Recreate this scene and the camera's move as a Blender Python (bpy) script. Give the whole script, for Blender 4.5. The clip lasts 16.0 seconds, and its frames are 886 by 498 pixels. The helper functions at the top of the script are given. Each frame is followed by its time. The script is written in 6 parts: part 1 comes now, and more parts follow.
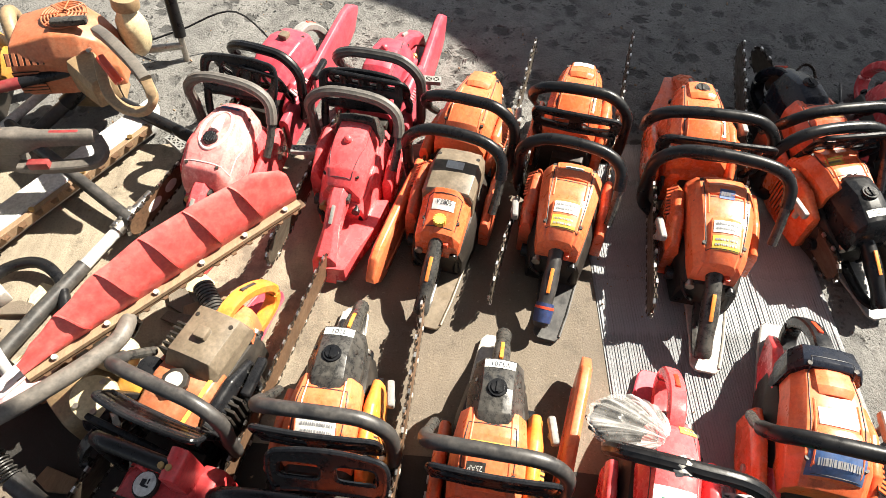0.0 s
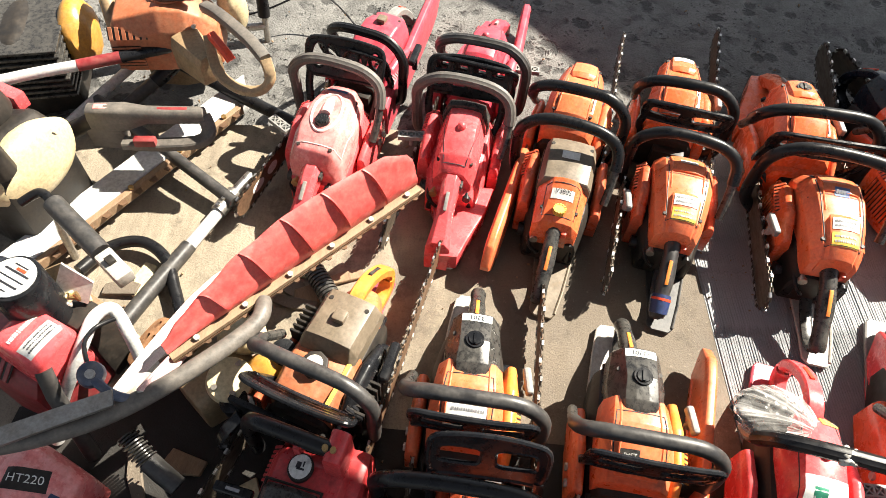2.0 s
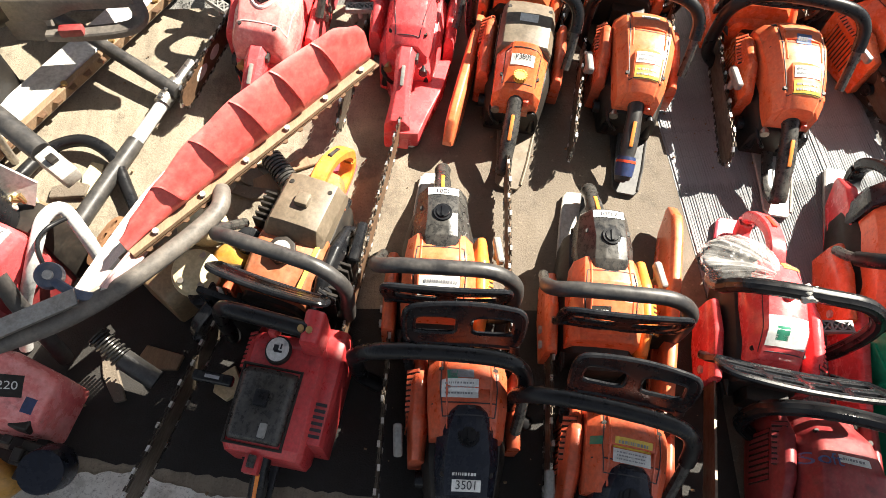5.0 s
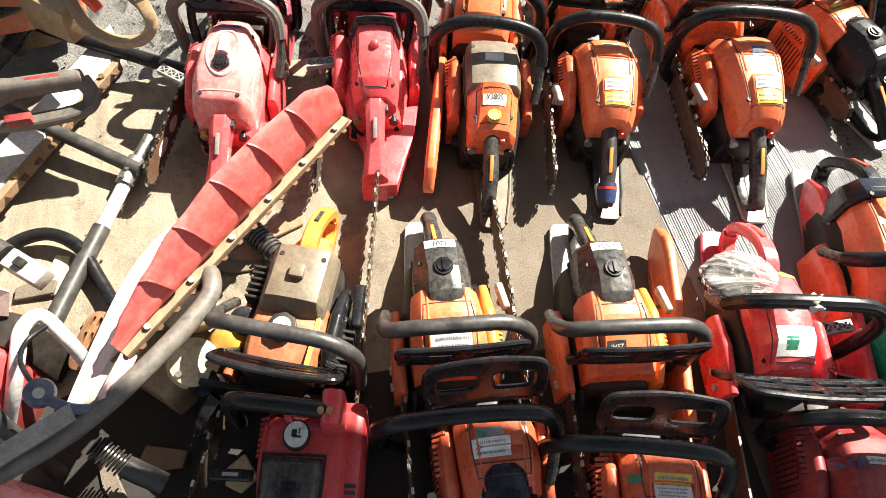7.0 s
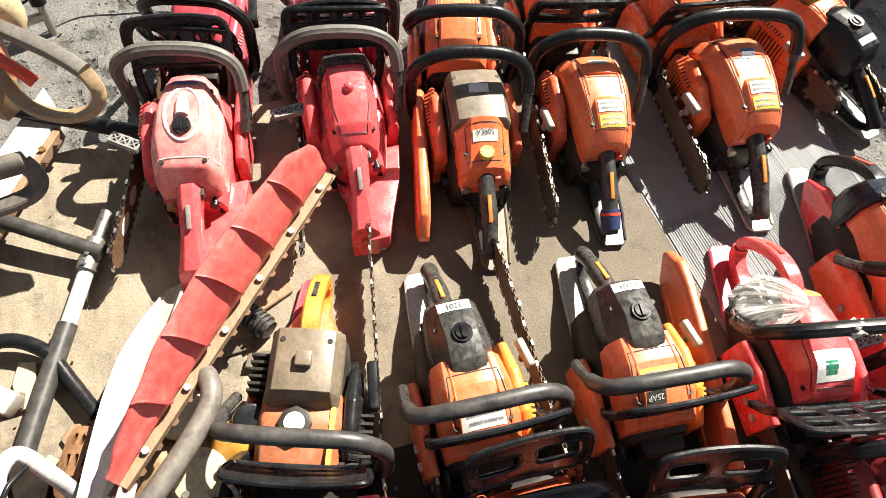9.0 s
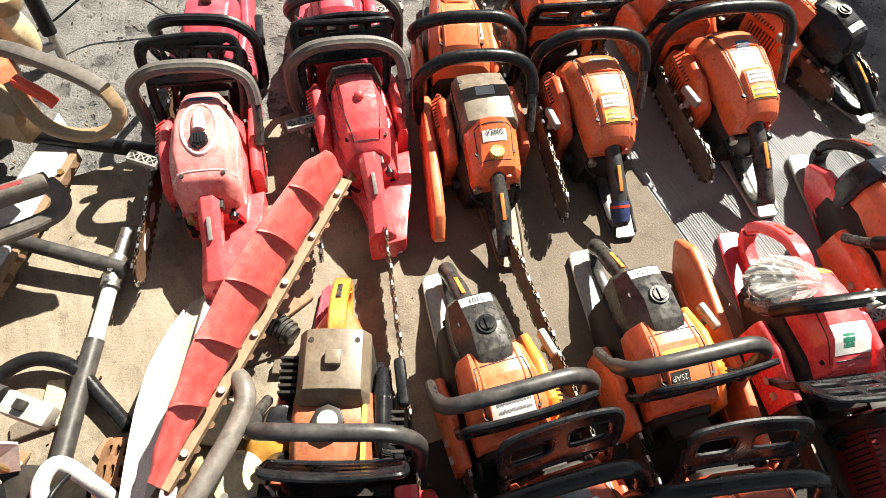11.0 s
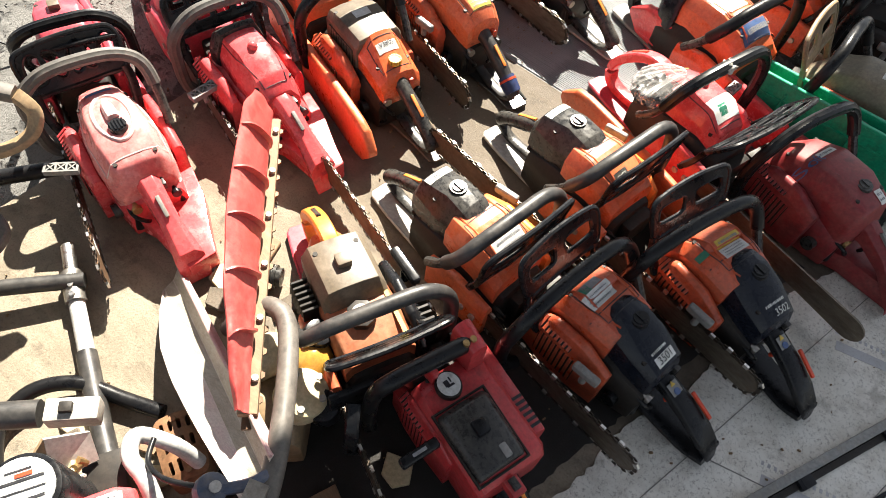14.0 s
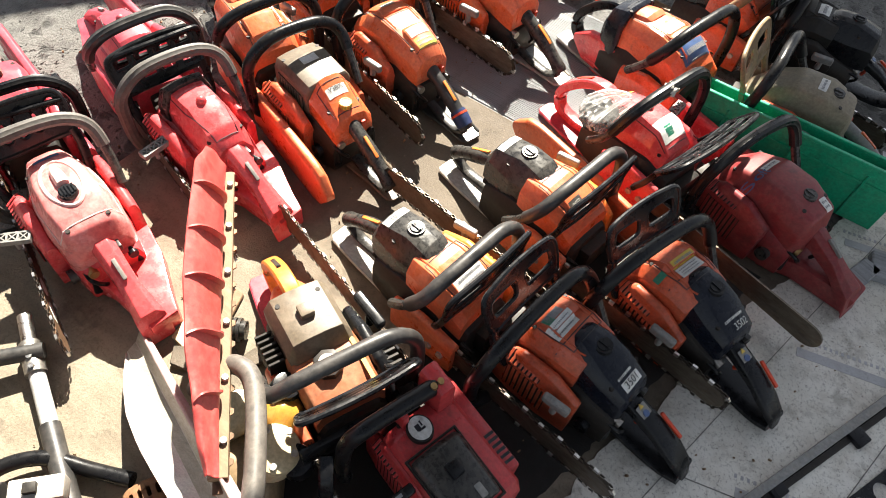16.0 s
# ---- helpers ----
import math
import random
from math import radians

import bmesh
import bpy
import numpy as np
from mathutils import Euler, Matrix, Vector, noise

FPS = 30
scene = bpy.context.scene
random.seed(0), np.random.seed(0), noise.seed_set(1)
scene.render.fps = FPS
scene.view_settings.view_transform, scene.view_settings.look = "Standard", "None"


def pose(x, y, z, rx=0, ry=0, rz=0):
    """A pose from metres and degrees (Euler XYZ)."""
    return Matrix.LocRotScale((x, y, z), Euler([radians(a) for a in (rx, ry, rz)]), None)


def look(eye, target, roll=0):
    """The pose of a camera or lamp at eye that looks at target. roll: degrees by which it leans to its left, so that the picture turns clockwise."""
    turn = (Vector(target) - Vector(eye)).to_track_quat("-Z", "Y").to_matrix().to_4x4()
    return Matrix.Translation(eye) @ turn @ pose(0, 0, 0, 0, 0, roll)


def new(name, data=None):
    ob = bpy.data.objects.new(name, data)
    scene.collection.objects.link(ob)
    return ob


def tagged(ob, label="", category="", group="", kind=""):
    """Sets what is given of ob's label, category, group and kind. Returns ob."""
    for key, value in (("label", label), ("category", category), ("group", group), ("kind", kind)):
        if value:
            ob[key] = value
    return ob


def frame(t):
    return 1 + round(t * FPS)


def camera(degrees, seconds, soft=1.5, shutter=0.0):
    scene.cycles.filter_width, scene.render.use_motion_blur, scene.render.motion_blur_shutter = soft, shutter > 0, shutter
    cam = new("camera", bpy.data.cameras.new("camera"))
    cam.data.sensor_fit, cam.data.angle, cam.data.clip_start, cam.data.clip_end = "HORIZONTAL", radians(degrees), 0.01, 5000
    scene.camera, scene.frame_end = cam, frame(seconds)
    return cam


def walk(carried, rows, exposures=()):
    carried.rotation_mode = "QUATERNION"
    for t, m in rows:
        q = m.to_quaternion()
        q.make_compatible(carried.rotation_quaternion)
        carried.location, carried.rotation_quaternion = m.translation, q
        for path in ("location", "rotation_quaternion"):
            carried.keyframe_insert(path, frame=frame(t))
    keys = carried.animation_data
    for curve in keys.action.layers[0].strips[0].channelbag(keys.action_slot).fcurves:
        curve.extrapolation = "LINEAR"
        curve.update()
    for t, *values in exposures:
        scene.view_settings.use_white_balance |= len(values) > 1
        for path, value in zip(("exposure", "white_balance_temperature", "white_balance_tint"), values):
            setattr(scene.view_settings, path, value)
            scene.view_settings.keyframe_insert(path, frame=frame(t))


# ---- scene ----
from mathutils.bvhtree import BVHTree

cam = camera(66.5, 16.0, soft=0.6)
METRES, EYE, TILT, LEAN, TURN = 2.0, 1.34, -54.7, 0.0, 0.0
ROWS = [
    (0.0, 0.0, 0.0, 0.0, 0.0, 0.0, -0.0),
    (0.5, -0.0513, -0.0092, 0.0066, -0.11, 0.53, -1.99),
    (1.0, -0.1322, -0.0034, -0.0109, -4.39, 0.97, 1.13),
    (1.5, -0.1686, 0.0019, -0.0042, -2.62, 0.53, -2.88),
    (2.0, -0.1584, 0.0029, -0.0077, -2.19, -0.55, -1.5),
    (2.5, -0.1073, -0.0093, -0.0311, 1.01, -3.36, -4.35),
    (3.0, -0.0497, -0.0274, -0.0368, -0.81, -4.2, -0.08),
    (3.5, -0.0495, -0.0307, -0.0432, -0.1, -6.32, -0.06),
    (4.0, -0.0806, -0.0202, -0.0464, -1.06, -8.3, -0.46),
    (6.5, -0.2121, 0.0457, 0.0021, -11.31, -10.18, 8.9),
    (7.0, -0.2066, 0.04, 0.0034, -11.55, -8.22, 8.92),
    (7.5, -0.2203, 0.0408, 0.0009, -13.69, -9.62, 8.8),
    (8.0, -0.2506, 0.068, 0.0312, -15.75, -10.51, 14.38),
    (8.5, -0.2376, 0.0982, 0.0591, -15.46, -10.29, 16.45),
    (9.0, -0.2314, 0.1089, 0.0706, -16.95, -10.59, 14.62),
    (11.5, -0.2886, 0.0931, 0.0444, -18.99, -8.8, 20.19),
    (12.0, -0.3582, 0.0822, 0.023, -32.59, -13.07, 31.64),
    (12.5, -0.409, 0.0803, 0.03, -41.72, -17.32, 37.3),
    (13.0, -0.4328, 0.0875, 0.0192, -44.51, -19.62, 39.2),
    (13.5, -0.4427, 0.0891, 0.0163, -43.78, -20.68, 38.78),
    (14.0, -0.4341, 0.0999, 0.023, -38.31, -17.55, 34.65),
    (14.5, -0.4426, 0.0982, 0.0346, -35.33, -13.54, 32.78),
    (15.0, -0.4432, 0.0873, 0.0336, -36.98, -12.7, 33.72),
    (15.5, -0.4383, 0.0991, 0.024, -37.99, -17.27, 36.07),
    (16.0, -0.4174, 0.0883, 0.0327, -42.77, -18.6, 38.12),
]

BASE = 2.0          # exposure, in stops
walk(cam, [(t, pose(0, 0, EYE, TILT, LEAN, TURN) @ pose(METRES * x, METRES * y, METRES * z, 90 + pitch, roll, yaw)) for t, x, y, z, yaw, pitch, roll in ROWS],
     [(0.0, BASE - 0.04), (2.5, BASE - 0.02), (4.0, BASE + 0.08), (6.5, BASE + 0.12), (7.5, BASE + 0.04), (8.5, BASE - 0.13), (9.0, BASE - 0.14), (11.5, BASE - 0.16), (12.0, BASE - 0.02), (13.0, BASE + 0.10), (14.0, BASE + 0.08), (15.0, BASE - 0.16), (15.5, BASE), (16.0, BASE + 0.08)])

# ---- light ----
SUN_EL, SUN_AZ = 45.0, 29.0          # azimuth from +x towards +y
sun_dir = Vector((math.cos(radians(SUN_EL)) * math.cos(radians(SUN_AZ)), math.cos(radians(SUN_EL)) * math.sin(radians(SUN_AZ)), math.sin(radians(SUN_EL))))
world = bpy.data.worlds.new("sky")
scene.world = world
world.use_nodes = True
sky = world.node_tree.nodes.new("ShaderNodeTexSky")
sky.sky_type, sky.sun_disc = "NISHITA", False
sky.sun_elevation, sky.sun_rotation = radians(SUN_EL), radians(90 - SUN_AZ)
bg = world.node_tree.nodes["Background"]
bg.inputs["Strength"].default_value = 0.037
haze = world.node_tree.nodes.new("ShaderNodeHueSaturation")
haze.inputs["Saturation"].default_value = 0.42
world.node_tree.links.new(sky.outputs[0], haze.inputs["Color"])
world.node_tree.links.new(haze.outputs[0], bg.inputs["Color"])
sun = new("sun", bpy.data.lights.new("sun", "SUN"))
sun.data.energy, sun.data.angle, sun.data.color = 5.0, radians(0.5), (1.0, 0.93, 0.80)
sun.matrix_world = look(sun_dir * 10, (0, 0, 0))


# ---- materials ----
def surface(name, col, col2=None, rough=0.45, metal=0.0, dust=0.0, dust_col=(0.30, 0.24, 0.17), scale=9.0, bump=0.07, grain=140.0, spec=0.5, stretch=None, grime=0.45, scuff=0.25):
    """Paint, plastic, metal or wood: two colours mixed at a coarse scale, dust in patches, fine grain in colour, gloss and relief."""
    m = bpy.data.materials.new(name)
    m.use_nodes = True
    nt = m.node_tree
    n, l = nt.nodes, nt.links
    b = n["Principled BSDF"]
    tc, info = n.new("ShaderNodeTexCoord"), n.new("ShaderNodeObjectInfo")
    off = n.new("ShaderNodeVectorMath")
    off.operation = "MULTIPLY_ADD"
    off.inputs[1].default_value = stretch or (1, 1, 1)
    mul = n.new("ShaderNodeMath")
    mul.operation = "MULTIPLY"
    mul.inputs[1].default_value = 17.0
    l.new(info.outputs["Random"], mul.inputs[0])
    l.new(tc.outputs["Object"], off.inputs[0])
    l.new(mul.outputs[0], off.inputs[2])

    def noise_at(s, detail, r=0.6):
        t = n.new("ShaderNodeTexNoise")
        t.inputs["Scale"].default_value, t.inputs["Detail"].default_value, t.inputs["Roughness"].default_value = s, detail, r
        l.new(off.outputs[0], t.inputs["Vector"])
        return t.outputs["Fac"]

    def ramp(fac, a, z):
        r = n.new("ShaderNodeMapRange")
        r.inputs["From Min"].default_value, r.inputs["From Max"].default_value = a, z
        l.new(fac, r.inputs["Value"])
        return r.outputs[0]

    def mix(fac, a, c, mode="MIX"):
        x = n.new("ShaderNodeMix")
        x.data_type, x.blend_type = "RGBA", mode
        for sock, v in ((x.inputs[0], fac), (x.inputs[6], a), (x.inputs[7], c)):
            if isinstance(v, tuple):
                sock.default_value = (*v, 1) if len(v) == 3 else v
            elif isinstance(v, float):
                sock.default_value = v
            else:
                l.new(v, sock)
        return x.outputs[2]

    coarse, fine, mid = noise_at(scale, 4), noise_at(grain, 3), noise_at(scale * 3.7, 6, 0.7)
    c = mix(ramp(coarse, 0.35, 0.68), col, col2 or tuple(v * 0.72 for v in col))
    if dust:
        d = n.new("ShaderNodeMath")
        d.operation = "MULTIPLY"
        d.inputs[1].default_value = dust
        l.new(ramp(mid, 0.42, 0.72), d.inputs[0])
        c = mix(d.outputs[0], c, dust_col)
    # grease in ragged spots, and pale scuffs
    k = n.new("ShaderNodeMath")
    k.operation = "MULTIPLY"
    k.inputs[1].default_value = grime
    l.new(ramp(noise_at(scale * 2.3, 8, 0.75), 0.57, 0.66), k.inputs[0])
    c = mix(k.outputs[0], c, tuple(v * 0.22 + 0.012 for v in col))
    k = n.new("ShaderNodeMath")
    k.operation = "MULTIPLY"
    k.inputs[1].default_value = scuff
    l.new(ramp(noise_at(scale * 7.0, 9, 0.8), 0.62, 0.68), k.inputs[0])
    c = mix(k.outputs[0], c, tuple(v * 0.6 + 0.16 for v in col))
    g = mix(0.34, c, mix(ramp(fine, 0.3, 0.7), (0.25, 0.25, 0.25), (0.85, 0.85, 0.85)), "OVERLAY")
    l.new(g, b.inputs["Base Color"])
    rr = n.new("ShaderNodeMapRange")
    rr.inputs["To Min"].default_value, rr.inputs["To Max"].default_value = max(0.05, rough - 0.12), min(1, rough + 0.18)
    rr.inputs["From Min"].default_value, rr.inputs["From Max"].default_value = 0.3, 0.7
    l.new(mid, rr.inputs["Value"])
    l.new(rr.outputs[0], b.inputs["Roughness"])
    b.inputs["Metallic"].default_value = metal
    b.inputs["Specular IOR Level"].default_value = spec
    bp = n.new("ShaderNodeBump")
    bp.inputs["Strength"].default_value, bp.inputs["Distance"].default_value = bump, 0.004
    l.new(mid, bp.inputs["Height"])
    bp2 = n.new("ShaderNodeBump")
    bp2.inputs["Strength"].default_value, bp2.inputs["Distance"].default_value = bump * 0.7, 0.001
    l.new(fine, bp2.inputs["Height"])
    l.new(bp.outputs[0], bp2.inputs["Normal"])
    l.new(bp2.outputs[0], b.inputs["Normal"])
    return m


ORANGE = surface("orange_plastic", (0.68, 0.135, 0.045), (0.60, 0.100, 0.034), 0.24, dust=0.10)
ORANGE_FADED = surface("sun_faded_orange_plastic", (0.70, 0.158, 0.056), (0.63, 0.115, 0.042), 0.32, dust=0.22)
ORANGE_DEEP = surface("deep_orange_plastic", (0.60, 0.105, 0.040), (0.51, 0.078, 0.032), 0.3, dust=0.2)
YELLOW_OR = surface("yellow_orange_plastic", (0.72, 0.24, 0.03), (0.64, 0.16, 0.025), 0.4, dust=0.2)
RED = surface("red_plastic", (0.72, 0.085, 0.092), (0.63, 0.058, 0.064), 0.22, dust=0.14, dust_col=(0.42, 0.2, 0.17))
PINK = surface("sun_bleached_red_plastic", (0.66, 0.27, 0.25), (0.60, 0.10, 0.10), 0.25, dust=0.35, dust_col=(0.68, 0.46, 0.42), scale=7)
RIBGREY = surface("sun_greyed_ribbed_rubber", (0.085, 0.078, 0.070), (0.055, 0.050, 0.046), 0.55, dust=0.35, dust_col=(0.22, 0.19, 0.16))
RED_OLD = surface("old_red_plastic", (0.46, 0.034, 0.038), (0.38, 0.026, 0.030), 0.34, dust=0.2, dust_col=(0.3, 0.15, 0.12))
MAGENTA = surface("crimson_plastic", (0.46, 0.042, 0.066), (0.38, 0.03, 0.05), 0.4, dust=0.2, dust_col=(0.45, 0.22, 0.22))
ORANGE_RED = surface("red_orange_plastic", (0.52, 0.088, 0.032), (0.43, 0.066, 0.026), 0.32, dust=0.2)
DARKRED = surface("dull_dark_red_plastic", (0.22, 0.018, 0.021), (0.16, 0.014, 0.017), 0.45, dust=0.3, dust_col=(0.3, 0.14, 0.11))
TAN = surface("dusty_olive_tan_plastic", (0.19, 0.155, 0.10), (0.14, 0.118, 0.082), 0.55, dust=0.5, dust_col=(0.27, 0.225, 0.16))
TAUPE = surface("dusty_taupe_plastic", (0.135, 0.106, 0.073), (0.10, 0.080, 0.056), 0.42, dust=0.4, dust_col=(0.22, 0.17, 0.12))
BLACK = surface("black_rubber", (0.0055, 0.0057, 0.0065), (0.008, 0.008, 0.009), 0.30, dust=0.04, dust_col=(0.12, 0.105, 0.09), bump=0.1, spec=0.25, scuff=0.05)
BLACKP = surface("black_plastic", (0.006, 0.0065, 0.008), (0.009, 0.0095, 0.011), 0.26, dust=0.04, dust_col=(0.12, 0.105, 0.09), spec=0.25, scuff=0.05)
WORN = surface("worn_grey_black_plastic", (0.017, 0.017, 0.017), (0.040, 0.038, 0.035), 0.28, dust=0.3, dust_col=(0.17, 0.155, 0.13), scale=22, spec=0.35)
GREYH = surface("weathered_grey_rubber", (0.030, 0.029, 0.028), (0.019, 0.018, 0.018), 0.42, dust=0.25, dust_col=(0.17, 0.15, 0.13))
BLUEBLK = surface("blue_black_plastic", (0.006, 0.008, 0.014), (0.009, 0.011, 0.018), 0.24, dust=0.04, dust_col=(0.10, 0.10, 0.11), spec=0.26, scuff=0.06)
BLUE = surface("blue_plastic", (0.045, 0.10, 0.24), (0.04, 0.08, 0.2), 0.45, dust=0.2)
GREY = surface("light_grey_plastic", (0.22, 0.22, 0.21), (0.16, 0.16, 0.155), 0.45, dust=0.3)
CREAM = surface("cream_translucent_tank_plastic", (0.50, 0.42, 0.26), (0.42, 0.34, 0.20), 0.4, dust=0.25, dust_col=(0.5, 0.38, 0.2))
AMBER = surface("amber_tank_plastic", (0.44, 0.22, 0.035), (0.34, 0.155, 0.025), 0.35, dust=0.2)
STEEL = surface("dull_steel", (0.42, 0.40, 0.37), (0.30, 0.28, 0.25), 0.38, metal=0.85, dust=0.3, dust_col=(0.2, 0.14, 0.08))
BRIGHT = surface("worn_bright_steel", (0.72, 0.70, 0.67), (0.58, 0.56, 0.53), 0.3, metal=1.0)
ALU = surface("cast_aluminium", (0.50, 0.48, 0.44), (0.38, 0.36, 0.33), 0.5, metal=0.6, dust=0.35)
BARM = surface("oily_bar_steel", (0.20, 0.17, 0.13), (0.11, 0.09, 0.07), 0.42, metal=0.7, dust=0.5, dust_col=(0.10, 0.06, 0.035), stretch=(1, 1, 3))
BARB = surface("brown_rusted_bar_steel", (0.22, 0.13, 0.075), (0.13, 0.08, 0.05), 0.5, metal=0.55, dust=0.45, dust_col=(0.1, 0.05, 0.03))
CHAINM = surface("oiled_chain_steel", (0.05, 0.043, 0.036), (0.09, 0.075, 0.06), 0.4, metal=0.8, scuff=0.1, dust=0.4, dust_col=(0.09, 0.05, 0.03))
OILY = surface("greasy_black_metal", (0.013, 0.012, 0.011), (0.024, 0.020, 0.017), 0.5, metal=0.1, spec=0.3, scuff=0.08, dust=0.35, dust_col=(0.07, 0.055, 0.04))
WHITEP = surface("white_sticker", (0.66, 0.66, 0.63), (0.55, 0.55, 0.52), 0.45, dust=0.25)
YELLOWS = surface("yellow_sticker", (0.62, 0.43, 0.06), (0.56, 0.37, 0.05), 0.45, dust=0.15)
INK = surface("printed_black_ink", (0.02, 0.02, 0.025), rough=0.5)
INKR = surface("printed_grey_ink", (0.24, 0.24, 0.25), rough=0.5)
GREENS = surface("green_sticker", (0.03, 0.20, 0.12), rough=0.4)
WHITEPOLE = surface("scuffed_white_pole_paint", (0.50, 0.50, 0.49), (0.40, 0.40, 0.39), 0.4, dust=0.25)
PINKWHITE = surface("bleached_pink_white_plastic", (0.50, 0.34, 0.34), (0.44, 0.20, 0.215), 0.5, dust=0.35, dust_col=(0.55, 0.47, 0.33), scale=5, stretch=(9, 1.3, 2), grime=0.3)
BLEACH = surface("bleached_pink_plastic", (0.74, 0.55, 0.52), (0.68, 0.40, 0.37), 0.4, dust=0.3, dust_col=(0.7, 0.55, 0.5))
HANDTAN = surface("sun_yellowed_tan_plastic", (0.29, 0.20, 0.11), (0.19, 0.13, 0.07), 0.5, dust=0.4, dust_col=(0.22, 0.15, 0.08))
ORTAN = surface("dusty_faded_orange_plastic", (0.36, 0.105, 0.042), (0.28, 0.082, 0.034), 0.5, dust=0.5, dust_col=(0.36, 0.21, 0.12))
GREEN = surface("green_crate_plastic", (0.004, 0.36, 0.18), (0.004, 0.30, 0.15), 0.4, dust=0.12)
WOODE = surface("weathered_wood_edge", (0.23, 0.145, 0.08), (0.16, 0.10, 0.055), 0.7, dust=0.3, stretch=(8, 1, 1))
BRASS = surface("dull_brass", (0.45, 0.30, 0.12), (0.35, 0.22, 0.09), 0.4, metal=0.8, dust=0.3)
REDTIP = surface("red_orange_button", (0.66, 0.06, 0.02), rough=0.4)
GRIPGREY = surface("dusty_warm_grey_plastic", (0.105, 0.094, 0.082), (0.07, 0.062, 0.054), 0.5, dust=0.35, dust_col=(0.22, 0.185, 0.15))
LEVERBLUE = surface("dull_slate_blue_plastic", (0.05, 0.07, 0.12), (0.04, 0.055, 0.09), 0.45, dust=0.3)
TAPE = surface("blue_red_wrapped_tape", (0.015, 0.03, 0.11), (0.02, 0.03, 0.07), 0.4, scale=30)


def ground_material(name, cols, scale, pits=0.0, other=None, rough=0.85, bump=0.5, spots=0.3, stripe=None):
    """Weathered ground: three colours at two scales, dark pits or spots, and, where asked, ridges along y."""
    m = bpy.data.materials.new(name)
    m.use_nodes = True
    n, l = m.node_tree.nodes, m.node_tree.links
    b = n["Principled BSDF"]
    tc = n.new("ShaderNodeTexCoord")

    def tex(s, detail, r=0.6, sc=(1, 1, 1)):
        mp = n.new("ShaderNodeMapping")
        mp.inputs["Scale"].default_value = sc
        l.new(tc.outputs["Object"], mp.inputs["Vector"])
        t = n.new("ShaderNodeTexNoise")
        t.inputs["Scale"].default_value, t.inputs["Detail"].default_value, t.inputs["Roughness"].default_value = s, detail, r
        l.new(mp.outputs[0], t.inputs["Vector"])
        return t.outputs["Fac"]

    def ramp(fac, a, z, lo=0.0, hi=1.0):
        r = n.new("ShaderNodeMapRange")
        for k, v in (("From Min", a), ("From Max", z), ("To Min", lo), ("To Max", hi)):
            r.inputs[k].default_value = v
        l.new(fac, r.inputs["Value"])
        return r.outputs[0]

    def mix(fac, a, c):
        x = n.new("ShaderNodeMix")
        x.data_type = "RGBA"
        for sock, v in ((x.inputs[0], fac), (x.inputs[6], a), (x.inputs[7], c)):
            if isinstance(v, tuple):
                sock.default_value = (*v, 1)
            else:
                l.new(v, sock)
        return x.outputs[2]

    big, mid, fine = tex(scale, 4), tex(scale * 6, 6, 0.7, stripe or (1, 1, 1)), tex(scale * 55, 4, 0.7)
    c = mix(ramp(big, 0.36, 0.66), cols[0], cols[1])
    if other:      # a second, oil-stained part beyond x, with a ragged border
        sep, add = n.new("ShaderNodeSeparateXYZ"), n.new("ShaderNodeMath")
        l.new(tc.outputs["Object"], sep.inputs[0])
        add.operation = "MULTIPLY_ADD"
        add.inputs[1].default_value = 0.9
        l.new(tex(scale * 1.3, 5), add.inputs[0])
        l.new(sep.outputs["X"], add.inputs[2])
        c = mix(ramp(add.outputs[0], other[0], other[0] + 0.16), c, mix(ramp(big, 0.36, 0.66), other[1], other[2]))
    c = mix(ramp(mid, 0.45, 0.75, 0, 0.75), c, cols[2])
    c = mix(ramp(fine, 0.52, 0.72, 0, spots), c, tuple(v * 0.35 for v in cols[2]))
    c = mix(ramp(tex(scale * 2.7, 9, 0.72), 0.54, 0.62, 0, 0.5), c, tuple(v * 0.55 for v in cols[2]))
    c = mix(ramp(tex(scale * 24, 7, 0.75), 0.60, 0.66, 0, 0.4), c, tuple(min(0.8, v * 1.25) for v in cols[0]))
    height = fine
    if pits:
        v = n.new("ShaderNodeTexVoronoi")
        v.inputs["Scale"].default_value = pits
        wob = n.new("ShaderNodeVectorMath")
        wob.operation = "MULTIPLY_ADD"
        wn = n.new("ShaderNodeTexNoise")
        wn.inputs["Scale"].default_value = pits * 1.4
        l.new(wn.outputs["Color"], wob.inputs[0])
        wob.inputs[1].default_value = (0.03, 0.03, 0.03)
        l.new(tc.outputs["Object"], wob.inputs[2])
        l.new(wob.outputs[0], v.inputs["Vector"])
        gate = ramp(tex(scale * 2.2, 3), 0.42, 0.52)
        pit = n.new("ShaderNodeMath")
        pit.operation = "MULTIPLY"
        v2 = n.new("ShaderNodeTexVoronoi")
        v2.inputs["Scale"].default_value = pits * 3.1
        l.new(wob.outputs[0], v2.inputs["Vector"])
        both = n.new("ShaderNodeMath")
        both.operation = "MAXIMUM"
        l.new(ramp(v.outputs["Distance"], 0.42, 0.30), both.inputs[0])
        l.new(ramp(v2.outputs["Distance"], 0.30, 0.16, 0, 0.8), both.inputs[1])
        l.new(both.outputs[0], pit.inputs[0])
        l.new(gate, pit.inputs[1])
        c = mix(ramp(pit.outputs[0], 0, 1, 0, 0.85), c, tuple(v * 0.4 for v in cols[2]))
        hs = n.new("ShaderNodeMath")
        hs.operation = "SUBTRACT"
        l.new(fine, hs.inputs[0])
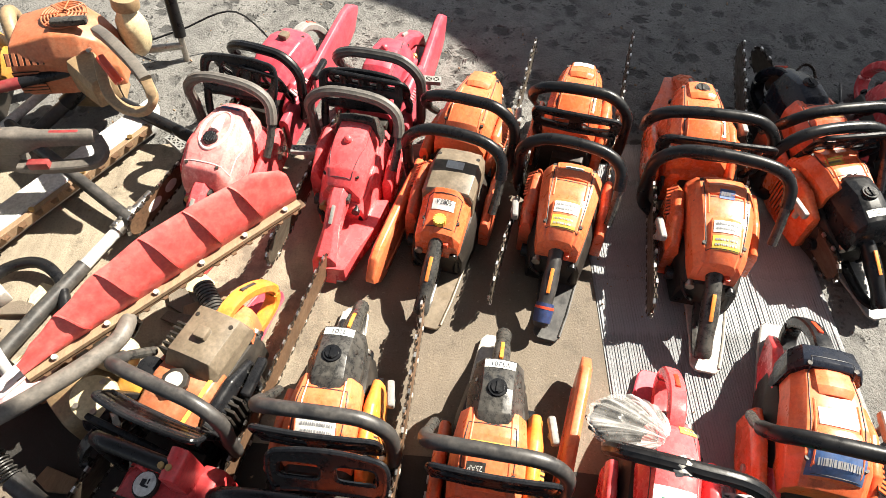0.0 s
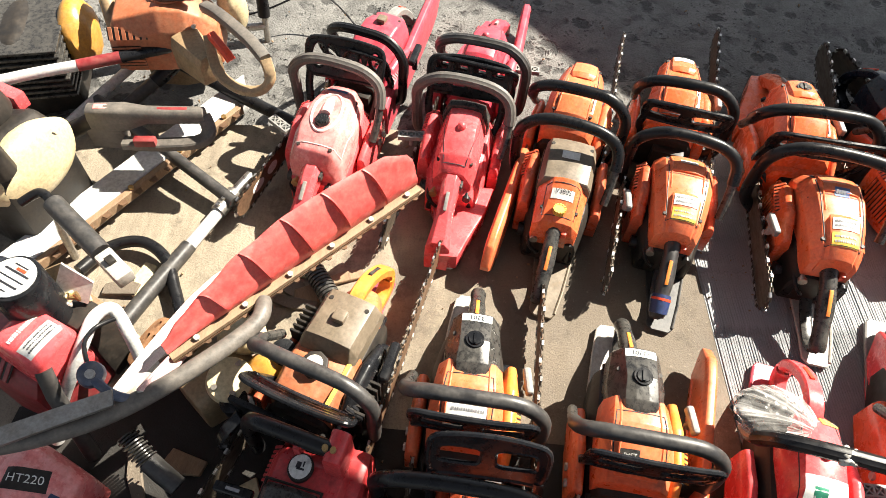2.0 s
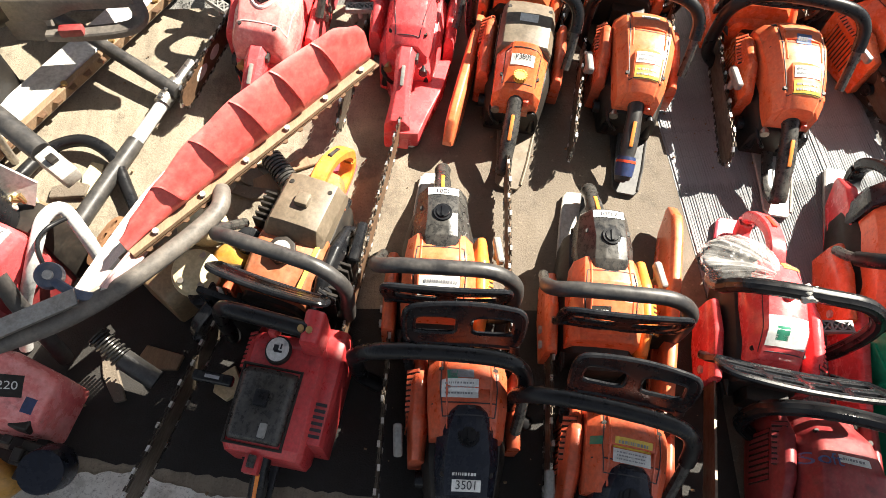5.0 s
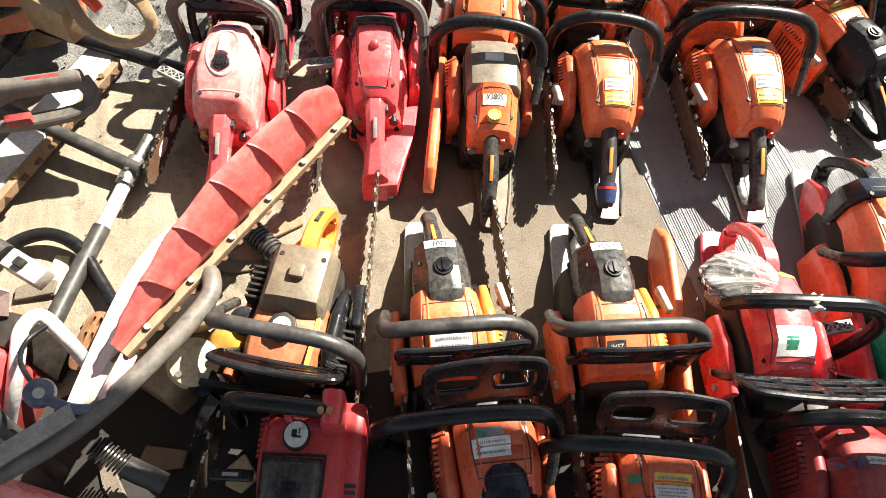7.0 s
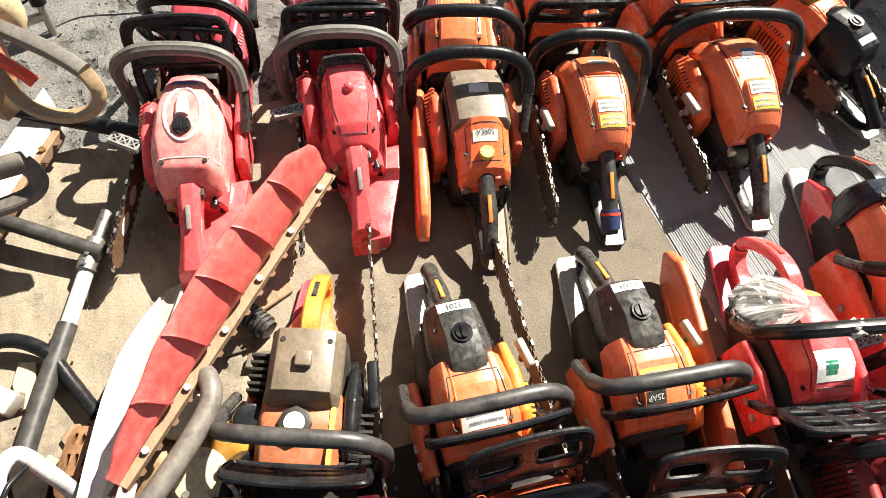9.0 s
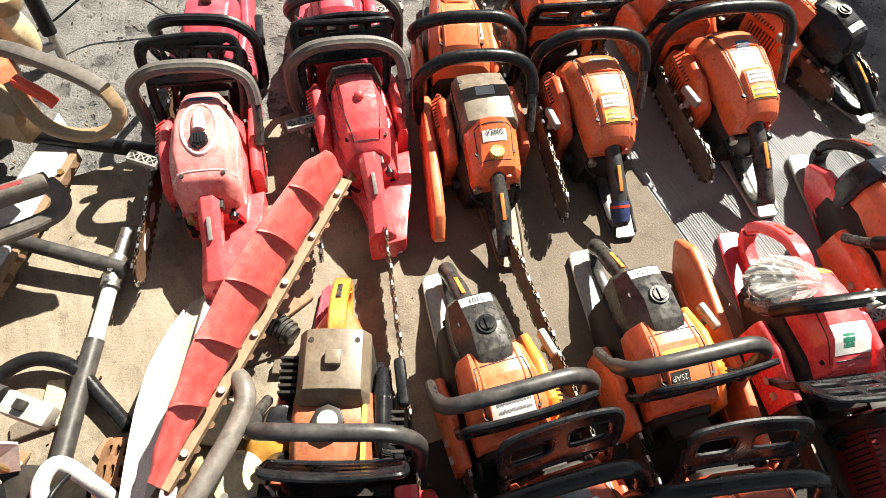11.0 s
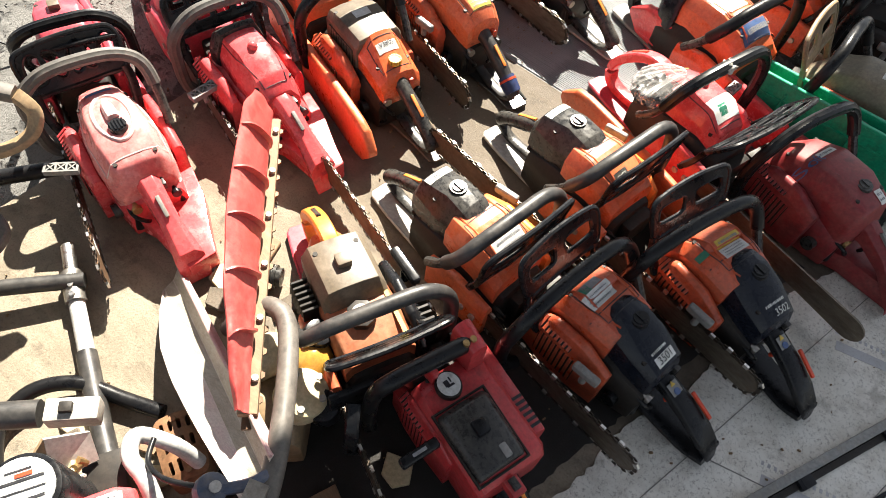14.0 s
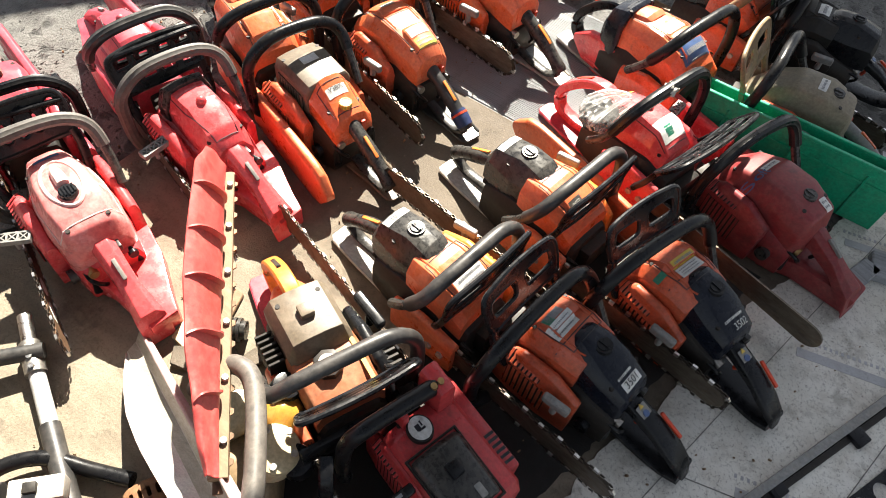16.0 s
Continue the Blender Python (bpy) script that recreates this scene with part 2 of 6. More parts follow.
        l.new(pit.outputs[0], hs.inputs[1])
        height = hs.outputs[0]
    l.new(c, b.inputs["Base Color"])
    l.new(ramp(mid, 0.3, 0.7, rough - 0.15, min(1, rough + 0.1)), b.inputs["Roughness"])
    bp = n.new("ShaderNodeBump")
    bp.inputs["Strength"].default_value, bp.inputs["Distance"].default_value = bump, 0.006
    l.new(height, bp.inputs["Height"])
    l.new(bp.outputs[0], b.inputs["Normal"])
    return m


CONCRETE = ground_material("pitted_concrete", ((0.165, 0.160, 0.150), (0.122, 0.119, 0.112), (0.072, 0.069, 0.065)), 2.6, pits=17.0, bump=1.0, spots=0.5)
PLY = ground_material("weathered_plywood", ((0.27, 0.228, 0.168), (0.205, 0.170, 0.124), (0.115, 0.094, 0.070)), 3.4, bump=0.4, spots=0.45, stripe=(1, 0.3, 1), other=(0.12, (0.142, 0.114, 0.084), (0.102, 0.082, 0.061)))
RIDGED = ground_material("grey_weathered_ridged_board", ((0.31, 0.32, 0.33), (0.23, 0.24, 0.25), (0.14, 0.143, 0.148)), 4.0, bump=0.5, stripe=(6, 0.25, 1))
LINO = ground_material("dirty_white_printed_lino", ((0.70, 0.68, 0.62), (0.60, 0.58, 0.51), (0.42, 0.38, 0.31)), 3.5, rough=0.5, bump=0.15, spots=0.85)
LINOPRINT = ground_material("blue_grey_lino_print", ((0.42, 0.42, 0.43), (0.37, 0.37, 0.38), (0.30, 0.29, 0.28)), 3.5, rough=0.5, bump=0.1)
LINOSEAM = ground_material("dirt_filled_seam", ((0.24, 0.23, 0.21), (0.15, 0.14, 0.13), (0.10, 0.095, 0.09)), 9.0, rough=0.7, bump=0.1)
PLATE = surface("dirty_off_white_plastic", (0.42, 0.40, 0.36), (0.33, 0.31, 0.28), 0.45, dust=0.35)
# mat black, with the shade between the saws put into its colour
SHADE_MAT = ground_material("black_oily_mat_with_shade", ((0.015, 0.013, 0.011), (0.011, 0.010, 0.0085), (0.026, 0.022, 0.018)), 5.0, bump=0.4, spots=0.4)
BLOCKER_GREY = surface("sun_blocker_grey", (0.22, 0.21, 0.20), rough=0.9)

plastic_bag = bpy.data.materials.new("clear_crumpled_plastic")
plastic_bag.use_nodes = True
_n, _l = plastic_bag.node_tree.nodes, plastic_bag.node_tree.links
_b = _n["Principled BSDF"]
_b.inputs["Base Color"].default_value, _b.inputs["Roughness"].default_value = (0.85, 0.82, 0.78, 1), 0.12
_tr, _mx = _n.new("ShaderNodeBsdfTransparent"), _n.new("ShaderNodeMixShader")
# folds run out from the tie
_tc, _sp, _at = _n.new("ShaderNodeTexCoord"), _n.new("ShaderNodeSeparateXYZ"), _n.new("ShaderNodeMath")
_ad = _n.new("ShaderNodeVectorMath")
_ad.inputs[1].default_value = (-0.066, 0.040, 0)
_at.operation = "ARCTAN2"
_l.new(_tc.outputs["Object"], _ad.inputs[0])
_l.new(_ad.outputs[0], _sp.inputs[0])
_l.new(_sp.outputs["Y"], _at.inputs[0])
_neg = _n.new("ShaderNodeMath")
_neg.operation = "MULTIPLY"
_neg.inputs[1].default_value = -1.0
_l.new(_sp.outputs["X"], _neg.inputs[0])
_l.new(_neg.outputs[0], _at.inputs[1])
_cb = _n.new("ShaderNodeCombineXYZ")
_l.new(_at.outputs[0], _cb.inputs["X"])
_l.new(_sp.outputs["Z"], _cb.inputs["Y"])
_nz = _n.new("ShaderNodeTexNoise")
_nz.inputs["Scale"].default_value, _nz.inputs["Detail"].default_value, _nz.inputs["Roughness"].default_value = 5.5, 6, 0.68
_l.new(_cb.outputs[0], _nz.inputs["Vector"])
_mr = _n.new("ShaderNodeMapRange")
for _k, _v in (("From Min", 0.47), ("From Max", 0.66), ("To Min", 0.10), ("To Max", 0.70)):
    _mr.inputs[_k].default_value = _v
_l.new(_nz.outputs["Fac"], _mr.inputs["Value"])
_l.new(_mr.outputs[0], _mx.inputs[0])
_l.new(_tr.outputs[0], _mx.inputs[1])
_l.new(_b.outputs[0], _mx.inputs[2])
_l.new(_mx.outputs[0], _n["Material Output"].inputs["Surface"])


# ---- mesh tools ----
def part(name, bm, material, parent, label="", sharp=35):
    """Links a bmesh as one mesh object under a thing or a part."""
    bmesh.ops.recalc_face_normals(bm, faces=bm.faces)
    me = bpy.data.meshes.new(name)
    bm.to_mesh(me)
    bm.free()
    for m in (material if isinstance(material, (list, tuple)) else [material]):
        me.materials.append(m)
    me.polygons.foreach_set("use_smooth", [True] * len(me.polygons))
    me.set_sharp_from_angle(angle=radians(sharp))
    ob = new(name, me)
    if parent is not None:
        ob.parent = parent
    if label:
        ob["label"] = label
    return ob


def root(name, m, label, category, group=""):
    ob = new(name)
    ob.empty_display_size = 0.05
    ob.matrix_world = m
    return tagged(ob, label, category, group)


def spline(pts, steps=6, closed=False):
    """Catmull-Rom through the points."""
    p = [Vector(v) for v in pts]
    out, n = [], len(p)
    for i in range(n if closed else n - 1):
        if closed:
            a, b, c, d = p[i - 1], p[i], p[(i + 1) % n], p[(i + 2) % n]
        else:
            a, b, c, d = p[max(i - 1, 0)], p[i], p[i + 1], p[min(i + 2, n - 1)]
        for k in range(steps):
            t = k / steps
            out.append(0.5 * (2 * b + (c - a) * t + (2 * a - 5 * b + 4 * c - d) * t * t + (3 * b - a - 3 * c + d) * t ** 3))
    if not closed:
        out.append(p[-1])
    return out


def sweep(bm, pts, r, n=10, closed=False, flat=None, up=(0, 0, 1), ridges=0):
    """A tube through pts. r: a radius or one for each point; flat: (half width, half height) of a rounded bar instead."""
    pts = [Vector(v) for v in pts]
    m = len(pts)
    rad = r if isinstance(r, (list, tuple)) else [r] * m
    rings, ref = [], Vector(up)
    for i, p in enumerate(pts):
        a = pts[i - 1] if (i or closed) else p
        b = pts[(i + 1) % m] if (i < m - 1 or closed) else p
        t = (b - a).normalized()
        side = t.cross(ref)
        if side.length < 1e-4:
            side = t.orthogonal()
        side.normalize()
        nrm = side.cross(t).normalized()
        if flat is None:
            ref = nrm
        ring = []
        for k in range(n):
            an = 2 * math.pi * (k + 0.5) / n
            ca, sa = math.cos(an), math.sin(an)
            if flat:
                ca, sa = math.copysign(abs(ca) ** 0.45, ca), math.copysign(abs(sa) ** 0.45, sa)
                q = p + side * ca * flat[0] * rad[i] + nrm * sa * flat[1] * rad[i]
            else:
                k2 = 0.90 if (ridges and k % 2) else 1.0
                q = p + (side * ca + nrm * sa) * rad[i] * k2
            ring.append(bm.verts.new(q))
        rings.append(ring)
    for i in range(m if closed else m - 1):
        a, b = rings[i], rings[(i + 1) % m]
        for k in range(n):
            bm.faces.new((a[k], a[(k + 1) % n], b[(k + 1) % n], b[k]))
    if not closed:
        bm.faces.new(rings[0][::-1])
        bm.faces.new(rings[-1])
    return bm


def loft(bm, sections):
    rings = [[bm.verts.new(v) for v in s] for s in sections]
    n = len(rings[0])
    for a, b in zip(rings, rings[1:]):
        for k in range(n):
            bm.faces.new((a[k], a[(k + 1) % n], b[(k + 1) % n], b[k]))
    bm.faces.new(rings[0][::-1])
    bm.faces.new(rings[-1])
    return bm


def soften(bm, offset=0.004, seg=2, angle=18):
    bmesh.ops.recalc_face_normals(bm, faces=bm.faces)
    edges = [e for e in bm.edges if len(e.link_faces) == 2 and e.calc_face_angle(0) > radians(angle)]
    bmesh.ops.bevel(bm, geom=edges, offset=offset, segments=seg, affect="EDGES", profile=0.6, clamp_overlap=True)
    return bm


def box(bm, c, s, m=None):
    q = bmesh.ops.create_cube(bm, size=1, matrix=(m or Matrix()) @ Matrix.Translation(c) @ Matrix.Diagonal((*s, 1)))
    return q["verts"]


def cyl(bm, a, b, r, r2=None, n=16):
    a, b = Vector(a), Vector(b)
    q = (b - a).to_track_quat("Z", "Y").to_matrix().to_4x4()
    bmesh.ops.create_cone(bm, cap_ends=True, segments=n, radius1=r, radius2=r if r2 is None else r2, depth=(b - a).length, matrix=Matrix.Translation((a + b) / 2) @ q)
    return bm


def slab(bm, outline, z0, z1):
    """An upright prism over a plan outline."""
    return loft(bm, [[(x, y, z0) for x, y in outline], [(x, y, z1) for x, y in outline]])


def blob(bm, c, s, seed=0, amp=0.1, sub=3, freq=2.0):
    q = bmesh.ops.create_icosphere(bm, subdivisions=sub, radius=1)
    for v in q["verts"]:
        k = 1 + amp * noise.noise(v.co * freq + Vector((seed, seed * 2.1, 0)))
        v.co = Vector((v.co.x * s[0] * k + c[0], v.co.y * s[1] * k + c[1], v.co.z * s[2] * k + c[2]))
    return bm


def text_mesh(txt, size, shear=0.0):
    cu = bpy.data.curves.new("writing", "FONT")
    cu.body, cu.size, cu.align_x, cu.align_y, cu.shear = txt, size, "CENTER", "CENTER", shear
    ob = bpy.data.objects.new("writing", cu)
    scene.collection.objects.link(ob)
    me = bpy.data.meshes.new_from_object(ob.evaluated_get(bpy.context.evaluated_depsgraph_get()))
    bpy.data.objects.remove(ob)
    bm = bmesh.new()
    bm.from_mesh(me)
    bpy.data.meshes.remove(me)
    return bm


class Skin:
    """Drops stickers and writing on to the upper face of a body."""

    def __init__(self, *bms):
        self.trees = [BVHTree.FromBMesh(b) for b in bms]

    def z(self, x, y):
        best = None
        for t in self.trees:
            hit = t.ray_cast(Vector((x, y, 1)), Vector((0, 0, -1)))
            if hit[0] is not None and (best is None or hit[0].z > best):
                best = hit[0].z
        return best if best is not None else 0.1

    def lay(self, bm, x, y, turn, lift):
        """The mesh's x runs across the tool to its right, its y forward."""
        c, s = math.cos(radians(turn)), math.sin(radians(turn))
        for v in bm.verts:
            u, w = v.co.x * c - v.co.y * s, v.co.x * s + v.co.y * c
            px, py = x + w, y - u
            v.co = (px, py, self.z(px, py) + lift)
        return bm

    def sticker(self, name, x, y, w, h, mat, parent, turn=0, lift=0.0012, label=""):
        bm = bmesh.new()
        bmesh.ops.create_grid(bm, x_segments=8, y_segments=6, size=0.5)
        for v in bm.verts:
            v.co.x, v.co.y = v.co.x * w, v.co.y * h
        self.lay(bm, x, y, turn, lift)
        return part(name, bm, mat, parent, label)

    def bars(self, x, y, w, h, rows, parent, turn=0, mat=None, seed=1):
        """Unreadable print as plain bars."""
        rnd = random.Random(seed)
        bm = bmesh.new()
        for i in range(rows):
            yy = h * (0.5 - (i + 0.5) / rows)
            xx = -w / 2
            while xx < w / 2 - 0.004:
                ln = min(rnd.uniform(0.0012, 0.0045), w / 2 - xx)
                q = bmesh.ops.create_grid(bm, x_segments=2, y_segments=1, size=0.5)["verts"]
                for v in q:
                    v.co.x, v.co.y = xx + ln / 2 + v.co.x * ln, yy + v.co.y * h / rows * 0.42
                xx += ln + rnd.uniform(0.0008, 0.002)
        self.lay(bm, x, y, turn, 0.0022)
        return part("print", bm, mat or INKR, parent)

    def text(self, txt, x, y, size, parent, mat=None, turn=0, shear=0.0):
        bm = text_mesh(txt, size, shear)
        self.lay(bm, x, y, turn, 0.0024)
        return part("lettering", bm, mat or INK, parent)


# ---- ground and shelter ----
def sheet(name, x0, x1, y0, y1, z0, z1, mat, label, nx=40, ny=40, wave=0.0):
    bm = bmesh.new()
    bmesh.ops.create_grid(bm, x_segments=nx, y_segments=ny, size=0.5)
    for v in bm.verts:
        v.co = (x0 + (v.co.x + 0.5) * (x1 - x0), y0 + (v.co.y + 0.5) * (y1 - y0), z1)
        v.co.z += wave * noise.noise(v.co * 3.0)
    if z1 > z0:
        q = bmesh.ops.extrude_face_region(bm, geom=bm.faces[:])
        for v in q["geom"]:
            if isinstance(v, bmesh.types.BMVert):
                v.co.z = z0
    return tagged(part(name, bm, mat, None), label, name.split("_")[-1], kind="structure")


bm = bmesh.new()
bmesh.ops.create_grid(bm, x_segments=160, y_segments=160, size=2.0)
for v in bm.verts:
    v.co.y += 0.6
    v.co.z = -0.012 + 0.006 * noise.noise(v.co * 4.0) + 0.004 * noise.noise(v.co * 15.0)
edge = [e for e in bm.edges if e.is_boundary]
q = bmesh.ops.extrude_edge_only(bm, edges=edge)
for v in q["geom"]:
    if isinstance(v, bmesh.types.BMVert):
        v.co = (v.co.x * 40, (v.co.y - 0.6) * 40 + 0.6, -0.012)
tagged(part("ground", bm, CONCRETE, None), "rough pitted grey concrete yard", "ground", kind="structure")

sheet("floor_board", -1.62, 0.352, -0.15, 1.30, -0.008, 0.0, PLY, "weathered plywood sheet with brown oil stains on the concrete", 60, 40, wave=0.002)

# the grey board with ridges along its length, each a strip of its own
rb = root("ridged_board", Matrix(), "grey weathered ridged wooden board on the ground", "board")
rb["kind"] = "structure"
bm = bmesh.new()
box(bm, (0.62, 0.72, -0.006), (0.53, 1.16, 0.006))
part("base", bm, RIDGED, rb)
bm = bmesh.new()
box(bm, (0, 0, 0), (0.0056, 1.15, 0.0014))
soften(bm, 0.001, 1)
strip = part("strip", bm, RIDGED, rb)
strip.location = (0.362, 0.72, -0.001)
for i in range(1, 86):
    o = strip.copy()
    scene.collection.objects.link(o)
    o.scale.x = random.uniform(0.7, 1.05)
    o.location = (0.362 + i * 0.00605 + random.uniform(-0.0006, 0.0006), 0.72 + random.uniform(-0.006, 0.006), -0.0016 + random.uniform(-0.0008, 0.0006))

# printed lino in front, with a torn far edge
def torn_sheet(name, outline, z0, z1, mat, label, parent=None):
    bm = slab(bmesh.new(), outline, z0, z1)
    ob = part(name, bm, mat, parent)
    return tagged(ob, label, name.split("_")[-1], kind="structure") if parent is None else ob


rnd = random.Random(4)
far = [(1.6 - i * 0.012, -0.007 - 0.23 * (1.6 - i * 0.012) + rnd.uniform(-0.004, 0.004) + 0.012 * math.sin(i * 0.23) * math.sin(i * 0.071)) for i in range(266)]
lino = torn_sheet("lino_floor", [(-1.62, -1.1), (1.6, -1.1)] + far, -0.004, 0.003, LINO, "dirty off-white printed lino sheet with a torn edge")
# oily mat; its left end is a dark sheet standing in for clutter shadows
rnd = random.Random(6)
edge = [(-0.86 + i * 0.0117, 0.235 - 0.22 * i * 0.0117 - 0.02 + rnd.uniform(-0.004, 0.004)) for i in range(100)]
torn_sheet("black_mat", [(-1.13, 0.285)] + edge + [(0.34, 0.40), (0.10, 0.43), (-0.40, 0.47), (-0.70, 0.55), (-0.86, 0.56), (-1.10, 0.50)], -0.002, 0.0022, SHADE_MAT, "black oily rubber mat under the front row, darkened and extended as painted shade")
for i in range(7):      # faint printed bands and seams on the lino
    xx = -1.2 + i * 0.36
    bm = bmesh.new()
    box(bm, (0, 0, 0), (0.022, 0.62, 0.0006))
    ob = part("printed_band", bm, LINOPRINT, lino)
    ob.matrix_world = pose(xx, -0.47, 0.0034, 0, 0, 14)
    bm = bmesh.new()
    for k in range(52):
        box(bm, (0.032, -0.30 + k * 0.012, 0), (0.008, 0.0055, 0.0006))
    tagged(part("printed_dots", bm, LINOPRINT, lino), kind="stuff").matrix_world = pose(xx, -0.47, 0.0034, 0, 0, 14)
for i in range(3):
    bm = bmesh.new()
    box(bm, (0, 0, 0), (2.2, 0.0018, 0.0006))
    ob = part("seam", bm, LINOSEAM, lino)
    ob.matrix_world = pose(0.35, -0.185 - i * 0.26, 0.0036, 0, 0, -13)
bm = bmesh.new()
box(bm, (0, 0, 0), (0.0018, 0.26, 0.0006))
part("seam", bm, LINOSEAM, lino).matrix_world = pose(-0.21, -0.15, 0.0036, 0, 0, 14)

# steel rail on the floor before the rows
rail = root("steel_rail", pose(-0.085, -0.242, 0.003, 0, 0, -24.1), "thin dull steel edge rail lying across the lino", "rail")
bm = bmesh.new()
box(bm, (0, 0, 0.008), (1.9, 0.017, 0.016))
soften(bm, 0.002, 2)
part("bar", bm, GREY, rail)
bm = bmesh.new()
box(bm, (0, -0.016, 0.003), (1.9, 0.014, 0.005))
soften(bm, 0.002, 1)
part("flange", bm, OILY, rail)
for xx in (-0.06, 0.16):
    bm = bmesh.new()
    box(bm, (xx, -0.012 if xx < 0 else -0.024, 0.007), (0.034, 0.034, 0.014))
    soften(bm, 0.004, 2)
    part("clip", bm, BLACKP, rail)

# black plate with round holes, leaning out of the foot of the view
pl = root("perforated_plate", pose(-0.15, -0.405, 0.004, 0, 0, -24), "black plastic plate with round holes on the lino", "plate")
bm = bmesh.new()
for i in range(7):
    for j in range(3):
        cx, cy = (i - 3) * 0.055, (j - 1) * 0.055
        a = [bm.verts.new((cx + 0.0205 * math.cos(k * math.pi / 8), cy + 0.0205 * math.sin(k * math.pi / 8), 0.006)) for k in range(16)]
        o = []
        for k in range(16):
            c, s = math.cos(k * math.pi / 8), math.sin(k * math.pi / 8)
            f = 0.0275 / max(abs(c), abs(s))
            o.append(bm.verts.new((cx + f * c, cy + f * s, 0.006)))
        for k in range(16):
            bm.faces.new((a[k], a[(k + 1) % 16], o[(k + 1) % 16], o[k]))
bmesh.ops.remove_doubles(bm, verts=bm.verts, dist=0.0005)
q = bmesh.ops.extrude_face_region(bm, geom=bm.faces[:])
for v in q["geom"]:
    if isinstance(v, bmesh.types.BMVert):
        v.co.z = 0.0
part("panel", bm, BLACKP, pl)

# added unseen sun blocker overhead; it keeps the front row and far side shaded
blocker_z = 2.6
sx, sy = sun_dir.x / sun_dir.z * blocker_z, sun_dir.y / sun_dir.z * blocker_z
shade = [(-4.0, 0.80), (-0.9, 0.335), (-0.66, 0.30), (-0.43, 0.225), (-0.15, 0.085), (0.2, 0.0), (0.38, -0.02), (0.58, 0.10), (0.85, 0.30), (1.15, 0.65), (0.95, 1.0), (0.52, 1.28), (0.26, 1.55), (0.0, 1.85), (-0.45, 2.15), (-1.3, 3.2), (2.4, 3.2), (2.4, -1.0), (-4.0, -1.0)]
bm = slab(bmesh.new(), [(x + sx, y + sy) for x, y in shade], blocker_z, blocker_z + 0.03)
sun_blocker = tagged(part("awning", bm, BLOCKER_GREY, None), "added unseen sheet overhead that blocks the sun, on posts", "awning", kind="structure")
# posts made up to carry the added sheet
for x, y in ((-3.9, -0.9), (2.3, -0.9), (2.3, 3.1)):
    bm = cyl(bmesh.new(), (x + sx, y + sy, -0.02), (x + sx, y + sy, blocker_z), 0.03)
    part("post", bm, STEEL, sun_blocker)


# ---- chainsaws ----
# Each stands with x forward along its bar, y to its left, z up; the rear grip ends at x = -0.26 and the front handle is at x = 0.08.
def ring(x, wb, wt, zb, zs, zt, crown=0.004, yo=0.0, lean=0.0):
    pts = ((-wb, zb), (-wb, zs), (-wt, zt), (-wt * 0.4, zt + crown), (wt * 0.4, zt + crown), (wt, zt), (wb, zs), (wb, zb))
    return [(x + lean * (z - zb), yo + y, z) for y, z in pts]


def hull(secs, soft=0.003, seg=2, lean0=0.0, lean1=0.0, yo=0.0, crown=0.004):
    out = []
    for i, s in enumerate(secs):
        out.append(ring(*s, crown=crown, yo=yo, lean=lean0 if i == 0 else lean1 if i == len(secs) - 1 else 0.0))
    return soften(loft(bmesh.new(), out), soft, seg, 12)


def bar_and_chain(saw, length, y=-0.085, z=0.066, hh=0.03, bar_mat=None, chain=True, seed=0, marked=False):
    """Guide bar on edge, with the chain running round it."""
    x0, x1 = 0.06, length
    prof = [(x0, z - hh * 0.75), (x1 - hh * 1.4, z - hh)]
    prof += [(x1 - hh * 1.1 + hh * 1.1 * math.cos(a), z + hh * math.sin(a)) for a in np.linspace(-1.45, 1.45, 11)]
    prof += [(x1 - hh * 1.4, z + hh), (x0, z + hh * 0.75)]
    bm = loft(bmesh.new(), [[(px, y - 0.0022, pz) for px, pz in prof], [(px, y + 0.0022, pz) for px, pz in prof]])
    bar = part("guide_bar", bm, bar_mat or BARM, saw)
    if marked:
        repeat("bar_mark", cyl(bmesh.new(), (0, -0.0027, 0), (0, 0.0027, 0), 0.016, n=24), WHITEP, bar, [pose(x1 - 0.10, y, z) @ Matrix.Diagonal((1.7, 1, 0.9, 1)), pose(x1 - 0.17, y, z) @ Matrix.Diagonal((1.5, 1, 0.9, 1))])
    if not chain:
        return bar
    path, pts = [Vector((px, y, pz)) for px, pz in prof], []
    for a, b in zip(path, path[1:]):
        k = max(1, round((b - a).length / 0.0098))
        pts += [(a.lerp(b, i / k), (b - a).normalized()) for i in range(k)]
    bm = bmesh.new()
    for i, (p, t) in enumerate(pts):
        nrm = Vector((-t.z, 0, t.x)) * -1
        m = Matrix.Translation(p + nrm * 0.004) @ Matrix((t, Vector((0, 1, 0)), nrm)).transposed().to_4x4()
        before = len(bm.faces)
        if i % 4 == 0:
            box(bm, (0, 0.0018 if i % 8 else -0.0018, 0.0018), (0.0105, 0.0048, 0.0085), m)
            bm.faces.ensure_lookup_table()
            for f in bm.faces[before:]:
                f.material_index = 1
        elif i % 2:
            box(bm, (0, 0.003, 0), (0.009, 0.0014, 0.006), m)
            box(bm, (0, -0.003, 0), (0.009, 0.0014, 0.006), m)
        else:
            box(bm, (0, 0, -0.001), (0.0105, 0.0018, 0.0075), m)
    part("chain", bm, [CHAINM, BRIGHT], saw)
    return bar


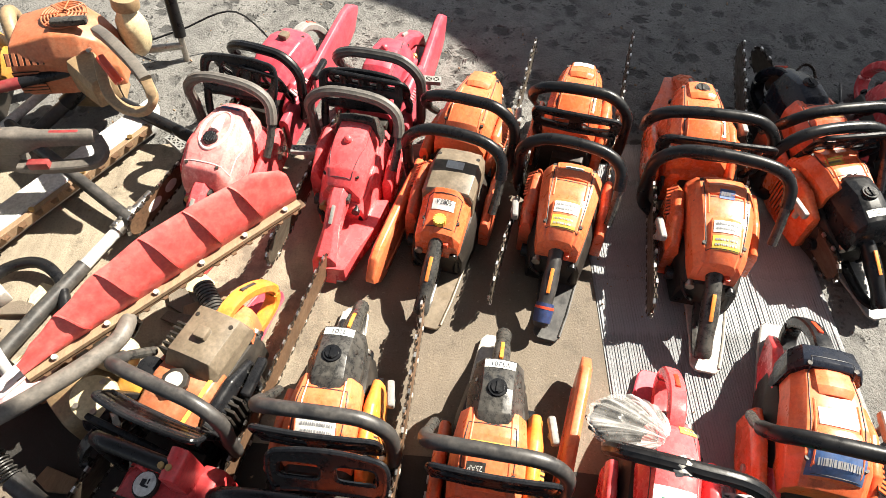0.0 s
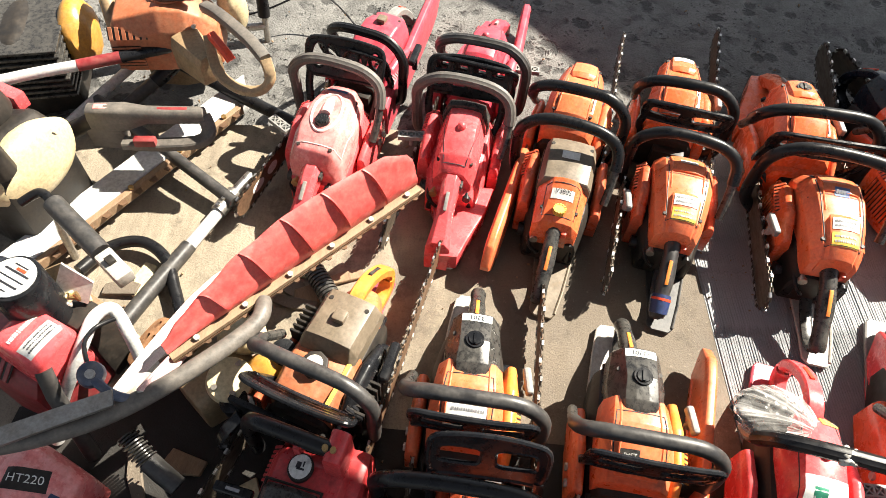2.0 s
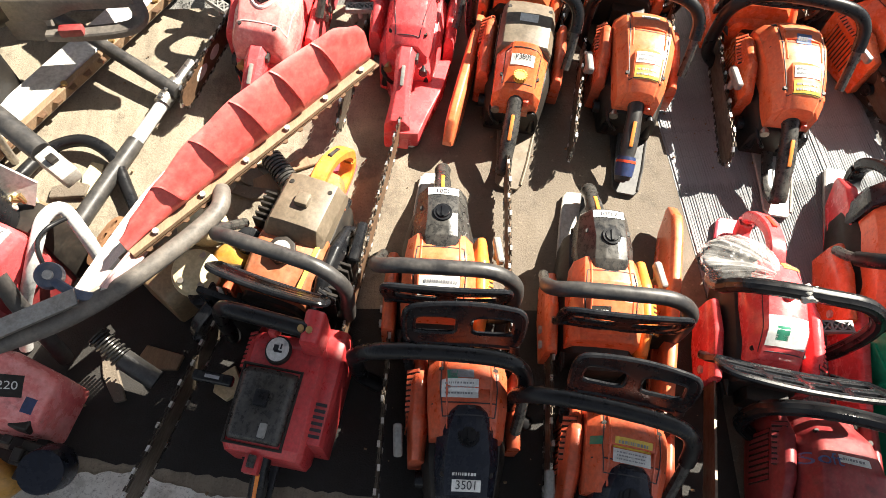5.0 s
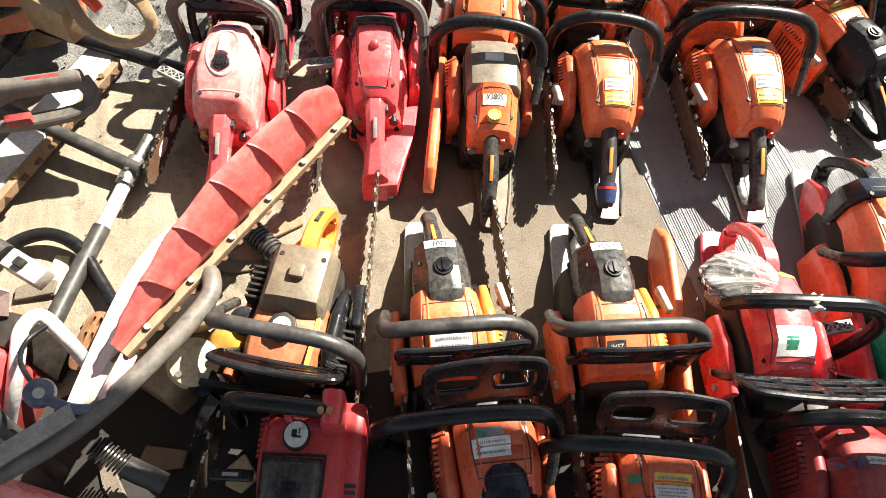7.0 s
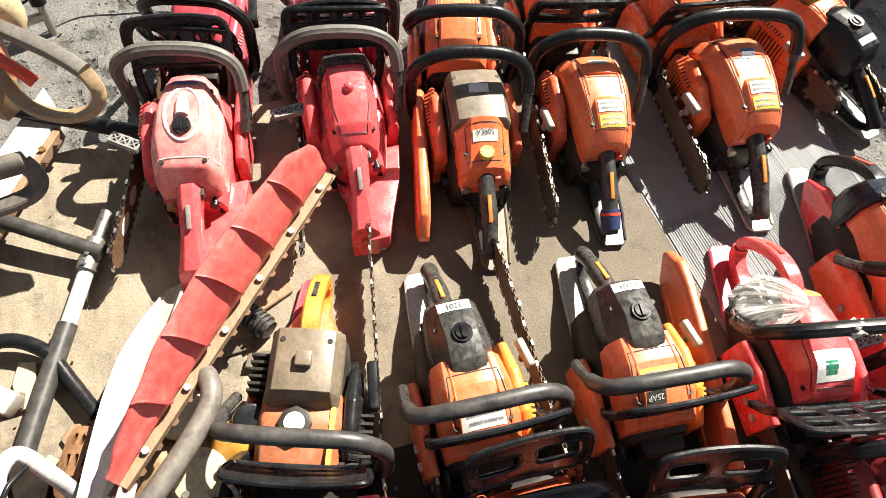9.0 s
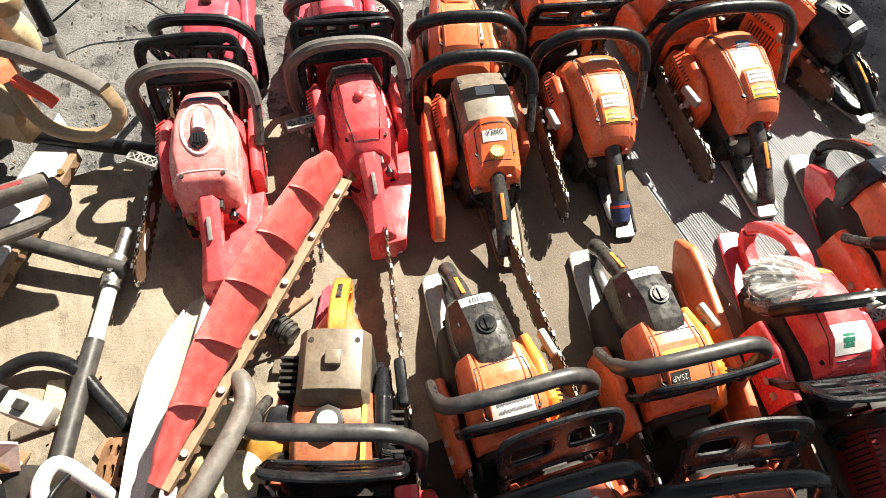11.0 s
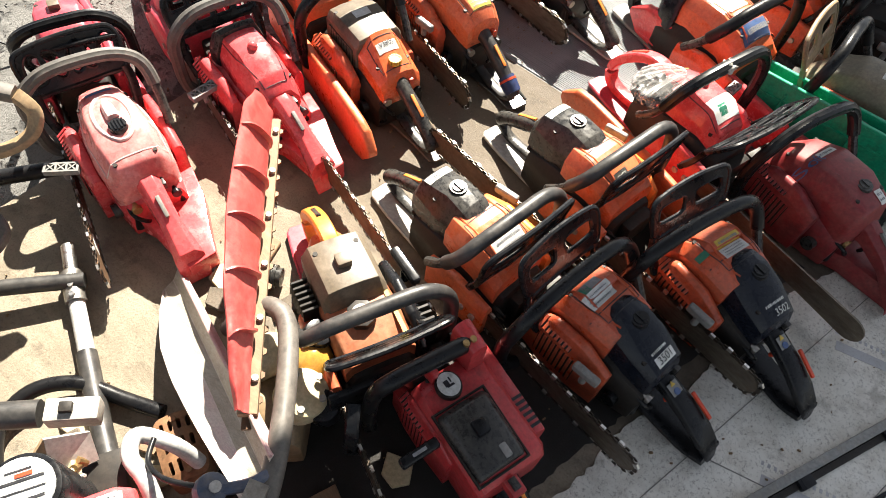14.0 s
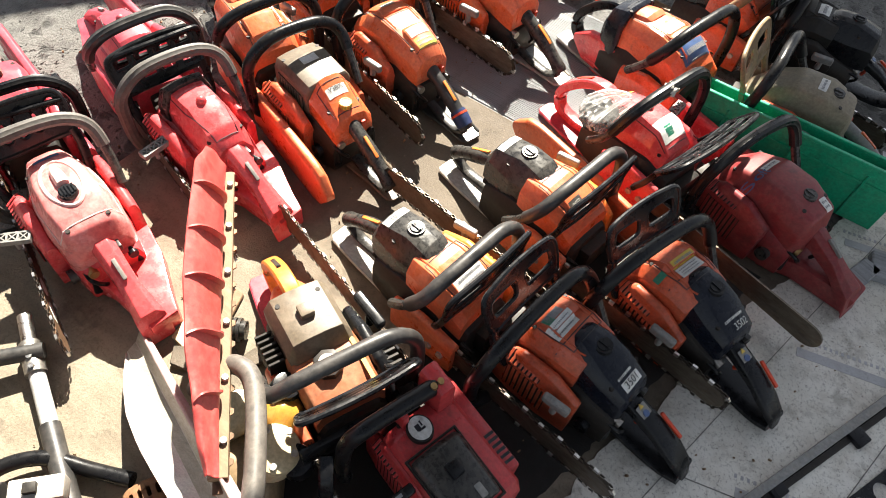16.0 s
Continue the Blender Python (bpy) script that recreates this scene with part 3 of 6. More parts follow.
def bar_cover(saw, length, mat, y=-0.085, x0=0.16, h=0.10, w=0.026, flare=1.0):
    """A moulded scabbard over the bar: open back, rounded nose, a raised rim."""
    bm = bmesh.new()
    secs = []
    for i in range(12):
        u = i / 11
        x = x0 + (length + 0.03 - x0) * u
        k = math.sqrt(max(0.02, 1 - max(0, (u - 0.8) / 0.2) ** 2)) * (1 + 0.12 * math.sin(u * 2.6) * flare)
        zc, hh = 0.006 + h * 0.52, h * 0.5 * k
        ww = w * 0.5 * (0.75 + 0.25 * k)
        secs.append([(x, y - ww, zc - hh), (x, y - ww, zc + hh * 0.8), (x, y - ww * 0.5, zc + hh), (x, y + ww * 0.5, zc + hh), (x, y + ww, zc + hh * 0.8), (x, y + ww, zc - hh)])
    loft(bm, secs)
    soften(bm, 0.003, 2, 25)
    ob = part("bar_cover", bm, mat, saw, "moulded plastic bar cover over the chain")
    bm = bmesh.new()
    sweep(bm, [(x0 + 0.02 + (length - x0 - 0.05) * i / 8, y + w * 0.5, 0.03 + 0.004 * math.sin(i * 0.7)) for i in range(9)], 0.0035, 6)
    part("rim", bm, mat, ob)
    return ob


def front_handle(saw, w, mat, ridged=False, z=0.255, x=0.08, r=0.0135, metal_end=True, lean=0.0, shift=0.012):
    l, rt = w * 0.5 + shift, -w * 0.5 + shift
    pts = [(x - 0.085, rt + 0.006, 0.115), (x - 0.045, rt, 0.165), (x - 0.012, rt + 0.006, z - 0.035), (x, rt + 0.045, z - 0.004), (x + 0.004, (l + rt) / 2, z + 0.006), (x + 0.004, l - 0.05, z), (x + 0.008, l - 0.006, z - 0.04), (x + 0.016, l, z - 0.10), (x + 0.014, l - 0.006, 0.075), (x + 0.004, l - 0.04, 0.045)]
    pts = [(px + lean * (pz - 0.1), py, pz) for px, py, pz in pts]
    line = spline(pts, 7)
    cut = 9 if metal_end else 0
    ob = part("front_handle", sweep(bmesh.new(), line[cut:], r, 20 if ridged else 14, ridges=ridged), mat, saw, sharp=25 if ridged else 50)
    if metal_end:
        part("handle_bracket", sweep(bmesh.new(), line[:cut + 2], r * 0.72, 10), WORN, ob)
    return ob


def oval(cy, cs, ry, rs, turn=0.0, power=1.0, n=20):
    """Closed outline of a hole: an ellipse, or with a small power a rounded slot."""
    out = []
    for a in np.linspace(0, 2 * math.pi, n + 1)[:-1]:
        u, v = ry * math.copysign(abs(math.cos(a)) ** power, math.cos(a)), rs * math.copysign(abs(math.sin(a)) ** power, math.sin(a))
        out.append((cy + u * math.cos(turn) - v * math.sin(turn), cs + u * math.sin(turn) + v * math.cos(turn)))
    return out


def hand_guard(saw, kind, mat, w=0.20, x=0.132, z0=0.178, h=0.08, lean=24.0, yo=0.012):
    """A moulded plate with holes, leaning forward, on two side arms."""
    cl, sl = math.cos(radians(lean)), math.sin(radians(lean))
    nrm = Vector((cl, 0, -sl))

    def P(y, s, d=0.0):
        bow = 0.10 * y * y / w          # the plate bows back at its ends
        return Vector((x + sl * s - bow, yo + y, z0 + cl * s)) + nrm * d

    hw = w / 2
    rim = [(-hw * 0.90, 0.0), (-hw, h * 0.45), (-hw * 0.95, h * 0.90), (-hw * 0.6, h), (0, h * 1.03), (hw * 0.6, h), (hw * 0.95, h * 0.90), (hw, h * 0.45), (hw * 0.90, 0.0), (hw * 0.5, -0.004), (0, -0.006), (-hw * 0.5, -0.004)]
    rim = [(v.x, v.y) for v in spline([(a, b, 0) for a, b in rim], 4, closed=True)]
    if kind == "slot2":
        holes = [oval(s * hw * 0.48, h * 0.50, hw * 0.37, h * 0.24, s * 0.06, 0.45) for s in (-1, 1)]
    elif kind == "slot1":
        holes = [oval(hw * 0.20, h * 0.54, hw * 0.64, h * 0.30, 0, 0.4), oval(-hw * 0.70, h * 0.5, hw * 0.14, h * 0.2, 0, 0.5)]
    elif kind == "rails":
        holes = [oval((i - 1.5) * hw * 0.46, h * q, hw * 0.19, h * 0.15, 0, 0.4) for i in range(4) for q in (0.27, 0.73)]
    elif kind == "web":
        holes = [oval(c * hw + s * h * 0.235, h * 0.52, h * 0.36, h * 0.20, s * 1.25) for c in (-0.50, 0.10) for s in (-1, 1)]
        holes.append(oval(hw * 0.68, h * 0.52, hw * 0.21, h * 0.36))
    else:
        holes = []
    bm = bmesh.new()
    edges = []
    for loop in [rim] + holes:
        vs = [bm.verts.new(P(y, s, -0.003)) for y, s in loop]
        edges += [bm.edges.new((vs[i - 1], vs[i])) for i in range(len(vs))]
    bmesh.ops.triangle_fill(bm, use_beauty=True, use_dissolve=False, edges=edges)
    out = bmesh.ops.extrude_face_region(bm, geom=bm.faces[:])["geom"]
    bmesh.ops.translate(bm, vec=nrm * 0.006, verts=[v for v in out if isinstance(v, bmesh.types.BMVert)])
    sweep(bm, [P(y, s) for y, s in rim], 0.0056, 8, closed=True)
    for loop in holes:
        sweep(bm, [P(y, s) for y, s in loop], 0.0042, 6, closed=True)
    if kind == "solid":
        for i in range(3):
            sweep(bm, [P(hw * k, h * (0.2 + 0.28 * i), 0.002) for k in (-0.95, -0.5, 0, 0.5, 0.95)], 0.006, 8)
    for s in (-1, 1):
        sweep(bm, spline([P(s * hw * 0.9, 0.004), (x - 0.016, yo + s * hw * 0.92, z0 - 0.035), (x - 0.040, yo + s * (hw - 0.018), 0.095)], 4), 1.0, 8, flat=(0.009, 0.007), up=(1, 0, 0))
    return part("hand_guard", bm, mat, saw, sharp=40)


def starter(saw, kind, x=0.0, y=0.10, z=0.12, turn=90):
    """Pull-start grip on the left side."""
    m = pose(x, y, z, 0, 0, turn)
    bm = bmesh.new()
    if kind == "truss":
        edges = []
        loops = [[(-0.032, -0.0115), (0.032, -0.0115), (0.032, 0.0115), (-0.032, 0.0115)]]
        for i in range(3):      # three crossed bays, four openings each
            c = -0.0195 + i * 0.0195
            loops += [[(c + sx_ * 0.0078, 0.0062), (c + sx_ * 0.0078, -0.0062), (c + sx_ * 0.0018, 0.0)] for sx_ in (-1, 1)]
            loops += [[(c - 0.0058, sy_ * 0.0078), (c + 0.0058, sy_ * 0.0078), (c, sy_ * 0.0018)] for sy_ in (-1, 1)]
        for loop in loops:
            vs = [bm.verts.new((px, py, -0.006)) for px, py in loop]
            edges += [bm.edges.new((vs[i - 1], vs[i])) for i in range(len(vs))]
        bmesh.ops.triangle_fill(bm, use_beauty=True, use_dissolve=False, edges=edges)
        out = bmesh.ops.extrude_face_region(bm, geom=bm.faces[:])["geom"]
        bmesh.ops.translate(bm, vec=(0, 0, 0.012), verts=[v for v in out if isinstance(v, bmesh.types.BMVert)])
        bmesh.ops.transform(bm, matrix=m, verts=bm.verts)
        cyl(bm, m @ Vector((0, 0, -0.03)), m @ Vector((0, 0, -0.004)), 0.005)
        mat = GREY
    elif kind == "grey":
        box(bm, (0, 0, 0), (0.054, 0.015, 0.02), m)
        soften(bm, 0.006, 3)
        cyl(bm, m @ Vector((0, 0, -0.03)), m @ Vector((0, 0, 0)), 0.007)
        mat = GREY
    else:
        box(bm, (0, 0, 0), (0.085, 0.02, 0.02), m)
        soften(bm, 0.008, 3)
        cyl(bm, m @ Vector((0, 0, -0.05)), m @ Vector((0, 0, 0)), 0.008)
        mat = BLACKP
    return part("starter_grip", bm, mat, saw)


def vent(owner, m, n, w, h, mat):
    """A louvre: dark back and separate fins, in the plane x, y of m."""
    bm = bmesh.new()
    box(bm, (0, 0, 0.0), (w, h, 0.002), m)
    part("vent", bm, OILY, owner)
    first = None
    for i in range(n):
        if first is None:
            bm = bmesh.new()
            box(bm, (0, 0, 0.0015), (w / n * 0.6, h, 0.0025))
            first = o = part("fin", soften(bm, 0.0005, 1), mat, owner)
        else:
            o = first.copy()
            scene.collection.objects.link(o)
        o.matrix_basis = m @ pose(-w / 2 + (i + 0.5) * w / n, 0, 0)


def repeat(name, bm, mat, owner, places):
    """Alike small pieces, each an object of its own on one mesh."""
    first = part(name, bm, mat, owner)
    first.matrix_basis = places[0]
    for m in places[1:]:
        o = first.copy()
        scene.collection.objects.link(o)
        o.matrix_basis = m


def rear_grip(saw, kind, mat, plate=None, strip=None):
    """Rear handle: the grip, the loop under it, the trigger and the foot plate."""
    if kind == "slim":
        line = spline([(-0.085, 0, 0.13), (-0.13, 0, 0.122), (-0.19, 0, 0.094), (-0.24, 0, 0.064), (-0.262, 0, 0.046)], 5)
        g = part("rear_grip", sweep(bmesh.new(), line, [0.0185 - 0.00012 * i + 0.0012 * math.sin(i * 0.8) for i in range(len(line))], 12), mat, saw)
        low = spline([(-0.10, 0, 0.03), (-0.16, 0, 0.019), (-0.22, 0, 0.017), (-0.255, 0, 0.034)], 4)
        part("grip_loop", sweep(bmesh.new(), low, 1, 8, flat=(0.012, 0.006)), mat, saw)
        bm = bmesh.new()
        box(bm, (0, 0, 0), (0.055, 0.008, 0.007), pose(-0.188, 0.0, 0.1135, 0, -29, 0))
        soften(bm, 0.002, 2)
        part("lock_lever", bm, strip or YELLOW_OR, g)
    elif kind == "wide":
        secs = []
        for x, z, w, h in ((-0.085, 0.112, 0.019, 0.020), (-0.13, 0.110, 0.019, 0.018), (-0.19, 0.088, 0.0215, 0.017), (-0.235, 0.062, 0.024, 0.016), (-0.262, 0.042, 0.021, 0.014), (-0.272, 0.028, 0.015, 0.010)):
            secs.append([(x + h * 0.5 * math.sin(a), w * math.copysign(abs(math.cos(a)) ** 0.6, math.cos(a)), z + h * math.copysign(abs(math.sin(a)) ** 0.6, math.sin(a))) for a in np.linspace(0, 2 * math.pi, 17)[:-1]])
        g = part("rear_grip", loft(bmesh.new(), secs), mat, saw, sharp=50)
        low = spline([(-0.10, 0, 0.03), (-0.17, 0, 0.018), (-0.23, 0, 0.016), (-0.268, 0, 0.03)], 4)
        part("grip_loop", sweep(bmesh.new(), low, 1, 8, flat=(0.03, 0.008)), mat, saw)
        bm = bmesh.new()
        box(bm, (0, 0, 0), (0.058, 0.007, 0.006), pose(-0.20, -0.020, 0.0985, 0, -27, 0))
        soften(bm, 0.002, 2)
        part("lock_lever", bm, REDTIP, g)
        bm = bmesh.new()
        bmesh.ops.create_grid(bm, x_segments=1, y_segments=1, size=0.012, matrix=pose(-0.148, 0.006, 0.1245, 0, -22, 0))
        st = part("warning_sticker", bm, GREY, g)
        part("blue_disc", cyl(bmesh.new(), (-0.154, 0.006, 0.1222), (-0.1545, 0.006, 0.1236), 0.0065, n=16), BLUE, st)
        part("yellow_triangle", cyl(bmesh.new(), (-0.1405, 0.006, 0.1276), (-0.141, 0.006, 0.1290), 0.006, n=3), YELLOWS, st)
    elif kind == "boxy":
        secs = []
        for x, z, w, h in ((-0.085, 0.13, 0.024, 0.026), (-0.14, 0.122, 0.021, 0.024), (-0.20, 0.095, 0.0185, 0.022), (-0.235, 0.072, 0.024, 0.024), (-0.268, 0.052, 0.029, 0.028), (-0.278, 0.024, 0.027, 0.016)):
            secs.append([(x + 0.25 * dz, dy, z + dz) for dy, dz in ((-w, -h), (-w, h * 0.5), (-w * 0.5, h), (w * 0.5, h), (w, h * 0.5), (w, -h))])
        g = part("rear_grip", soften(loft(bmesh.new(), secs), 0.004, 2, 20), mat, saw)
        bm = slab(bmesh.new(), [(-0.05, -0.098), (-0.13, -0.088), (-0.215, -0.062), (-0.272, -0.048), (-0.278, 0.010), (-0.15, 0.032), (-0.08, 0.068)], 0.008, 0.058)
        part("foot", soften(bm, 0.005, 2), mat, saw)
        bm = bmesh.new()
        box(bm, (0, 0, 0), (0.045, 0.008, 0.008), pose(-0.175, 0, 0.129, 0, -26, 0))
        soften(bm, 0.002, 2)
        part("lock_lever", bm, GREY, g)
    elif kind == "arch":
        line = spline([(-0.10, 0, 0.05), (-0.085, 0, 0.135), (-0.11, 0, 0.168), (-0.16, 0, 0.162), (-0.21, 0, 0.125), (-0.245, 0, 0.075), (-0.235, 0, 0.03), (-0.18, 0, 0.02), (-0.11, 0, 0.03)], 5)
        g = part("rear_grip", sweep(bmesh.new(), line, 1.0, 10, flat=(0.016, 0.012)), mat, saw)
        bm = bmesh.new()
        box(bm, (0, 0, 0), (0.05, 0.009, 0.007), pose(-0.19, 0, 0.155, 0, -38, 0))
        soften(bm, 0.002, 2)
        part("lock_lever", bm, strip or REDTIP, g)
    bm = bmesh.new()
    sweep(bm, spline([(-0.14, 0, 0.10), (-0.155, 0, 0.082), (-0.15, 0, 0.066)], 4), 1, 8, flat=(0.006, 0.004))
    part("trigger", bm, REDTIP if kind == "wide" else BLACKP, saw)
    for s in (-1, 1):
        bm = cyl(bmesh.new(), (-0.105, s * 0.038, 0.094), (-0.128, s * 0.040, 0.094), 0.0065, n=12)
        cyl(bm, (-0.126, s * 0.040, 0.094), (-0.134, s * 0.040, 0.094), 0.0095, n=12)
        part("choke_knob", bm, BLACKP if s < 0 else BRASS if kind == "boxy" else STEEL, saw)
    if plate is not None:
        bm = slab(bmesh.new(), [(-0.09, -0.062), (-0.20, -0.055), (-0.262, -0.048), (-0.275, -0.038), (-0.275, 0.0), (-0.262, 0.012), (-0.20, 0.016), (-0.09, 0.03)], 0.006, 0.012)
        pl_ = part("foot_plate", soften(bm, 0.002, 1), plate, saw)
        bm = bmesh.new()
        sweep(bm, [(-0.10, -0.060, 0.012), (-0.20, -0.053, 0.013), (-0.262, -0.045, 0.013)], 0.003, 6)
        part("plate_rim", bm, plate, pl_)


COVERS = {
    # x, half width below, half width above, z below, z shoulder, z top
    "modern": [(-0.118, 0.046, 0.034, 0.085, 0.140, 0.160), (-0.095, 0.052, 0.038, 0.078, 0.155, 0.182), (-0.035, 0.060, 0.043, 0.07, 0.168, 0.196), (0.02, 0.066, 0.048, 0.07, 0.170, 0.200), (0.075, 0.068, 0.050, 0.07, 0.160, 0.188), (0.118, 0.064, 0.048, 0.07, 0.130, 0.150)],
    "front": [(-0.03, 0.060, 0.044, 0.07, 0.160, 0.188), (0.02, 0.066, 0.048, 0.07, 0.168, 0.196), (0.075, 0.068, 0.050, 0.07, 0.160, 0.186), (0.118, 0.064, 0.048, 0.07, 0.130, 0.150)],
    "boxy": [(-0.128, 0.048, 0.040, 0.08, 0.112, 0.124), (-0.118, 0.052, 0.034, 0.08, 0.130, 0.150), (-0.085, 0.053, 0.030, 0.08, 0.142, 0.166), (-0.03, 0.056, 0.026, 0.07, 0.158, 0.202)],
    "smooth": [(-0.115, 0.052, 0.030, 0.07, 0.115, 0.140), (-0.095, 0.064, 0.044, 0.07, 0.135, 0.175), (-0.04, 0.070, 0.050, 0.07, 0.150, 0.198), (0.03, 0.066, 0.046, 0.07, 0.155, 0.205), (0.08, 0.055, 0.036, 0.07, 0.155, 0.200), (0.12, 0.050, 0.032, 0.07, 0.140, 0.180)],
    "slim": [(-0.11, 0.046, 0.026, 0.07, 0.120, 0.150), (-0.08, 0.052, 0.036, 0.07, 0.140, 0.180), (-0.01, 0.055, 0.034, 0.07, 0.155, 0.202), (0.055, 0.052, 0.036, 0.07, 0.155, 0.198), (0.10, 0.050, 0.038, 0.07, 0.130, 0.160)],
    "round": [(-0.13, 0.042, 0.026, 0.07, 0.11, 0.135), (-0.115, 0.056, 0.042, 0.07, 0.14, 0.178), (-0.05, 0.062, 0.050, 0.07, 0.155, 0.198), (0.02, 0.068, 0.050, 0.07, 0.150, 0.196), (0.08, 0.066, 0.044, 0.07, 0.130, 0.170), (0.125, 0.052, 0.030, 0.07, 0.10, 0.12)],
    "tray": [(-0.115, 0.058, 0.048, 0.125, 0.142, 0.150), (-0.105, 0.060, 0.046, 0.125, 0.160, 0.185), (0.00, 0.060, 0.046, 0.125, 0.160, 0.190), (0.02, 0.060, 0.050, 0.125, 0.145, 0.155)],
    "case": [(-0.135, 0.078, 0.070, 0.05, 0.135, 0.150), (-0.12, 0.084, 0.074, 0.04, 0.152, 0.164), (0.06, 0.084, 0.072, 0.04, 0.160, 0.172), (0.085, 0.080, 0.066, 0.05, 0.15, 0.165)],
    "collar": [(-0.140, 0.050, 0.036, 0.09, 0.140, 0.158), (-0.128, 0.057, 0.043, 0.09, 0.160, 0.188), (-0.090, 0.064, 0.048, 0.08, 0.170, 0.202), (-0.080, 0.062, 0.046, 0.08, 0.168, 0.198)],
    "lid_wide": [(-0.124, 0.040, 0.030, 0.09, 0.124, 0.136), (-0.116, 0.045, 0.034, 0.09, 0.142, 0.158), (-0.065, 0.051, 0.036, 0.09, 0.164, 0.185), (-0.022, 0.049, 0.030, 0.09, 0.178, 0.204), (0.008, 0.040, 0.022, 0.09, 0.182, 0.208), (0.018, 0.034, 0.018, 0.09, 0.176, 0.200)],
    "lid": [(-0.142, 0.042, 0.028, 0.10, 0.145, 0.160), (-0.13, 0.046, 0.030, 0.10, 0.158, 0.188), (-0.065, 0.054, 0.028, 0.10, 0.160, 0.206), (-0.02, 0.050, 0.030, 0.10, 0.160, 0.202), (0.0, 0.044, 0.026, 0.10, 0.158, 0.192)],
}


def chainsaw(label, rear, tip=None, heading=None, length=0.58, body=ORANGE, cover="modern", top=None, lid=None, housing=None, handle=BLACK,
             ridged=False, w=0.235, guard="slot2", guard_mat=None, start="grey", grip="slim", grip_mat=None, plate=WORN, strip=None, blade="chain",
             blade_mat=None, seed=1, z=0.0, size=1.0, cap="round", marks=(), guard_w=0.2, guard_h=0.086, hz=0.255, side=None, straight=False, hx=0.08, guard_lean=24.0, guard_x=0.132, lid_shape="lid", handle_shift=0.012):
    """One saw, laid from the end of its rear grip towards the tip of its bar."""
    rx, ry = rear
    if tip is not None:
        d = math.hypot(tip[0] - rx, tip[1] - ry)
        heading = math.degrees(math.atan2(tip[1] - ry, tip[0] - rx) + math.asin(0.085 / d))
        length = (math.sqrt(d * d - 0.085 ** 2) - 0.26 * size) / size
        if blade == "cover":
            length -= 0.03
    m = pose(rx, ry, z, 0, 0, heading) @ pose(0.26 * size, 0, 0)
    saw = root("chainsaw", m @ Matrix.Scale(size, 4), label, "chainsaw", "chainsaws laid out in rows")
    top, housing, guard_mat, grip_mat = top or body, housing or body, guard_mat or BLACKP, grip_mat or handle
    # engine block, side covers
    bm = hull([(-0.125, 0.060, 0.052, 0.014, 0.07, 0.095), (-0.05, 0.072, 0.060, 0.010, 0.09, 0.12), (0.06, 0.075, 0.062, 0.010, 0.10, 0.13), (0.13, 0.066, 0.05, 0.014, 0.08, 0.11)], 0.006)
    part("engine_block", bm, OILY if grip != "boxy" else housing, saw)
    bm = hull([(-0.06, 0.014, 0.008, 0.02, 0.10, 0.125), (0.0, 0.018, 0.010, 0.014, 0.125, 0.15), (0.07, 0.018, 0.010, 0.014, 0.125, 0.148), (0.125, 0.012, 0.006, 0.02, 0.09, 0.11)], 0.006, yo=0.080)
    sc = part("starter_cover", bm, side or housing, saw)
    vent(sc, pose(0.055, 0.0915, 0.135, -38, 0, 0), 8, 0.075, 0.026, side or housing)
    vent(sc, pose(0.04, 0.0985, 0.075, -88, 0, 0), 9, 0.09, 0.07, side or housing)
    bm = hull([(-0.03, 0.012, 0.008, 0.02, 0.085, 0.10), (0.04, 0.014, 0.009, 0.014, 0.10, 0.118), (0.13, 0.012, 0.008, 0.022, 0.095, 0.11)], 0.005, yo=-0.088)
    cc = part("clutch_cover", bm, housing, saw)
    repeat("bar_nut", cyl(bmesh.new(), (0, -0.0035, 0), (0, 0.0035, 0), 0.008, n=6), ALU, cc, [pose(0.075, -0.1025, 0.066), pose(0.105, -0.1025, 0.066)])
    # bumper spikes and silencer at the front
    repeat("spike", cyl(bmesh.new(), (0, 0, 0), (0.03, 0, 0.005), 0.006, 0.001, n=6), OILY, saw, [pose(0.125, -0.065, 0.035 + k * 0.018) for k in range(4)])
    bm = bmesh.new()
    box(bm, (0.135, 0.01, 0.065), (0.04, 0.08, 0.06))
    part("silencer", soften(bm, 0.008, 2), OILY, saw)
    # top cover
    hulls = []
    if cover == "boxy":
        bm = hull([(-0.03, 0.058, 0.052, 0.07, 0.168, 0.185), (-0.026, 0.060, 0.048, 0.07, 0.175, 0.192), (0.06, 0.060, 0.050, 0.07, 0.178, 0.196), (0.105, 0.058, 0.048, 0.07, 0.165, 0.184)], 0.004)
        hulls.append(bm.copy())
        fr = part("cylinder_cover", bm, TAUPE, saw, sharp=14)
        vent(fr, pose(0.035, 0.0605, 0.125, -90, 0, 0), 9, 0.10, 0.075, TAUPE)
    smooth = cover in ("smooth", "round")
    bm = hull(COVERS[cover], 0.007 if smooth else 0.004 if cover == "slim" else 0.0022, 3 if smooth else 2)
    hulls.append(bm.copy())
    tc = part("top_cover", bm, top, saw, sharp=40 if smooth else 16)
    if lid is not None:
        bm = hull(COVERS[lid_shape], 0.002, 2)
        hulls.append(bm.copy())
        ld = part("filter_cover", bm, lid, saw, sharp=14)
    else:
        ld = tc
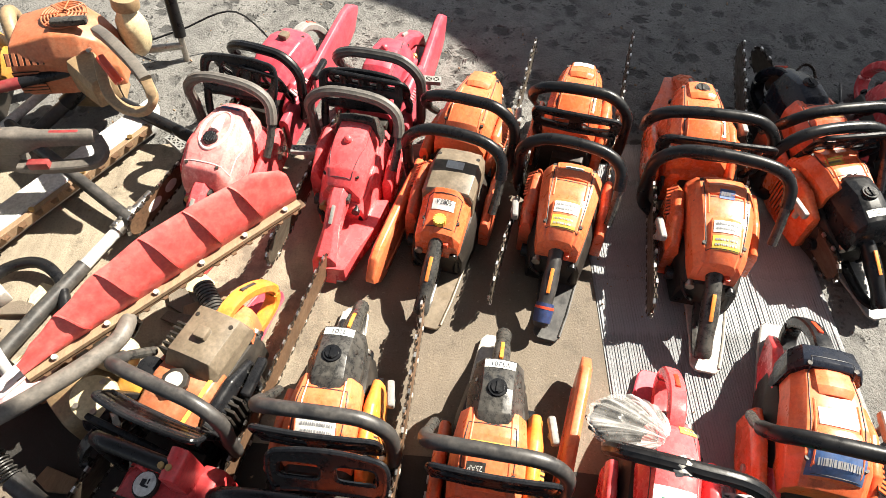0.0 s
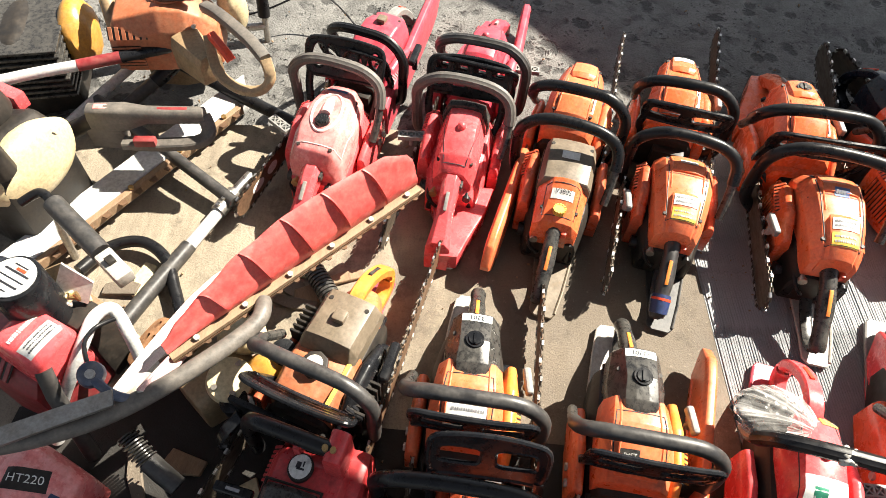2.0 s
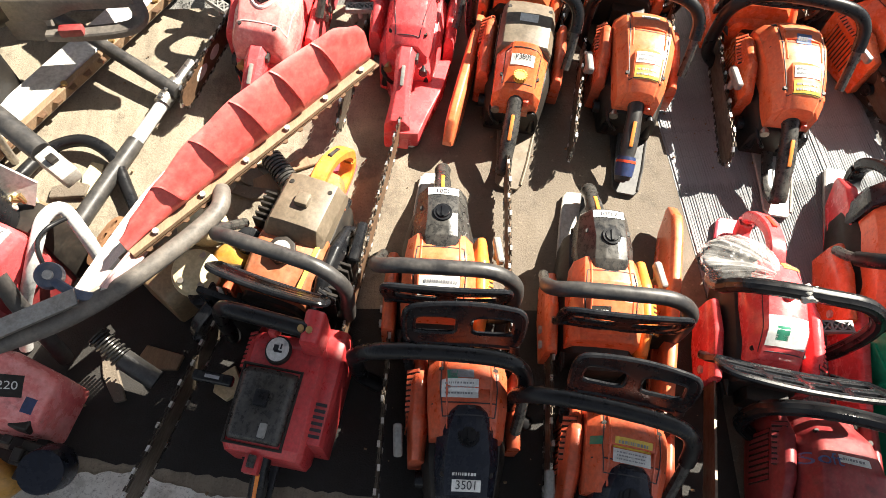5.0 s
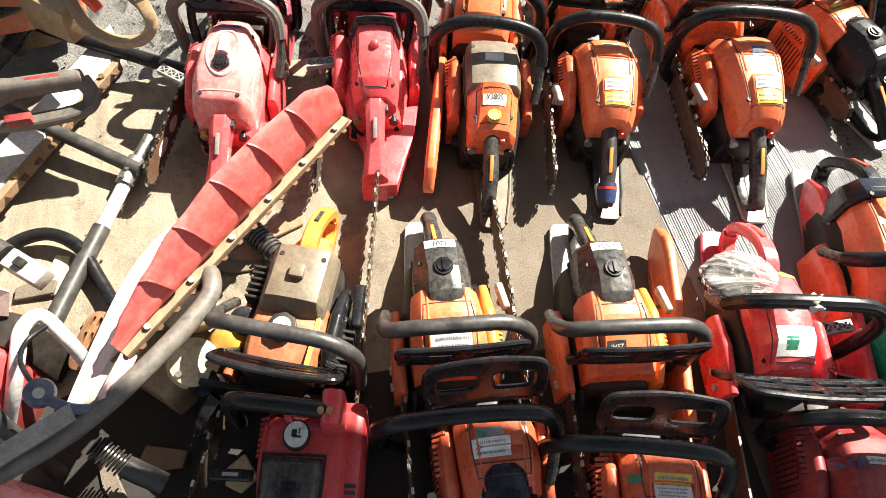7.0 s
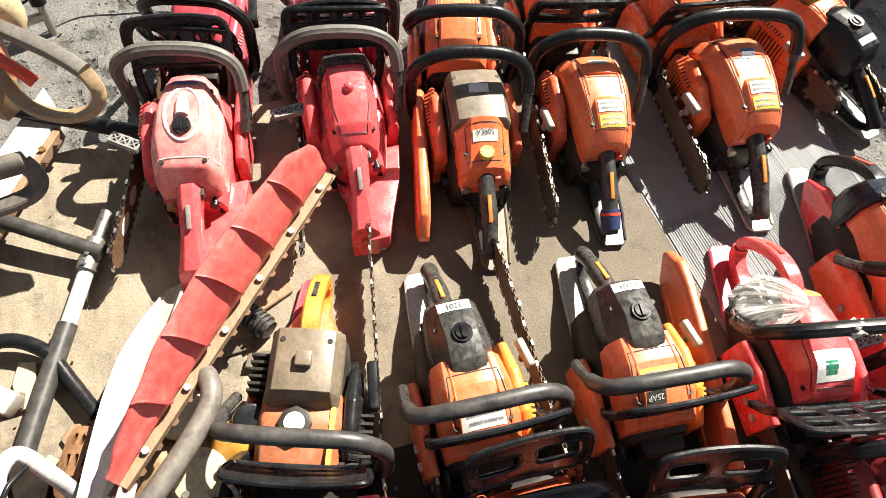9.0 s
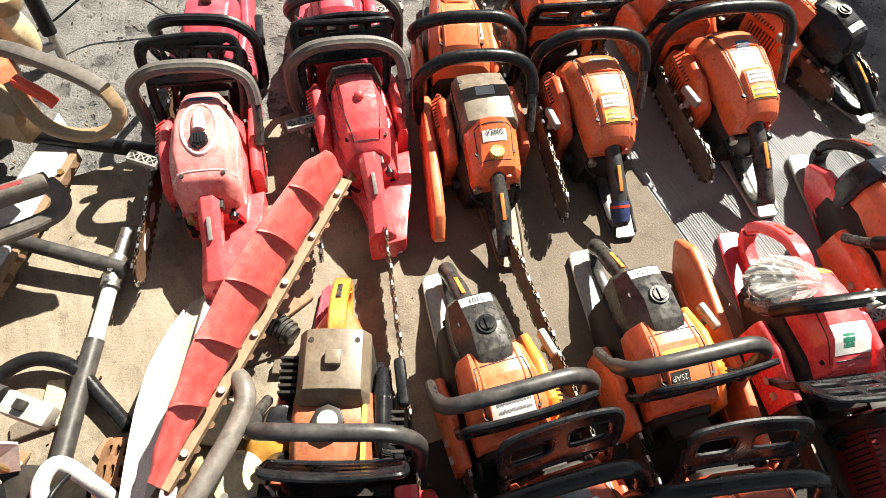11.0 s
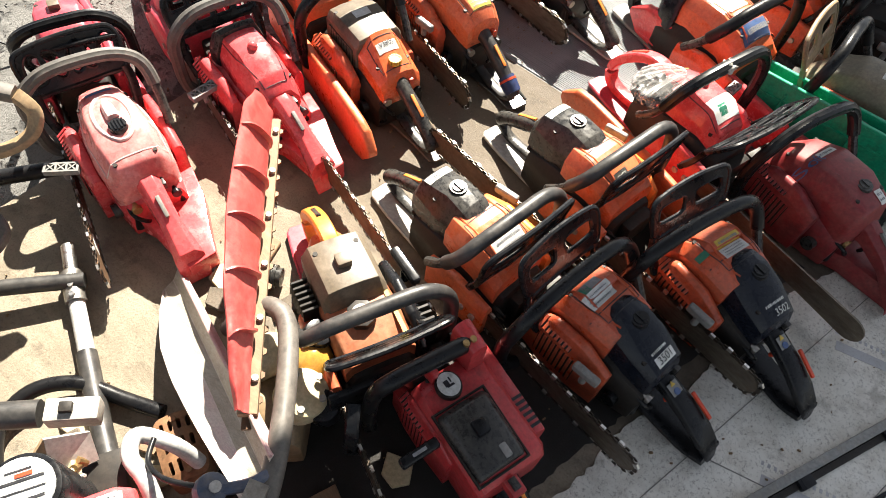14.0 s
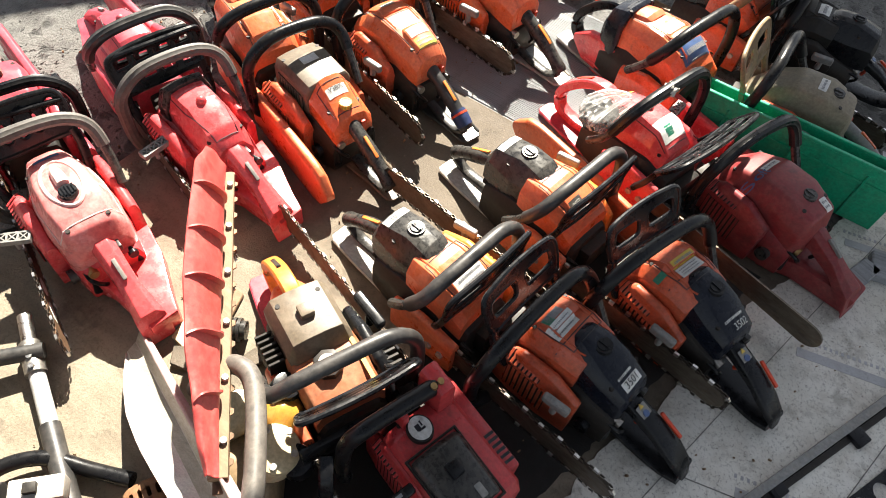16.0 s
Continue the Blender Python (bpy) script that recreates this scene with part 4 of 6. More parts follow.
    if cover == "modern":
        bm = hull([(-0.121, 0.032, 0.024, 0.12, 0.150, 0.166), (-0.098, 0.036, 0.028, 0.12, 0.172, 0.190), (-0.045, 0.038, 0.030, 0.12, 0.188, 0.2045), (-0.03, 0.034, 0.026, 0.12, 0.186, 0.200)], 0.0015, 2)
        hulls.append(bm.copy())
        part("rear_panel", bm, top, tc, sharp=14)
        bm = hull([(0.03, 0.046, 0.034, 0.12, 0.180, 0.203), (0.05, 0.054, 0.038, 0.12, 0.175, 0.206), (0.09, 0.056, 0.036, 0.12, 0.160, 0.186), (0.105, 0.050, 0.034, 0.12, 0.14, 0.166)], 0.002, 2)
        hulls.append(bm.copy())
        part("front_panel", bm, top, tc, sharp=14)
    elif cover == "front":
        bm = hull([(0.045, 0.052, 0.036, 0.12, 0.176, 0.200), (0.06, 0.056, 0.038, 0.12, 0.172, 0.201), (0.095, 0.056, 0.036, 0.12, 0.155, 0.182), (0.108, 0.050, 0.034, 0.12, 0.14, 0.164)], 0.002, 2)
        hulls.append(bm.copy())
        part("front_panel", bm, top, tc, sharp=14)
    skin = Skin(*hulls)
    # screws sunk along the cover's edges
    repeat("screw", cyl(bmesh.new(), (0, 0, -0.004), (0, 0, 0.0015), 0.0045, n=10), OILY, tc, [pose(x_, y_, skin.z(x_, y_)) for x_, y_ in ((-0.085, 0.038), (-0.085, -0.038), (0.08, 0.045), (0.08, -0.045))])
    if cap == "round":
        kx = -0.030 if lid_shape == "lid_wide" else -0.065
        zz = skin.z(kx, 0)
        bm = cyl(bmesh.new(), (kx, 0, zz - 0.006), (kx, 0, zz + 0.002), 0.0185, 0.017, n=24)
        cyl(bm, (kx, 0, zz), (kx, 0, zz + 0.0045), 0.0135, 0.012, n=20)
        box(bm, (kx, 0, zz + 0.005), (0.021, 0.005, 0.004), Matrix())
        part("cover_knob", bm, BLACKP if lid is not None else WORN, ld)
    elif cap == "yellow":
        zz = skin.z(-0.095, 0)
        bm = bmesh.new()
        for k in range(14):
            a = k * math.pi / 7
            box(bm, (0.0125, 0, 0), (0.004, 0.004, 0.012), Matrix.Translation((-0.095, 0, zz + 0.006)) @ Matrix.Rotation(a, 4, "Z"))
        cyl(bm, (-0.095, 0, zz - 0.002), (-0.095, 0, zz + 0.011), 0.0122, n=20)
        part("cover_knob", bm, YELLOWS, tc, "yellow ridged knob")
    elif cap == "ribbed":
        zz = skin.z(-0.022, 0)
        bm = cyl(bmesh.new(), (-0.022, 0, zz - 0.004), (-0.022, 0, zz + 0.007), 0.0185, 0.0165, n=24)
        for k in range(-2, 3):
            box(bm, (-0.022, k * 0.006, zz + 0.0075), (0.028 - abs(k) * 0.004, 0.003, 0.006))
        part("cover_knob", bm, BLACKP, tc)
        bm = bmesh.new()      # raised oval round the knob
        line = [(0.008 + 0.058 * math.cos(a), 0.033 * math.sin(a)) for a in np.linspace(0, 2 * math.pi, 33)[:-1]]
        sweep(bm, [(px, py, skin.z(px, py) - 0.001) for px, py in line], 0.0042, 8, closed=True)
        part("raised_ring", bm, BLEACH, tc)
        bm = bmesh.new()
        sweep(bm, [(px, 0, skin.z(px, 0) + 0.001) for px in np.linspace(0.0, 0.055, 8)], [0.012, 0.013, 0.0125, 0.012, 0.011, 0.009, 0.006, 0.003], 10)
        part("raised_ridge", bm, BLEACH, tc)
    elif cap == "bump":
        zz = skin.z(-0.01, 0)
        part("cover_knob", blob(bmesh.new(), (-0.01, 0, zz), (0.011, 0.011, 0.012), amp=0.03, sub=2), top, tc)
    elif cap == "square":
        zz = skin.z(-0.05, 0)
        bm = bmesh.new()
        box(bm, (-0.05, 0, zz + 0.006), (0.026, 0.026, 0.016))
        part("cover_knob", soften(bm, 0.004, 2), TAUPE, tc)
    if straight:
        line = spline([(0.10, 0.165, 0.05), (0.10, 0.168, 0.12), (0.098, 0.155, 0.20), (0.09, 0.12, hz), (0.085, 0.04, hz + 0.004), (0.08, -0.055, hz)], 7)
        part("front_handle", sweep(bmesh.new(), line, 0.0155, 14), handle, saw, sharp=50)
    else:
        front_handle(saw, w, handle, ridged, z=hz, x=hx, shift=handle_shift)
    if guard:
        hand_guard(saw, guard, guard_mat, guard_w, x=guard_x, h=guard_h, lean=guard_lean)
    if start == "truss":
        starter(saw, "truss", 0.0, 0.122, 0.135, 62 if seed % 2 else 100)
    elif start:
        starter(saw, start, -0.03, 0.112, 0.135, 4 + 3 * (seed % 4))
    rear_grip(saw, grip, grip_mat, plate, strip)
    # rubber mounts, a fuel hose and a switch block about the grip's root
    repeat("rubber_mount", cyl(bmesh.new(), (0, 0, 0), (0.004, 0, 0.055), 0.012, 0.010, n=14), BLACK, saw, [pose(-0.118, s_ * 0.047, 0.03) for s_ in (-1, 1)])
    part("fuel_hose", sweep(bmesh.new(), spline([(-0.10, 0.052, 0.09), (-0.135, 0.05, 0.085), (-0.14, 0.03, 0.06), (-0.115, 0.02, 0.035)], 5), 0.0042, 8), BLACK, saw)
    bm = bmesh.new()
    box(bm, (-0.122, -0.022, 0.128), (0.022, 0.012, 0.016))
    part("stop_switch", soften(bm, 0.003, 2), REDTIP if grip == "slim" else WORN, saw)
    if cover in ("modern", "front"):
        for s_ in (-1, 1):
            bm = bmesh.new()
            sweep(bm, [(px, s_ * (0.034 + 0.03 * (px + 0.03)), skin.z(px, s_ * (0.034 + 0.03 * (px + 0.03))) - 0.0004) for px in np.linspace(-0.02, 0.10, 10)], 0.0022, 6)
            part("moulded_rib", bm, top, tc)
    # tank caps on the left flank
    for cx in (-0.08, -0.015):
        part("tank_cap", cyl(bmesh.new(), (cx, 0.062, 0.055), (cx, 0.080, 0.055), 0.015, n=18), BLACKP if grip != "boxy" else WORN, saw)
    if blade == "chain":
        bar_and_chain(saw, length, bar_mat=blade_mat or BARM, seed=seed, marked=seed == 1)
    elif blade == "plain":
        bar_and_chain(saw, length, bar_mat=blade_mat or BARM, chain=False)
    elif blade == "cover":
        bar_and_chain(saw, length - 0.02, chain=False)
        bar_cover(saw, length, blade_mat)
    # joints between the mouldings, as fine dark lines
    seams = {"modern": [(-0.10, 0.034), (-0.028, 0.041), (0.10, 0.044)], "front": [(-0.0, 0.042), (0.045, 0.047), (0.10, 0.044)], "slim": [(-0.095, 0.026), (-0.01, 0.040), (0.088, 0.040)],
             "smooth": [(-0.080, 0.060), (0.0, 0.064), (0.09, 0.048)], "boxy": [(-0.105, 0.036), (-0.04, 0.038)]}.get(cover, [])
    if seams:
        line = [Vector((a_, b_, 0)) for a_, b_ in seams] + [Vector((a_, -b_, 0)) for a_, b_ in reversed(seams)]
        dense = [p.lerp(q, k / 8) for p, q in zip(line, line[1:] + line[:1]) for k in range(8)]
        part("joint", sweep(bmesh.new(), [(p.x, p.y, skin.z(p.x, p.y) + 0.0001) for p in dense], 0.0011 if cover != "smooth" else 0.0016, 6, closed=True), INK if cover != "smooth" else BLEACH, tc)
    for mk in marks:
        kind, *a = mk
        if kind == "s":       # sticker with plain bars of print
            x, y, sw, sh, mt, rows = a
            skin.sticker("sticker", x, y, sw, sh, mt, tc)
            if rows:
                skin.bars(x, y, sw * 0.82, sh * 0.75, rows, tc, seed=seed)
        elif kind == "b":     # print straight on the cover
            x, y, sw, sh, rows, mt = a
            skin.bars(x, y, sw, sh, rows, tc, mat=mt, seed=seed)
        elif kind == "l":     # a joint line across the cover
            x, hw = a
            skin.sticker("joint", x, 0, hw * 2, 0.0022, INK, tc, lift=0.0008)
        elif kind == "t":
            x, y, txt, sz, mt = a
            skin.text(txt, x, y, sz, tc, mt)
    for b_ in hulls:
        b_.free()
    return saw


J2 = [("l", 0.022, 0.06), ("l", 0.112, 0.05)]
WARN = J2 + [("s", -0.055, 0.0, 0.052, 0.026, WHITEP, 2), ("s", -0.088, 0.0, 0.052, 0.028, YELLOWS, 2)]

# far row: grips away from the rest of the ground
chainsaw("crimson chainsaw with a grey rear grip and webbed black guard", (-0.352, 1.695), (-0.743, 0.957), size=0.93, body=MAGENTA, cover="round", cap="square", guard="web", grip="arch", grip_mat=GREY, ridged=True, start="tee", seed=1, guard_w=0.195, guard_h=0.09, blade_mat=BARB)
chainsaw("crimson chainsaw with a ridged black front handle", (-0.085, 1.685), (-0.40, 0.872), body=MAGENTA, cover="slim", cap="bump", guard="rails", grip="boxy", grip_mat=MAGENTA, ridged=True, start="truss", plate=None, seed=2, guard_h=0.085, handle=GREYH)
chainsaw("faded orange chainsaw with an orange bar cover", (0.158, 1.518), (-0.165, 0.819), body=ORANGE_FADED, cover="modern", guard=None, blade="cover", blade_mat=ORANGE_FADED, seed=3, cap=None)
chainsaw("orange chainsaw with a black slotted guard", (0.409, 1.556), (0.102, 0.768), body=ORANGE, seed=4, marks=[("s", -0.085, 0, 0.05, 0.02, WHITEP, 1)], cap=None)
chainsaw("large orange chainsaw with a heavy black guard", (0.674, 1.483), (0.455, 0.733), body=ORANGE, guard="slot1", w=0.27, seed=5, grip="boxy", grip_mat=ORANGE, plate=None, cap="round", guard_w=0.235, size=1.05)
chainsaw("orange chainsaw with a blue-black filter cover", (0.89, 1.50), (0.881, 0.826), body=ORANGE_DEEP, lid=BLUEBLK, cover="front", guard="rails", grip="arch", grip_mat=BLUEBLK, w=0.26, seed=6, marks=[("s", 0.04, 0, 0.07, 0.025, YELLOWS, 2)], cap="round")
chainsaw("small bright red chainsaw in the shade", (1.20, 1.52), heading=-100, length=0.5, body=RED, cover="slim", cap="bump", guard="slot2", grip="arch", grip_mat=RED, seed=7)

# second row: grips towards the middle
chainsaw("sun-bleached red chainsaw with a black ribbed knob", (-0.60, 0.89), (-0.274, 1.831), body=RED, top=PINK, cover="smooth", cap="ribbed", guard="web", handle=RIBGREY, ridged=True, start="truss", grip="boxy", grip_mat=RED, plate=PLATE, seed=9, hx=0.112, guard_x=0.160, blade="cover", blade_mat=MAGENTA, guard_w=0.195, guard_h=0.09, marks=[("s", 0.085, 0, 0.05, 0.014, BLUE, 0)])
chainsaw("bright red chainsaw with a slim angular cover", (-0.27, 0.87), (0.002, 1.779), body=RED, top=RED, cover="slim", cap="bump", guard="rails", handle=RIBGREY, ridged=True, start="truss", grip="boxy", grip_mat=RED, plate=WHITEP, seed=12, blade="cover", blade_mat=MAGENTA, guard_h=0.085, marks=[("s", 0.082, 0, 0.055, 0.018, WHITEP, 1)])
chainsaw("orange and dusty taupe chainsaw with a yellow knob", (-0.049, 0.745), (0.273, 1.639), body=ORANGE_DEEP, top=ORANGE, cover="boxy", cap="yellow", guard=None, start=None, plate=TAUPE, grip_mat=WORN, seed=13, strip=YELLOW_OR, marks=[("s", -0.062, 0, 0.05, 0.020, WHITEP, 0), ("t", -0.058, 0, "V380S", 0.014, INK), ("s", 0.045, 0.0, 0.04, 0.022, WHITEP, 0)])
chainsaw("orange chainsaw with white and yellow stickers", (0.212, 0.715), (0.561, 1.671), body=ORANGE_DEEP, top=ORANGE_FADED, cover="modern", guard=None, seed=14, plate=GREYH, grip_mat=GREYH, cap=None, marks=WARN + [("s", 0.06, 0, 0.04, 0.016, WHITEP, 1)], blade_mat=BARB)
chainsaw("large orange chainsaw with a warning sticker", (0.544, 0.638), (0.859, 1.619), body=ORANGE, top=ORANGE_FADED, cover="modern", guard=None, seed=15, w=0.275, plate=PLATE, grip_mat=WORN, cap=None, marks=WARN + [("s", 0.03, 0, 0.03, 0.022, BLUE, 1)], size=1.06)
chainsaw("orange chainsaw with a black filter cover", (0.965, 0.76), heading=100, length=0.58, body=ORANGE, lid=BLACKP, cover="front", guard=None, seed=16, w=0.26, plate=GREY, marks=[("s", -0.112, 0, 0.05, 0.016, WHITEP, 0), ("t", -0.112, 0, "3201", 0.014, INK), ("s", 0.04, 0.02, 0.04, 0.02, YELLOWS, 1)])

# third row: grips towards the middle
c1 = chainsaw("old orange chainsaw with a dusty tan filter cover", (-0.375, 0.806), (-0.779, 0.087), body=ORANGE_DEEP, top=TAUPE, cover="tray", cap="square", guard="solid", handle=GREYH, start="tee", grip="arch", grip_mat=YELLOW_OR, strip=WORN, plate=MAGENTA, seed=17, w=0.26, guard_w=0.215, guard_h=0.052, guard_lean=34.0, guard_x=0.116, hz=0.24, side=BLACKP)
chainsaw("orange chainsaw with a scuffed grey-black filter cover", (-0.179, 0.758), (-0.364, 0.024), body=ORANGE_FADED, lid=WORN, cover="front", guard="slot2", handle=GREYH, guard_lean=8.0, guard_x=0.100, hx=0.066, seed=18, guard_w=0.215, w=0.25, side=YELLOW_OR, plate=PLATE, grip_mat=WORN, marks=[("s", -0.118, 0, 0.058, 0.018, WHITEP, 0), ("t", -0.118, 0, "3201", 0.015, INK), ("s", 0.075, 0, 0.075, 0.03, WHITEP, 2)])
chainsaw("faded orange chainsaw with a black filter cover", (0.131, 0.689), (-0.086, -0.074), body=ORANGE_FADED, lid=WORN, cover="front", guard="slot2", handle=GREYH, guard_w=0.215, guard_lean=8.0, guard_x=0.100, hx=0.066, seed=19, w=0.25, side=YELLOW_OR, plate=PLATE, grip_mat=WORN, marks=[("s", -0.118, 0, 0.058, 0.018, WHITEP, 0), ("t", -0.118, 0, "V3201", 0.014, INK), ("s", 0.045, 0, 0.07, 0.026, YELLOWS, 2), ("s", 0.08, -0.02, 0.035, 0.02, WORN, 0), ("t", 0.08, -0.02, "25AP", 0.012, WHITEP)])
c4 = chainsaw("red chainsaw with a plastic bag tied on its handle", (0.46, 0.601), (0.158, -0.188), body=RED, top=RED, cover="slim", cap="bump", guard="rails", handle=BLACK, ridged=True, start="truss", grip="arch", grip_mat=RED, plate=MAGENTA, seed=20, w=0.25, guard_w=0.28, guard_h=0.085, hx=0.02, hz=0.285, guard_lean=36.0, guard_x=0.125, blade="plain", marks=[("s", 0.055, 0, 0.07, 0.05, WHITEP, 0), ("s", 0.06, -0.01, 0.022, 0.022, GREENS, 0), ("s", -0.085, 0.02, 0.03, 0.018, YELLOWS, 1)])
chainsaw("orange chainsaw with blue-black and blue trim", (0.754, 0.714), heading=-104, length=0.5, body=ORANGE, top=ORANGE_FADED, lid=BLUEBLK, lid_shape="collar", cover="modern", guard=None, handle=BLACK, seed=21, blade=None, w=0.25, plate=GREY, grip="arch", grip_mat=BLACKP, cap=None, marks=[("s", 0.01, 0, 0.06, 0.03, WHITEP, 0), ("s", 0.085, 0, 0.09, 0.035, BLUE, 1)], size=1.06)
chainsaw("black and orange chainsaw deep in the shade", (1.06, 0.64), heading=-100, length=0.55, body=ORANGE_DEEP, lid=BLACKP, cover="front", guard="slot2", handle=HANDTAN, seed=22, plate=WORN)

# front row: grips towards the lino, all in the shade
d1 = chainsaw("boxy red chainsaw with a dark inset filter panel", (-0.564, 0.062), (-0.246, 0.873), body=RED_OLD, top=RED_OLD, cover="case", cap=None, guard=None, handle=BLACK, start=None, straight=True, grip="slim", grip_mat=BLACKP, plate=None, seed=23, w=0.24, size=0.9, side=RED_OLD, blade_mat=BARB, hz=0.235)
D2 = chainsaw("orange chainsaw with a black filter cover and rear grip", (-0.229, -0.063), (-0.040, 0.764), body=ORANGE_RED, lid=BLUEBLK, lid_shape="lid_wide", handle_shift=0.050, cover="front", guard="slot2", handle=BLACK, grip="wide", grip_mat=BLACKP, plate=None, seed=24, w=0.285, blade_mat=BARB, marks=J2 + [("s", -0.102, 0, 0.046, 0.017, WHITEP, 0), ("t", -0.102, 0, "3501", 0.018, INK), ("b", -0.086, 0.002, 0.042, 0.010, 1, WHITEP), ("s", 0.068, 0.028, 0.018, 0.016, GREENS, 0), ("s", 0.045, 0.015, 0.06, 0.03, WHITEP, 3), ("s", 0.07, 0.015, 0.045, 0.016, INKR, 0)])
chainsaw("deep orange chainsaw with an orange bar cover", (-0.030, -0.168), (0.299, 0.627), body=ORANGE_RED, lid=BLUEBLK, lid_shape="lid_wide", handle_shift=0.050, cover="front", guard="slot2", handle=BLACK, grip="wide", grip_mat=BLACKP, plate=None, seed=25, w=0.285, blade="cover", blade_mat=ORANGE_FADED, marks=J2 + [("t", -0.104, -0.006, "3502", 0.018, WHITEP), ("b", -0.088, 0.0, 0.052, 0.011, 1, WHITEP), ("s", 0.05, 0.0, 0.06, 0.016, YELLOWS, 1), ("s", 0.03, 0.0, 0.06, 0.022, WHITEP, 3), ("s", 0.05, 0.055, 0.016, 0.014, GREENS, 0)])
chainsaw("dull dark red chainsaw with a rounded cover", (0.328, -0.206), (0.700, 0.677), body=DARKRED, top=DARKRED, cover="round", cap="round", guard=None, handle=BLACK, ridged=True, start=None, grip="boxy", grip_mat=DARKRED, plate=None, seed=26, w=0.255, blade="cover", blade_mat=RED, marks=[("t", 0.03, 0.045, "Soft", 0.03, BLUE), ("s", 0.035, 0.0, 0.05, 0.014, WHITEP, 1), ("s", -0.10, -0.02, 0.022, 0.03, WHITEP, 2)])
chainsaw("dusty olive tan chainsaw standing beside a green tray", (0.752, -0.17), heading=92, length=0.42, body=TAN, top=TAN, cover="round", cap="round", guard="slot2", guard_mat=HANDTAN, handle=BLACK, start="grey", grip="slim", grip_mat=GREY, strip=ORANGE, plate=None, seed=27, blade=None, z=0.003, side=ORANGE_DEEP, marks=[("s", -0.03, 0.0, 0.05, 0.02, WHITEP, 1)])
chainsaw("black chainsaw with a rusty chain in the shade", (1.08, -0.13), heading=95, length=0.5, body=OILY, top=OILY, lid=BLACKP, cover="front", guard="rails", handle=BLACK, grip="wide", grip_mat=BLACKP, plate=None, seed=28, marks=[("s", 0.02, 0, 0.05, 0.03, WHITEP, 1)])

# fittings of the boxy red saw, which is narrow and tall
d1.matrix_world = d1.matrix_world @ Matrix.Diagonal((1.0, 0.9, 1.09, 1.0))
bm = hull([(-0.118, 0.052, 0.046, 0.15, 0.172, 0.178), (-0.11, 0.054, 0.045, 0.15, 0.176, 0.184), (0.0, 0.058, 0.046, 0.15, 0.182, 0.192), (0.012, 0.054, 0.044, 0.15, 0.176, 0.182)], 0.004, 2, yo=0.018)
fp = part("filter_panel", bm, WORN, d1, "dark grey inset filter panel")
bm = bmesh.new()
box(bm, (-0.045, 0.018, 0.196), (0.030, 0.028, 0.016))
part("knob", soften(bm, 0.004, 2), BLACKP, fp)
bm = bmesh.new()
box(bm, (-0.098, 0.000, 0.186), (0.026, 0.016, 0.010))
part("latch", soften(bm, 0.003, 2), GREY, fp)
bm = bmesh.new()
sweep(bm, [(-0.124, -0.040, 0.166), (-0.124, 0.076, 0.166), (0.018, 0.078, 0.174), (0.018, -0.042, 0.174)], 1, 8, closed=True, flat=(0.0035, 0.004))
part("panel_frame", bm, OILY, d1)
bm = cyl(bmesh.new(), (0.050, 0.018, 0.168), (0.050, 0.018, 0.186), 0.027, n=28)
fcap = part("fuel_cap", soften(bm, 0.003, 2, 40), OILY, d1)
part("disc", cyl(bmesh.new(), (0.050, 0.018, 0.1865), (0.050, 0.018, 0.188), 0.023, n=28), WHITEP, fcap)
bm = bmesh.new()
for bx, by, bw, bh in ((0.052, 0.022, 0.012, 0.010), (0.046, 0.016, 0.004, 0.016), (0.056, 0.012, 0.010, 0.003)):
    box(bm, (bx, by, 0.1885), (bw, bh, 0.001))
part("symbol", bm, INK, fcap)
bm = hull([(0.055, 0.020, 0.016, 0.16, 0.235, 0.245), (0.115, 0.022, 0.018, 0.15, 0.24, 0.25)], 0.004, 2, yo=-0.052)
mt_ = part("handle_mount", bm, RED_OLD, d1)
for k in range(2):
    part("screw", cyl(bmesh.new(), (0.076, -0.050 + k * 0.017, 0.246), (0.076, -0.050 + k * 0.017, 0.2545), 0.0065, n=12), BRASS, mt_)
bm = hull([(-0.10, 0.030, 0.024, 0.01, 0.13, 0.148), (0.10, 0.032, 0.026, 0.01, 0.14, 0.158), (0.125, 0.028, 0.022, 0.02, 0.12, 0.138)], 0.004, 2, yo=-0.084)
cb = part("clutch_box", bm, RED_OLD, d1)
for k in range(6):
    bm = bmesh.new()
    box(bm, (-0.085 + k * 0.0115, -0.084, 0.1532 + k * 0.0006), (0.0055, 0.042, 0.004))
    part("slot", bm, INK, cb)
bm = bmesh.new()
box(bm, (0.085, 0.035, 0.185), (0.03, 0.016, 0.05))
part("lug", soften(bm, 0.005, 2), RED_OLD, d1)
bm = bmesh.new()
box(bm, (-0.02, 0.135, 0.165), (0.02, 0.085, 0.016))
part("starter_grip", soften(bm, 0.006, 3), BLACKP, d1)
bm = bmesh.new()
box(bm, (-0.02, 0.135, 0.1745), (0.006, 0.03, 0.002))
part("slot", bm, INKR, d1)
bm = bmesh.new()
box(bm, (-0.148, 0.012, 0.142), (0.04, 0.032, 0.024))
sb = part("switch_block", soften(bm, 0.004, 2), RED_OLD, d1)
bm = bmesh.new()
box(bm, (-0.148, 0.012, 0.156), (0.022, 0.016, 0.008))
part("switch", soften(bm, 0.002, 2), WORN, sb)

